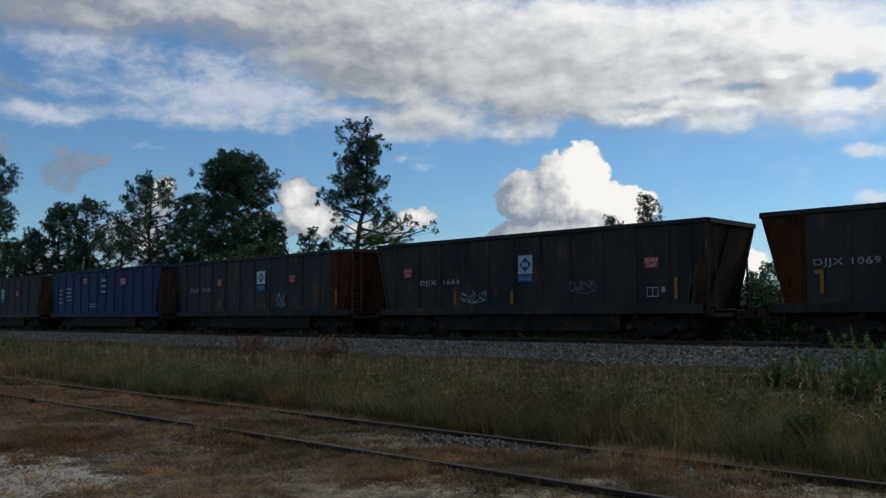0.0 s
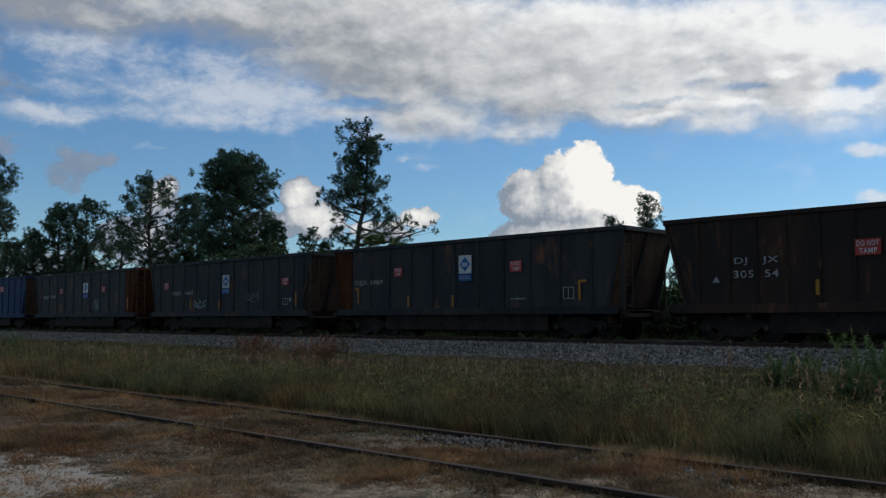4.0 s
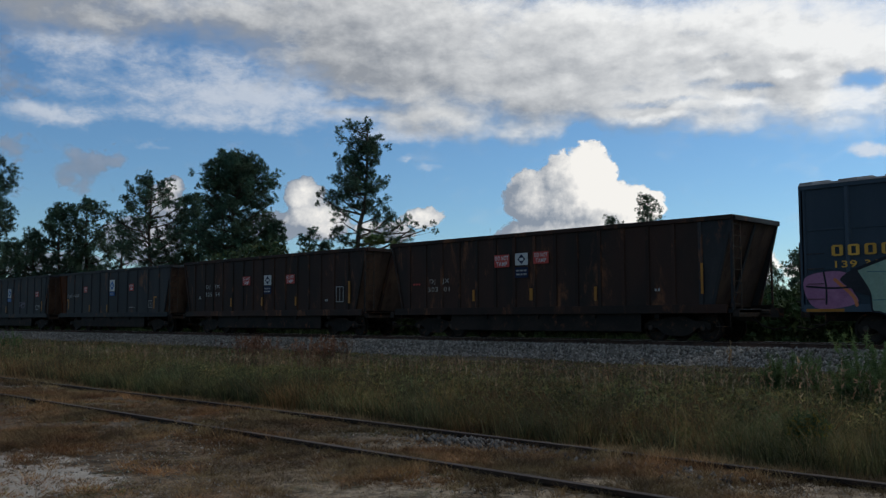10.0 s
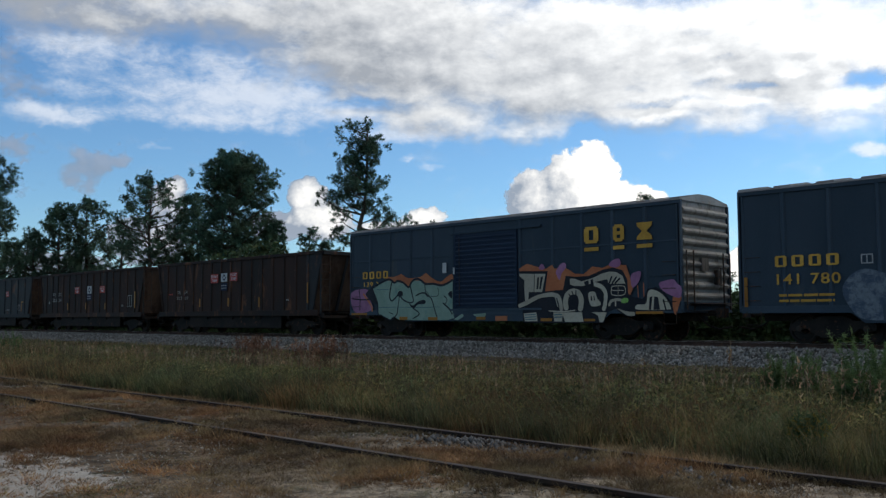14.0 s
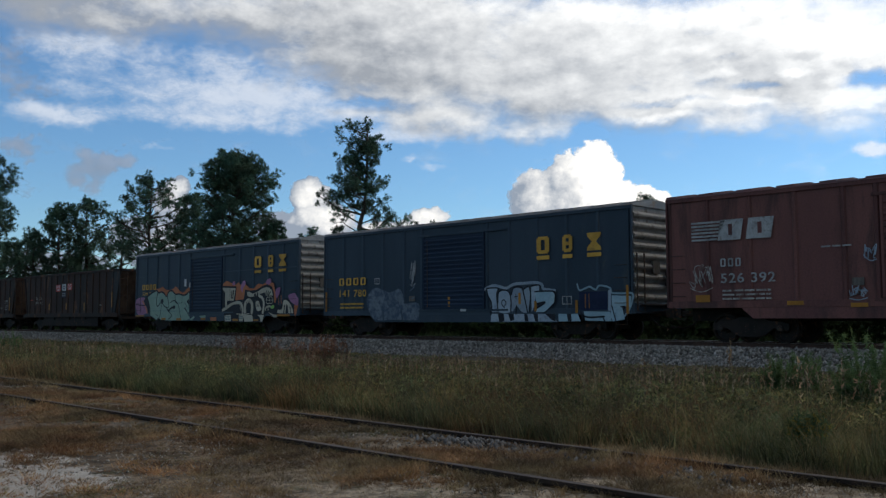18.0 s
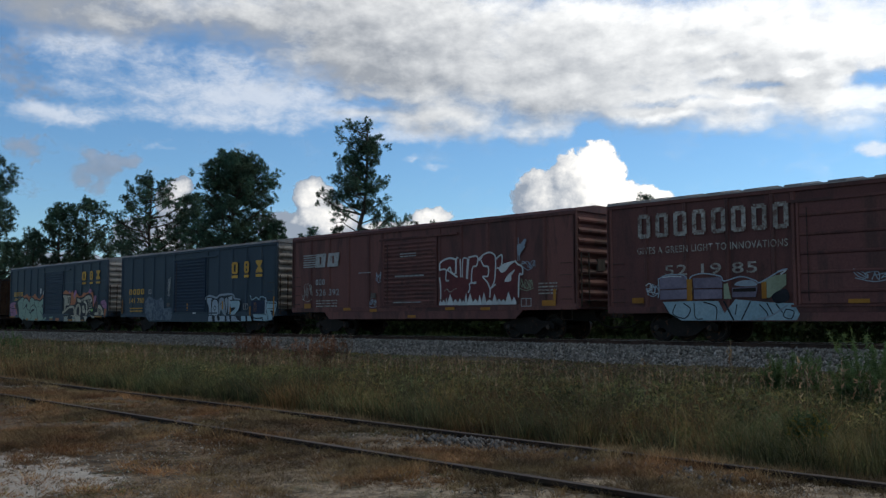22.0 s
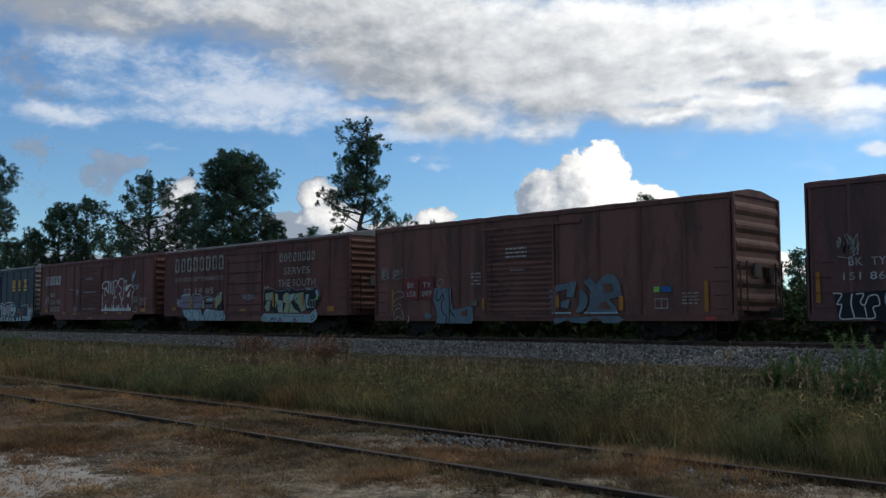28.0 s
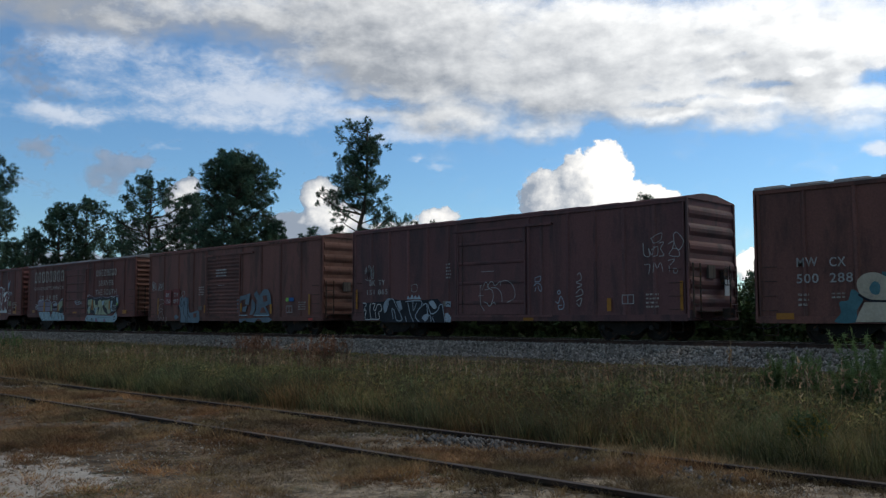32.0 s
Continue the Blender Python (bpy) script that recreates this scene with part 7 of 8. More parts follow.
stroke(car, "ink", 3, 0.06, [(9.66, 1.15), (9.62, 0.85)])
stroke(car, "ink", 3, 0.05, [(11.46, 1.81), (11.83, 1.84), (11.83, 1.63)])
stroke(car, "ink", 3, 0.03, [(10.72, 1.46), (10.85, 1.48)])
stroke(car, "ink", 3, 0.03, [(10.78, 1.54), (10.79, 1.4)])
stroke(car, "aqua", 0, 0.06, [(13.4, 1.82), (13.49, 1.63), (13.72, 1.68), (13.9, 1.73), (14.13, 1.63), (14.24, 1.75), (14.47, 1.74), (14.69, 1.66), (14.74, 1.52), (15.12, 1.49), (15.5, 1.48), (15.49, 1.25), (15.38, 0.99), (15.21, 0.79)])
paint(car, "logo_dark", 1, [(13.48, 1.57), (14.58, 1.57), (14.63, 0.99), (13.47, 0.97)], 0)
paint(car, "silver", 2, [(14.61, 1.61), (14.72, 1.63), (14.7, 0.94), (14.59, 0.96)], 0)
paint(car, "aqua", 1, [(14.74, 1.44), (15.47, 1.4), (15.41, 1.05), (15.11, 1.1), (15.21, 0.68), (14.77, 0.61), (14.67, 0.79), (14.73, 1.1)], 0)
paint(car, "aqua", 1, [(12.62, 0.86), (13.41, 0.86), (13.52, 0.62), (12.62, 0.61)], 0)
paint(car, "ink", 2, [(12.96, 0.86), (13.14, 0.86), (13.16, 0.62), (13.01, 0.62)], 0)
paint(car, "aqua", 1, [(13.65, 0.94), (14.67, 0.92), (14.72, 0.62), (13.7, 0.64)], 0)
stroke(car, "ink", 2, 0.06, [(13.64, 0.79), (13.93, 0.74), (14.44, 0.77)])
stroke(car, "ink", 2, 0.05, [(13.53, 0.93), (13.61, 0.67)])
stroke(car, "ink", 2, 0.05, [(14.39, 0.74), (14.47, 0.6)])
stroke(car, "ink", 2, 0.05, [(15.08, 1.07), (15.22, 1.07), (15.16, 0.97)])
stroke(car, "reflector", 2, 0.03, [(13.72, 1.49), (13.72, 1.06)])
stroke(car, "reflector", 2, 0.025, [(13.86, 1.5), (13.87, 1.06)])
stroke(car, "ink", 2, 0.04, [(14.74, 1.1), (14.88, 0.61)])
tape(car, [(7.48, 7.58, 1.16, 1.55), (0.1, 0.2, 1.02, 1.85), (15.28, 15.37, 0.85, 1.75), (13.32, 13.42, 0.88, 1.31), (10.9, 11.0, 1.2, 1.6), (11.6, 11.7, 0.95, 1.3)])
data_box(car, 12.78, 13.18, 1.17, 1.45)
block("sticker", car, "white", 8.15, 8.43, -0.06, -0.05, 0.98, 1.06)
scrawl(car, 5.4, 5.7, 2.0, 2.9, "letter", 15, 3)

car = boxcar("oxide red boxcar with white outlined graffiti", 71.52, 15.65, "box_red", "box_red", "box_red", 1.0, (6.13, 9.21), 1.3, 13, 8, 2.9, dip=(2.3, 13.4, 0.7), roof_paint="box_plum")
for i in range(6):
    z = 2.96 + i * 0.1
    block("emblem_stripe", car, "letter", 0.81, 1.62 + 0.05 * i, -0.016, -0.011, z, z + 0.055)
for a, b in ((1.64, 2.44), (2.5, 3.34)):
    part("emblem", shape(lambda bm: prism(bm, [(a, 2.94), (b - 0.1, 2.94), (b, 3.53), (a + 0.1, 3.53)], -0.016, -0.011)), "letter", car, "bold white slanted block emblem")
    block("emblem_slot", car, "box_red", (a + b) / 2 - 0.06, (a + b) / 2 + 0.06, -0.02, -0.017, 3.08, 3.4)
glyph_blocks(car, 1.71, 2.33, 2.18, 2.42, 3, "letter", "white block lettering")
lettering("526 392", 1.71, 3.33, 1.71, 1.99, "letter", car)
bars(car, 1.75, 3.2, 1.2, 1.55, 3, "worn_letter", 16)
scrawl(car, 0.74, 1.45, 1.5, 2.25, "worn_letter", 17, 4)
scrawl(car, 5.3, 5.75, 1.2, 1.55, "silver", 18, 4)
scrawl(car, 5.7, 6.0, 2.2, 2.6, "silver", 19, 3)
bars(car, 4.6, 5.4, 2.55, 2.65, 1, "letter", 20)
bars(car, 7.2, 8.1, 3.1, 3.3, 2, "letter", 21, -0.055)
bars(car, 6.9, 8.6, 2.3, 2.45, 1, "letter", 22, -0.055)
bars(car, 6.8, 8.4, 1.3, 1.4, 1, "letter", 23, -0.055)
paint(car, "oxblood", 0, [(9.41, 2.85), (10.31, 2.91), (11.29, 2.95), (11.82, 3.06), (12.22, 2.87), (13.1, 2.69), (13.38, 2.45), (13.21, 1.39), (9.41, 1.46)], 0)
stroke(car, "white", 1, 0.065, [(9.37, 2.54), (9.69, 2.53), (9.69, 2.16), (9.83, 2.13)])
stroke(car, "white", 1, 0.065, [(9.36, 2.23), (9.41, 1.83), (9.41, 1.46)])
stroke(car, "white", 1, 0.07, [(9.37, 2.54), (9.38, 2.79), (9.64, 2.92), (9.93, 2.96), (10.2, 2.9)])
stroke(car, "white", 1, 0.06, [(10.2, 2.92), (10.18, 2.4), (9.98, 2.44), (9.91, 2.62), (9.74, 2.5)])
stroke(car, "white", 1, 0.06, [(9.82, 2.5), (10.06, 2.36), (10.27, 2.25)])
stroke(car, "white", 1, 0.06, [(10.32, 2.94), (10.25, 2.93), (10.22, 2.38)])
stroke(car, "white", 1, 0.06, [(10.43, 2.88), (10.46, 2.25)])
stroke(car, "white", 1, 0.06, [(10.54, 2.25), (10.57, 2.89), (10.79, 2.9)])
paint(car, "white", 1, [(10.78, 2.88), (10.9, 2.91), (10.81, 2.14), (10.71, 2.18)], 0)
stroke(car, "white", 1, 0.06, [(10.87, 2.94), (11.29, 2.96), (11.26, 2.63), (11.06, 2.56), (11, 2.05), (11.21, 2.03)])
stroke(car, "white", 1, 0.06, [(11.21, 1.99), (10.92, 1.99), (10.91, 1.8), (10.84, 1.67)])
stroke(car, "white", 1, 0.06, [(11.32, 2.81), (11.53, 2.98), (11.82, 3.07), (12.05, 3.02), (12.17, 2.83), (12.12, 2.08), (11.91, 1.76)])
paint(car, "white", 1, [(11.3, 2.83), (11.59, 2.99), (11.51, 2.86), (11.4, 2.79)], 0)
stroke(car, "white", 1, 0.06, [(11.48, 2.79), (11.61, 2.6), (11.82, 2.55), (11.8, 2.24), (11.55, 2.21), (11.77, 2.01), (11.9, 1.75), (11.89, 1.48)])
stroke(car, "white", 1, 0.06, [(11.91, 1.76), (12.15, 1.92)])
stroke(car, "white", 1, 0.06, [(12.19, 2.82), (12.47, 2.95), (12.43, 2.52), (12.24, 2.5)])
paint(car, "white", 1, [(12.32, 2.5), (12.6, 2.65), (13.08, 2.71), (12.85, 2.57), (12.65, 2.39), (12.45, 2.32)])
stroke(car, "white", 1, 0.06, [(13.08, 2.71), (13.2, 2.59), (13.4, 2.49), (13.4, 2.23), (13.26, 2.21), (13.22, 1.47)])
paint(car, "white", 1, [(12.58, 2.02), (12.79, 2.27), (13.07, 2.41), (12.91, 2.21), (12.87, 2.02)])
stroke(car, "worn_letter", 1, 0.03, [(9.61, 1.74), (9.74, 1.81), (9.9, 1.7), (10.13, 1.8), (10.23, 1.81)])
rr, x = random.Random(4), 9.35
while x < 12.95:
    w, z = rr.uniform(0.1, 0.3), 1.3 + rr.uniform(0.06, 0.4)
    part("spray_accent", shape(lambda bm: prism(bm, [(x, 1.2), (x + w, 1.2), (x + w, 1.3), (x + w * 0.5, z), (x, 1.3)], -0.036, -0.033)), "white", car, "white sprayed drip at the foot of the mural")
    x += w
scrawl(car, 13.4, 13.95, 2.4, 2.68, "silver", 24, 3)
scrawl(car, 13.2, 13.9, 1.7, 2.1, "sage", 25, 4)
paint(car, "silver", 0, [(13.19, 2.92), (13.16, 3.25), (13.25, 3.32), (13.33, 3.29), (13.49, 3.45), (13.61, 3.45), (13.5, 3.23), (13.55, 3.17), (13.35, 3), (13.29, 2.87)], 0)
stroke(car, "silver", 0, 0.03, [(13.23, 3.51), (13.24, 3.32)])
stroke(car, "silver", 0, 0.03, [(13.21, 2.93), (13.21, 2.72)])
stroke(car, "silver", 0, 0.02, [(13.28, 2.93), (13.29, 2.74)])
tape(car, [(0.91, 1.36, 1.17, 1.38), (3.64, 4.1, 1.06, 1.17), (5.33, 5.76, 0.99, 1.1), (7.6, 8.04, 0.75, 0.85), (9.66, 10.13, 1.03, 1.14), (11.44, 11.9, 1.01, 1.12), (14.26, 14.84, 1.13, 1.32), (14.74, 14.85, 1.33, 1.69)])
data_box(car, 13.33, 13.79, 1.12, 1.41)
bars(car, 14.1, 14.9, 1.5, 1.95, 4, "worn_letter", 26)

car = boxcar("weathered oxide red boxcar with big worn lettering and sage graffiti", 88.48, 15.6, "box_red", "box_red", "end_red", 0.86, (6.09, 9.24), 1.35, 13, 11, 2.6, door_ribs=5, dip=(3.0, 12.6, 0.62))
glyph_blocks(car, 1.11, 5.88, 3.16, 3.9, 8, "worn_letter", "large worn white block lettering")
lettering("GIVES A GREEN LIGHT TO INNOVATIONS", 1.07, 5.84, 2.67, 2.88, "worn_letter", car, joined=True)
lettering("52 19 85", 2.01, 4.94, 1.98, 2.3, "worn_letter", car)
glyph_blocks(car, 10.65, 13.31, 3.3, 3.7, 8, "worn_letter", "worn white block lettering")
lettering("SERVES", 10.99, 12.93, 2.72, 3.04, "worn_letter", car)
lettering("THE SOUTH", 10.56, 13.36, 2.17, 2.5, "worn_letter", car)
paint(car, "mauve", 1, [(1.84, 1.94), (2.74, 1.95), (2.74, 1.6), (1.84, 1.58)], 0)
paint(car, "mauve", 1, [(1.84, 1.55), (2.74, 1.56), (2.74, 1.28), (1.84, 1.27)], 0)
paint(car, "mauve", 1, [(2.95, 1.88), (3.88, 1.89), (3.88, 1.58), (2.97, 1.58)], 0)
paint(car, "mauve", 1, [(2.97, 1.55), (3.87, 1.54), (3.87, 1.27), (2.97, 1.26)], 0)
paint(car, "mauve", 1, [(4.18, 1.57), (4.94, 1.59), (4.88, 1.29), (4.18, 1.3)], 0)
paint(car, "under", 2, [(4.2, 1.54), (4.9, 1.56), (4.89, 1.45), (4.2, 1.45)], 0)
paint(car, "silver", 2, [(4.25, 1.65), (4.44, 1.76), (4.79, 1.76), (4.93, 1.63), (4.62, 1.6)])
paint(car, "sage", 1, [(3.92, 1.68), (4.05, 1.71), (4.14, 1.26), (3.92, 1.26)], 0)
paint(car, "sage", 1, [(5.12, 1.75), (5.46, 1.88), (5.77, 1.91), (5.76, 1.61), (5.28, 1.27), (5.12, 1.27)], 0)
paint(car, "ink", 2, [(5.35, 1.34), (5.74, 1.51), (5.83, 1.21), (5.46, 1.11)])
paint(car, "sage", 1, [(2.76, 1.6), (2.93, 1.6), (2.9, 1.26), (2.78, 1.26)], 0)
stroke(car, "silver", 2, 0.035, [(1.79, 1.89), (2.08, 2), (2.65, 1.98), (2.79, 1.81), (2.93, 1.95), (3.3, 2.01), (3.83, 1.91), (3.94, 1.77), (4.45, 1.88), (4.87, 1.76), (4.97, 1.69), (5.21, 1.79), (5.62, 2.01), (5.8, 2.04)])
stroke(car, "silver", 2, 0.04, [(1.79, 1.89), (1.81, 1.54), (1.77, 1.33)])
paint(car, "aqua", 0, [(1.93, 1.2), (2.83, 1.21), (3.74, 1.2), (3.93, 0.86), (4.27, 1.24), (4.78, 1.19), (5.28, 1.14), (5.95, 1.11), (6.11, 0.82), (6.03, 0.65), (2.55, 0.64), (2.15, 0.86)], 0)
stroke(car, "ink", 1, 0.035, [(2.36, 1.11), (2.27, 0.83), (2.66, 0.71), (2.85, 0.97), (2.64, 1.14)])
stroke(car, "ink", 1, 0.035, [(3.29, 1.17), (3.67, 1.03), (3.66, 0.67)])
stroke(car, "ink", 1, 0.05, [(3.92, 1.18), (4.19, 0.67)])
stroke(car, "ink", 1, 0.04, [(4.71, 1.16), (4.45, 0.68)])
stroke(car, "ink", 1, 0.035, [(4.99, 1.08), (5.21, 0.82), (5.11, 0.68)])
stroke(car, "ink", 1, 0.035, [(5.2, 1.12), (5.36, 0.81)])
stroke(car, "ink", 1, 0.035, [(5.46, 1.09), (5.63, 0.87)])
stroke(car, "ink", 1, 0.03, [(5.73, 0.95), (5.95, 0.89), (5.87, 0.69), (5.66, 0.76), (5.73, 0.95)])
stroke(car, "ink", 1, 0.03, [(1.98, 1.11), (2.08, 0.9)])
stroke(car, "ink", 1, 0.03, [(2.97, 1.14), (3.01, 0.72), (3.24, 0.69)])
stroke(car, "ink", 1, 0.03, [(4.31, 1.09), (4.26, 0.82)])
stroke(car, "silver", 2, 0.05, [(4.94, 0.69), (5.28, 0.76), (5.77, 1.05)])
stroke(car, "white", 2, 0.03, [(1.35, 1.7), (1.5, 1.77), (1.55, 1.59), (1.38, 1.54), (1.64, 1.48)])
stroke(car, "white", 2, 0.03, [(1.94, 1.94), (2.27, 1.96), (2.56, 1.94)])
stroke(car, "white", 2, 0.045, [(5.54, 1.98), (5.77, 2.02), (5.62, 1.91)])
paint(car, "aqua", 0, [(9.19, 0.76), (9.46, 0.97), (12.94, 0.92), (13.37, 1.16), (13.52, 0.92), (13.47, 0.73), (13.17, 0.55), (9.26, 0.6)], 0)
paint(car, "ink", 1, [(9.44, 2.05), (11.29, 2.08), (12.47, 2.01), (13.34, 2.05), (13.63, 1.87), (13.66, 1.51), (13.38, 1.22), (12.94, 1.09), (12.06, 0.98), (10.51, 0.99), (9.42, 0.99), (9.4, 1.6)], 0)
stroke(car, "mauve", 2, 0.035, [(9.4, 1.6), (9.46, 2.1), (9.96, 2.14), (10.46, 2), (11.16, 2.03), (11.29, 2.11), (11.42, 1.97), (11.56, 2.13), (11.89, 2.01), (12.47, 2.02), (12.66, 2.08), (13.21, 2.06), (13.46, 2.12), (13.66, 1.93), (13.69, 1.6)])
paint(car, "sage", 2, [(9.55, 1.9), (10.14, 1.94), (10.13, 1.59), (9.95, 1.52), (9.86, 1), (9.64, 1.04), (9.5, 1.27), (9.69, 1.5), (9.55, 1.6)], 0)
paint(car, "sage", 2, [(10.35, 1.9), (10.53, 1.83), (10.59, 1.58), (10.94, 1.54), (10.94, 1.79), (11.22, 1.91), (11.39, 1.84), (11.38, 1.46), (10.93, 1.44), (10.96, 1), (10.58, 1.01), (10.45, 1.39), (10.33, 1.19)], 0)
paint(car, "sage", 2, [(11.42, 1.81), (11.85, 1.86), (11.68, 1.55), (11.54, 1.46), (11.8, 1.18), (12.25, 0.99), (10.99, 1), (11.14, 1.37)], 0)
paint(car, "sage", 2, [(11.88, 1.83), (12.5, 1.9), (12.58, 1.47), (12.69, 1.11), (12.31, 1.02), (12.07, 1.36), (11.75, 1.55)], 0)
paint(car, "aqua", 3, [(11.49, 1.79), (11.85, 1.83), (11.69, 1.56), (11.51, 1.56)], 0)
paint(car, "aqua", 3, [(9.62, 1.43), (9.87, 1.49), (9.69, 1.19)], 0)
paint(car, "aqua", 2, [(12.68, 1.8), (12.91, 1.8), (12.84, 1.59), (12.78, 1.35), (12.96, 1.22), (12.76, 1.15), (12.64, 1.47)], 0)
paint(car, "aqua", 2, [(13.36, 1.92), (13.51, 1.98), (13.6, 1.75), (13.5, 1.62)])
paint(car, "green", 3, [(13.37, 1.66), (13.55, 1.68), (13.55, 1.54), (13.37, 1.53)], 0)
paint(car, "aqua", 3, [(10.45, 1.4), (10.9, 1.43), (10.72, 1.19), (10.61, 1.03)], 0)
stroke(car, "ink", 4, 0.035, [(9.55, 1.55), (10.09, 1.59)])
stroke(car, "ink", 4, 0.05, [(10.31, 1.58), (10.55, 1.29)])
stroke(car, "ink", 4, 0.035, [(10.94, 1.79), (10.95, 1)])
stroke(car, "ink", 4, 0.04, [(11.4, 1.46), (11.47, 1.31), (11.37, 0.99)])
stroke(car, "ink", 4, 0.035, [(12.07, 1.36), (12.22, 1.23), (12.31, 1.02)])
stroke(car, "ink", 4, 0.04, [(11.71, 1.55), (11.88, 1.52), (12.07, 1.67)])
stroke(car, "sage", 4, 0.03, [(9.62, 1.73), (10.06, 1.75)])
paint(car, "pink", 1, [(10.6, 0.6), (10.72, 0.78), (10.91, 0.57)], 0)
paint(car, "pink", 1, [(11.73, 0.58), (11.86, 0.76), (12.02, 0.57)], 0)
stroke(car, "ink", 2, 0.03, [(10.6, 0.6), (10.72, 0.78), (10.91, 0.57)])
stroke(car, "ink", 2, 0.03, [(11.73, 0.58), (11.86, 0.76), (12.02, 0.57)])
stroke(car, "ink", 2, 0.03, [(10.01, 0.64), (10.09, 0.77), (10.18, 0.72), (10.03, 0.64), (10.22, 0.76), (10.27, 0.63), (10.36, 0.76), (10.46, 0.68)])
stroke(car, "ink", 2, 0.035, [(9.26, 0.61), (9.49, 0.81), (9.64, 0.61)])
stroke(car, "ink", 2, 0.03, [(13.06, 0.8), (13.18, 0.88), (13.3, 0.79), (13.14, 0.67), (13.07, 0.74)])
stroke(car, "teal", 2, 0.03, [(10.99, 0.87), (11.66, 0.83), (12.56, 0.85)])
stroke(car, "white", 4, 0.025, [(12.72, 1.95), (12.75, 2.07), (12.84, 1.98), (12.91, 2.08), (13, 1.97), (13.09, 2.07), (13.2, 1.97)])
stroke(car, "white", 4, 0.025, [(9.45, 2.13), (9.52, 2.23), (9.63, 2.11), (9.71, 2.22), (9.87, 2.12)])
scrawl(car, 7.6, 8.6, 1.66, 2.0, "silver", 27, 4)
scrawl(car, 1.4, 1.8, 1.4, 1.75, "silver", 30, 3)
data_box(car, 12.95, 13.35, 1.2, 1.55)
tape(car, [(2.75, 2.92, 1.22, 1.86), (5.06, 5.2, 1.25, 1.71), (10.11, 10.24, 1.28, 1.88), (12.42, 12.53, 1.29, 1.81), (7.4, 7.94, 1.09, 1.2), (14.2, 14.68, 1.04, 1.25), (0.86, 1.27, 1.17, 1.34)])

car = boxcar("brown boxcar with grey block graffiti", 105.84, 15.5, "box_brown", "box_brown", "end_red", 0.62, (6.01, 9.1), 1.55, 10, 6, 2.35, eave=4.3, hatch=0.1, roof_paint="box_brown", bulge=0.7)
block("number_panel", car, "dull_red", 1.72, 2.48, -0.0155, -0.011, 1.46, 2.28, 0, "faded red number panel")
block("number_panel", car, "dull_red", 2.62, 3.36, -0.0155, -0.011, 1.46, 2.31, 0, "faded red number panel")
lettering("BK    TY", 1.9, 3.2, 1.9, 2.1, "letter", car, -0.02)
lettering("150   097", 1.9, 3.24, 1.56, 1.77, "letter", car, -0.02)
bars(car, 6.98, 7.94, 2.79, 3.21, 3, "letter", 31, -0.055)
bars(car, 7.2, 7.8, 2.35, 2.42, 1, "letter", 32, -0.055)
paint(car, "slate", 0, [(8.85, 1.62), (9.16, 1.81), (9.14, 0.94), (8.96, 0.94)], 0)
paint(car, "slate", 0, [(9.16, 1.81), (10.02, 1.94), (9.89, 1.4), (9.6, 1.41), (9.61, 1.67), (9.15, 1.59)], 0)
paint(car, "slate", 0, [(9.36, 1.26), (9.74, 1.35), (9.64, 1.05), (9.35, 1.08)], 0)
paint(car, "slate", 0, [(10.13, 1.59), (10.23, 1.63), (10.42, 1.42), (10.42, 1.18), (10.23, 0.94), (9.97, 0.93), (10.11, 1.2)])
paint(car, "slate", 0, [(10.29, 1.89), (10.55, 2.04), (10.78, 1.8), (11.04, 2.05), (11.23, 2.11), (11.48, 2.08), (11.67, 1.85), (11.75, 1.4), (11.28, 1.31), (11.52, 1.07), (11.62, 0.86), (10.3, 0.86), (10.5, 1.14), (10.58, 1.59)], 0)
paint(car, "box_brown", 1, [(11.03, 1.8), (11.38, 1.82), (11.45, 1.55), (11.12, 1.51)], 0)
paint(car, "box_brown", 1, [(10.96, 1.23), (11.15, 1.26), (11.36, 1), (10.83, 1.01)], 0)
paint(car, "slate", 0, [(9.07, 0.73), (11.58, 0.79), (11.84, 0.68), (11.57, 0.56), (11.01, 0.56), (10.95, 0.67), (10.69, 0.74), (10.36, 0.55), (9.76, 0.58), (9.62, 0.69), (9.27, 0.55), (9.06, 0.56)], 0)
stroke(car, "aqua", 1, 0.05, [(9, 0.89), (9.76, 0.89)])
stroke(car, "aqua", 1, 0.05, [(10.33, 0.89), (10.95, 0.88), (11.58, 0.89)])
stroke(car, "box_brown", 2, 0.03, [(9.4, 1.85), (9.64, 1.89), (9.71, 1.79)])
stroke(car, "box_brown", 2, 0.025, [(10.61, 1.59), (10.7, 1.13)])
paint(car, "slate", 0, [(3.38, 1.84), (3.61, 1.88), (3.84, 1.8), (3.95, 1.9), (4.07, 1.82), (4.17, 1.87), (4.26, 1.81), (4.27, 1.36), (4.38, 1.05), (4.64, 1.05), (5.18, 1.17), (5.36, 1.09), (5.4, 0.69), (5.29, 0.53), (3.46, 0.54), (3.47, 0.9), (3.37, 1.33), (3.25, 1.44)], 0)
paint(car, "box_brown", 1, [(4.76, 0.99), (5.11, 1.04), (5.07, 0.81), (4.81, 0.79)], 0)
stroke(car, "ink", 1, 0.045, [(3.55, 1.81), (3.48, 1.43), (3.66, 1.43), (3.84, 1.64), (3.86, 1.42), (3.76, 1.27), (3.82, 0.95), (4.03, 0.79), (4.03, 0.55)])
stroke(car, "ink", 1, 0.045, [(4.13, 1.83), (4.19, 1.37), (4.17, 0.57)])
stroke(car, "ink", 1, 0.045, [(4.17, 1.31), (4.24, 1), (4.43, 0.79)])
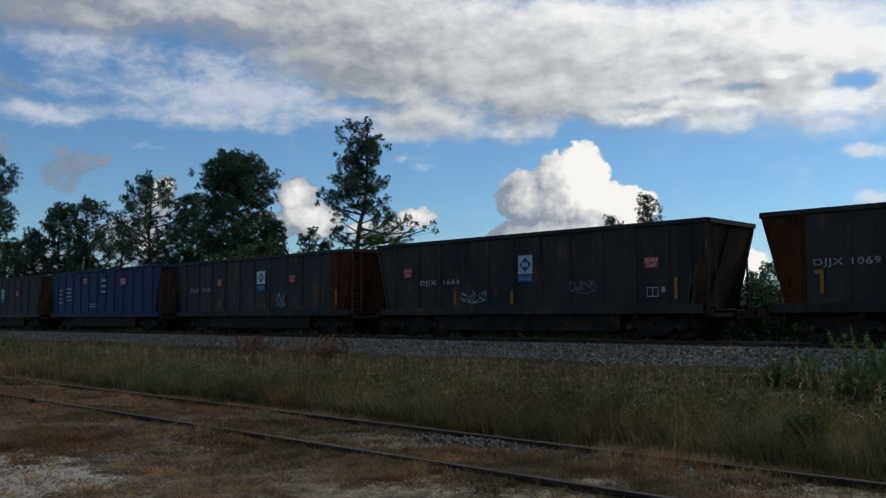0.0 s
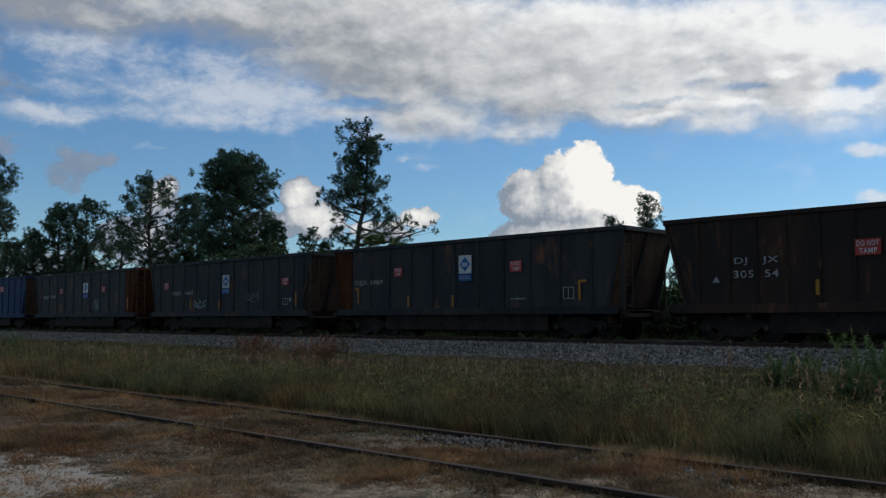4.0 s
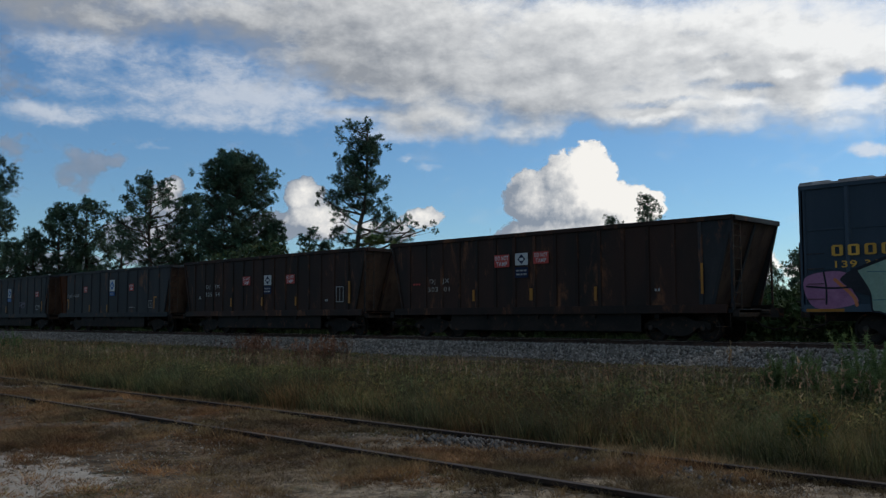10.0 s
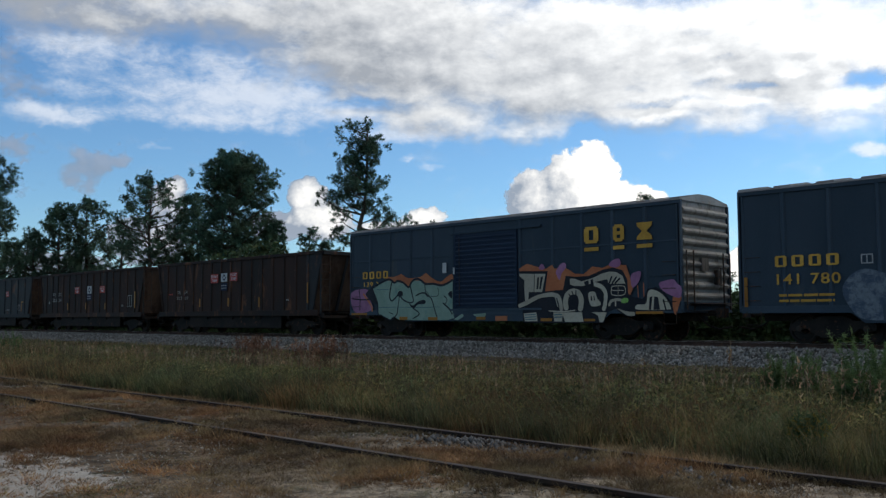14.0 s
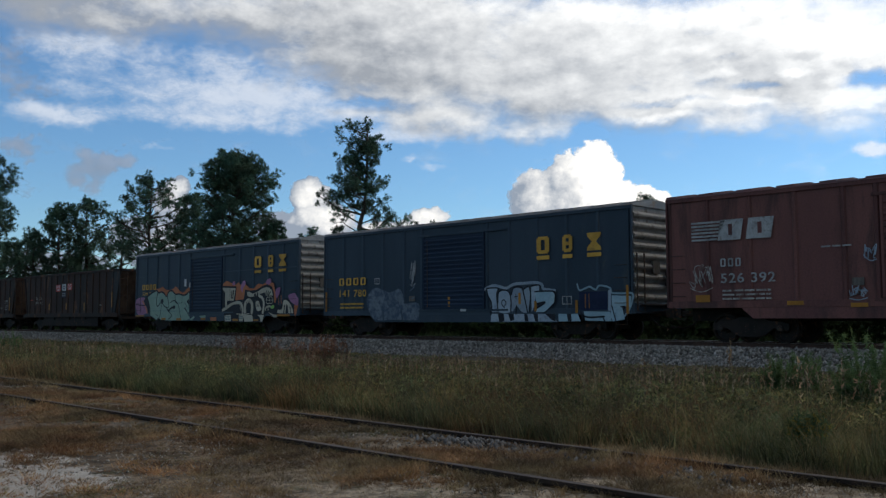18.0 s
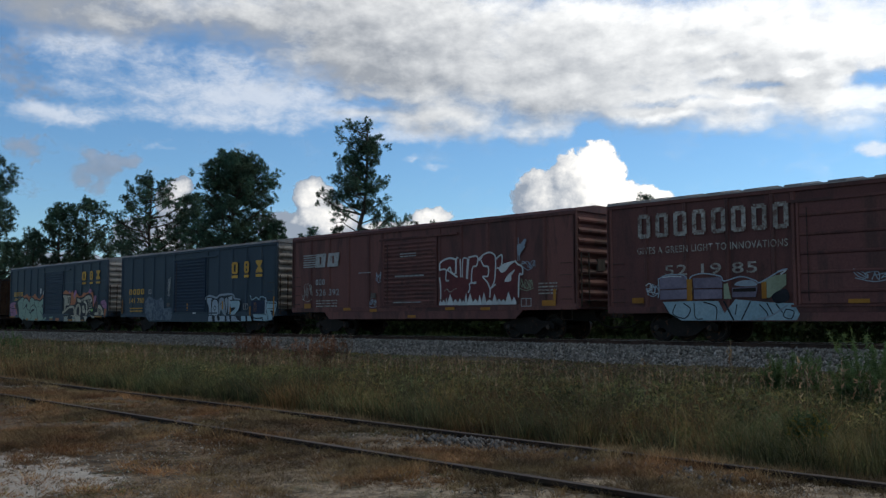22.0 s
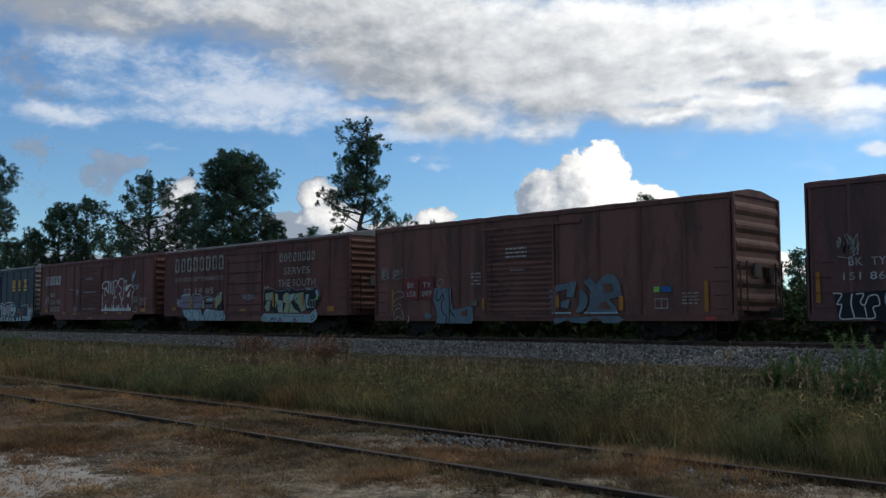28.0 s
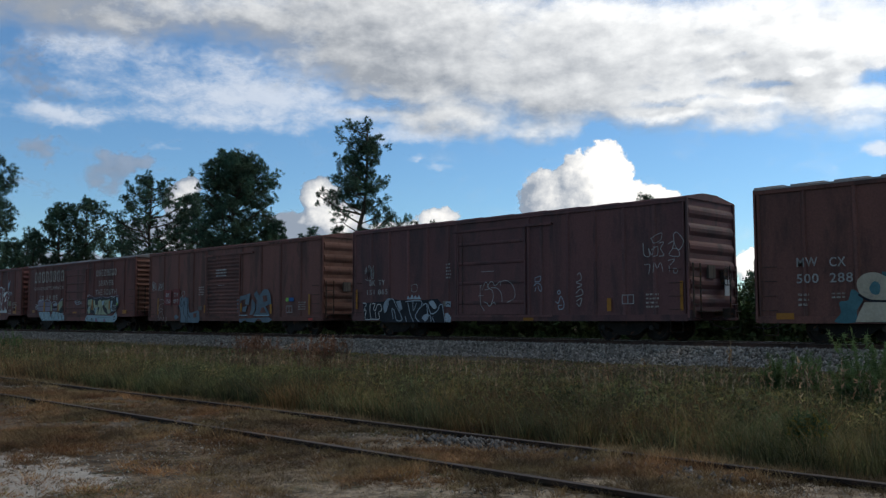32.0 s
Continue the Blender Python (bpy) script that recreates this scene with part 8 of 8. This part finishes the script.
stroke(car, "ink", 1, 0.04, [(3.25, 1.44), (3.47, 1), (3.46, 0.58)])
paint(car, "slate", 0, [(2.83, 0.87), (3.01, 0.95), (3.25, 0.84), (3.12, 0.73), (2.91, 0.71)])
paint(car, "fade", 2, [(3.84, 1.82), (3.96, 1.87), (4.06, 1.74), (3.99, 1.53), (3.88, 1.64)])
stroke(car, "worn_letter", 0, 0.03, [(1.1, 1.7), (1.36, 1.78), (1.62, 1.74), (1.68, 1.58), (1.42, 1.53), (1.16, 1.42), (1.09, 1.19), (1.35, 1.3), (1.6, 1.19)])
stroke(car, "worn_letter", 0, 0.035, [(1.08, 0.68), (1.16, 1.02), (1.41, 1.13), (1.57, 1.02), (1.66, 0.68), (1.34, 0.79), (1.16, 0.65)])
stroke(car, "worn_letter", 0, 0.04, [(1.94, 0.82), (1.94, 0.6), (1.86, 0.57)])
stroke(car, "letter", 1, 0.025, [(3.59, 2.16), (3.83, 2.17), (3.82, 1.95), (3.58, 1.94), (3.59, 2.16)])
scrawl(car, 0.3, 0.8, 2.3, 2.8, "letter", 33, 5)
scrawl(car, 1.0, 1.6, 2.3, 2.7, "letter", 34, 4)
tape(car, [(0.99, 1.1, 0.97, 1.85), (5.83, 5.94, 1.03, 1.43), (14.59, 14.72, 0.9, 1.8), (9.16, 9.29, 1.07, 1.47), (11.65, 11.8, 0.96, 1.4)])
data_box(car, 12.92, 13.38, 1.0, 1.31)
block("sticker", car, "green", 12.9, 13.1, -0.016, -0.011, 1.5, 1.67)
block("sticker", car, "logo_blue", 13.15, 13.5, -0.016, -0.011, 1.5, 1.67)
bars(car, 13.85, 14.4, 1.1, 1.5, 4, "worn_letter", 35)
bars(car, 5.3, 5.75, 1.9, 2.4, 4, "worn_letter", 36)
block("sill_patch", car, "sign_red", 14.6, 14.9, -0.016, -0.011, 0.65, 0.75)

car = boxcar("dull plum boxcar with black and white graffiti", 123.5, 15.45, "box_plum", "box_plum", "box_plum", 0.62, (6.02, 9.29), 1.1, 10, 6, 2.35, eave=4.32, hatch=0.1, door_ribs=4, roof_paint="box_plum", bulge=0.7)
lettering("BK  TY", 1.05, 1.99, 2.06, 2.27, "letter", car)
lettering("151 865", 0.9, 2.15, 1.69, 1.89, "letter", car)
paint(car, "ink", 0, [(0.64, 1.35), (1.89, 1.4), (2.26, 1.51), (2.92, 1.44), (4.04, 1.42), (4.98, 1.46), (5.28, 1.23), (5.38, 0.57), (1.88, 0.57), (1.65, 0.67), (0.75, 0.67)], 0)
paint(car, "silver", 1, [(1.91, 1.26), (2.11, 1.49), (2.32, 1.52), (2.17, 1.34), (2.12, 1.04), (1.96, 0.97)])
paint(car, "silver", 1, [(2.66, 1.39), (2.92, 1.43), (3.03, 1.08), (2.86, 1.02)], 0)
paint(car, "silver", 1, [(4.13, 0.76), (4.37, 0.9), (4.52, 0.85), (4.43, 0.68), (4.3, 0.62)])
paint(car, "silver", 1, [(4.53, 1.34), (4.75, 1.39), (4.94, 1.16), (4.81, 1.07), (4.64, 1.19)])
stroke(car, "white", 1, 0.035, [(0.64, 1.35), (0.85, 1.32), (0.72, 1.07), (0.84, 1.04), (0.79, 0.7), (1.22, 0.7), (1.65, 0.71), (1.62, 0.97), (1.78, 1.04), (1.73, 1.28), (1.52, 1.25), (1.42, 1.04), (1.31, 1.11), (1.4, 1.32), (1.22, 1.32)])
stroke(car, "white", 1, 0.035, [(1.11, 1.32), (1.08, 1.05), (1.15, 0.73)])
stroke(car, "white", 1, 0.03, [(1.42, 0.98), (1.46, 0.73)])
stroke(car, "silver", 2, 0.04, [(1.96, 0.97), (2.18, 1.21), (2.23, 1.45), (2.49, 1.48), (2.64, 1.26), (2.91, 0.9), (3, 0.66), (2.69, 0.66), (2.57, 1.02), (2.42, 1.09), (2.49, 0.72)])
stroke(car, "silver", 2, 0.04, [(3.21, 1.38), (4.04, 1.4), (4.12, 1.22), (3.91, 1.02), (3.77, 0.78), (3.97, 0.61)])
stroke(car, "silver", 2, 0.035, [(3.35, 1.32), (3.48, 0.9), (3.65, 0.61)])
stroke(car, "silver", 2, 0.035, [(3.63, 1.37), (3.66, 1.02), (3.84, 1.31)])
stroke(car, "silver", 2, 0.035, [(4.19, 1.22), (4.39, 1.28), (4.44, 0.91)])
stroke(car, "silver", 2, 0.04, [(4.3, 0.62), (4.57, 0.84), (4.64, 0.59)])
stroke(car, "silver", 2, 0.04, [(4.46, 1.25), (4.64, 0.9), (4.97, 1.01), (5.11, 1.23), (5.24, 1.21), (5.3, 0.95), (5.38, 0.59)])
stroke(car, "silver", 2, 0.03, [(3.2, 0.79), (3.27, 0.6)])
stroke(car, "silver", 2, 0.03, [(4.7, 0.79), (4.8, 0.59)])
paint(car, "silver", 1, [(3.28, 1.47), (3.35, 1.62), (3.46, 1.5), (3.6, 1.65), (3.67, 1.51), (3.77, 1.61), (3.87, 1.51), (3.98, 1.62), (4.08, 1.46)], 0)
paint(car, "silver", 1, [(5.38, 0.9), (5.54, 0.93), (5.7, 0.74), (5.66, 0.57), (5.41, 0.59)], 0)
paint(car, "silver", 1, [(5.41, 1.35), (5.69, 1.35), (5.68, 1.14), (5.43, 1.16)], 0)
stroke(car, "ink", 2, 0.025, [(5.45, 1.24), (5.55, 1.28), (5.64, 1.23)])
stroke(car, "letter", 1, 0.02, [(3.58, 2.02), (3.85, 2.02), (3.84, 1.78), (3.58, 1.77), (3.58, 2.02)])
stroke(car, "letter", 26, 0.03, [(7.22, 1.19), (7.2, 1.54), (7.21, 1.86), (7.27, 1.91)])
stroke(car, "letter", 26, 0.03, [(7.31, 1.74), (7.43, 1.99), (7.54, 1.96), (7.61, 1.77), (7.43, 1.74)])
stroke(car, "letter", 26, 0.03, [(7.54, 1.83), (7.69, 2.01), (7.83, 1.98), (7.91, 1.87), (8.16, 2.02), (8.16, 1.89)])
stroke(car, "letter", 26, 0.03, [(7.6, 1.8), (7.79, 1.69), (7.82, 1.42), (7.66, 1.15), (7.52, 1.27), (7.38, 1.3)])
stroke(car, "letter", 26, 0.03, [(7.66, 1.15), (7.86, 1.29), (7.92, 1.21)])
stroke(car, "letter", 26, 0.03, [(7.71, 1.8), (7.99, 1.79), (8.2, 1.6), (8.24, 1.3)])
stroke(car, "letter", 26, 0.03, [(8.16, 1.99), (8.43, 2.04), (8.7, 1.9), (8.83, 1.66), (8.79, 1.4), (8.47, 1.28)])
stroke(car, "letter", 26, 0.03, [(7.26, 1.16), (7.39, 1)])
stroke(car, "letter", 26, 0.03, [(7.13, 1.53), (7.35, 1.54)])
stroke(car, "letter", 26, 0.025, [(7.27, 2.39), (7.86, 2.39)])
stroke(car, "silver", 1, 0.028, [(9.7, 2.09), (9.71, 1.84)])
stroke(car, "silver", 1, 0.028, [(9.7, 2.08), (9.94, 2.14), (9.91, 1.97), (9.73, 1.96)])
stroke(car, "silver", 1, 0.028, [(9.65, 1.82), (9.81, 1.91), (9.97, 1.81), (9.97, 1.63), (9.89, 1.68), (9.83, 1.81)])
stroke(car, "silver", 1, 0.028, [(9.74, 1.76), (9.7, 1.64)])
stroke(car, "silver", 1, 0.03, [(10.65, 1.59), (10.72, 1.64), (10.78, 1.57), (10.71, 1.51), (10.65, 1.58)])
stroke(car, "silver", 1, 0.03, [(10.57, 1.27), (10.69, 1.22), (10.79, 1.44), (10.9, 1.27), (10.91, 1.08), (10.75, 1), (10.68, 1.12), (10.82, 1.15)])
stroke(car, "letter", 1, 0.026, [(14.26, 3.14), (14.49, 3.26), (14.65, 3.28), (14.6, 3.08), (14.37, 3), (14.3, 3.12)])
stroke(car, "letter", 1, 0.026, [(13.99, 3.02), (14.02, 2.65), (14.21, 2.61), (14.18, 2.84), (14.29, 2.64), (14.37, 2.9)])
stroke(car, "letter", 1, 0.026, [(14.29, 2.8), (14.49, 2.89), (14.48, 2.63), (14.33, 2.6)])
stroke(car, "letter", 1, 0.026, [(14.56, 2.99), (14.71, 3.01), (14.6, 2.82), (14.71, 2.62), (14.56, 2.59)])
stroke(car, "letter", 1, 0.026, [(14.86, 2.94), (15.05, 3.02), (15, 2.8), (14.89, 2.61), (15.22, 2.56), (15.19, 2.76), (15.04, 2.8)])
stroke(car, "letter", 1, 0.026, [(15.05, 3.22), (15.16, 3.28), (15.38, 3), (15.22, 2.75), (15.08, 2.92), (15.05, 3.22)])
stroke(car, "letter", 1, 0.026, [(14.02, 2.35), (14.21, 2.34), (14.17, 2.08)])
stroke(car, "letter", 1, 0.026, [(14.32, 2.1), (14.36, 2.4)])
stroke(car, "letter", 1, 0.026, [(14.4, 2.37), (14.47, 2.23), (14.59, 2.39), (14.66, 2.13)])
stroke(car, "letter", 1, 0.026, [(14.85, 2.45), (15.07, 2.47), (14.92, 2.31)])
stroke(car, "letter", 1, 0.026, [(14.88, 2.28), (14.89, 2.12)])
stroke(car, "letter", 1, 0.026, [(15.03, 2.21), (15.16, 2.17), (15.13, 2.06), (15.03, 2.08), (15.03, 2.21)])
stroke(car, "letter", 1, 0.028, [(11.47, 2.13), (11.59, 2.19), (11.63, 1.98), (11.43, 1.89), (11.65, 1.8), (11.46, 1.71)])
stroke(car, "letter", 1, 0.028, [(11.42, 1.54), (11.61, 1.67), (11.69, 1.5), (11.42, 1.42)])
stroke(car, "letter", 1, 0.028, [(11.44, 1.28), (11.64, 1.36), (11.56, 1.11), (11.44, 1.2)])
scrawl(car, 0.8, 1.3, 2.3, 2.9, "letter", 43, 5)
tape(car, [(15.23, 15.33, 0.94, 1.82), (0.19, 0.3, 1.11, 1.92), (12.63, 12.78, 0.94, 1.35), (9.18, 9.62, 0.64, 0.74)])
data_box(car, 13.18, 13.62, 1.15, 1.45)
bars(car, 5.44, 5.69, 2.18, 2.8, 5, "letter", 44)
bars(car, 14.05, 14.5, 1.0, 1.5, 4, "worn_letter", 45)
block("end_plate", car, "white", 15.6, 15.62, 2.0, 2.3, 1.4, 1.9)

car = boxcar("brown boxcar with teal and cream graffiti", 141.13, 15.5, "box_brown", "box_brown", "box_brown", 0.56, (6.1, 9.2), 1.35, 13, 8, 2.35, eave=4.28)
lettering("MW", 1.14, 1.71, 2.08, 2.33, "letter", car)
lettering("CX", 2.02, 2.44, 2.06, 2.31, "letter", car)
lettering("500  288", 1.13, 2.61, 1.64, 1.89, "letter", car)
bars(car, 1.15, 1.45, 1.0, 1.4, 3, "worn_letter", 46)
bars(car, 2.05, 2.4, 1.2, 1.4, 2, "worn_letter", 47)
paint(car, "teal", 0, [(2.11, 0.6), (2.27, 0.84), (2.24, 1.12), (2.47, 1.17), (2.56, 1.44), (2.74, 1.35), (2.84, 1.17), (2.68, 0.89), (2.65, 0.6)])
paint(car, "cream", 1, [(2.7, 1.62), (2.85, 1.81), (3.12, 1.87), (3.33, 1.8), (3.49, 1.65), (3.51, 1.16), (3.2, 1.15), (2.88, 1.19), (2.75, 1.36)])
paint(car, "teal", 2, [(3.01, 1.49), (3.14, 1.64), (3.27, 1.55), (3.24, 1.32), (3.07, 1.32)])
paint(car, "cream", 1, [(2.88, 1.11), (3.81, 1.09), (3.85, 0.61), (2.63, 0.6), (2.74, 0.86)], 0)
stroke(car, "ink", 2, 0.06, [(2.75, 1.3), (2.99, 1.16), (3.3, 1.13), (3.82, 1.12)])
paint(car, "teal", 0, [(3.33, 1.88), (4.04, 1.8), (4.32, 1.26), (4.25, 0.61), (3.28, 0.6)], 0)
paint(car, "cream", 1, [(3.61, 1.7), (3.89, 1.75), (4.08, 1.53), (4.04, 1.18), (3.61, 1.17)])
tape(car, [(0.54, 1.03, 0.67, 0.84)])


# ---------------------------------------------------------------- what moves
def motions():
    for car, x in CARS:
        walk(car, [(0.0, pose(x, SIDE, 0)), (16.0, pose(x - SPEED * 16, SIDE, 0)), (32.0, pose(x - SPEED * 32, SIDE, 0))])
    times = [i / 10 for i in range(321)]
    for ws in WHEELSETS:
        px = ws.location.x
        walk(ws, [(t, pose(px, 0, WHEEL_R, 0, -math.degrees(SPEED * t / WHEEL_R), 0)) for t in times])
    # clouds drift with the wind
    for ob, a in ((deck, 0.75), (cirrus, 0.5), (cumulus, 0.72), (scud, 1.2)):
        walk(ob, [(0.0, pose(*EYE, 0, 0, a)), (32.0, pose(*EYE, 0, 0, -a))])


motions()
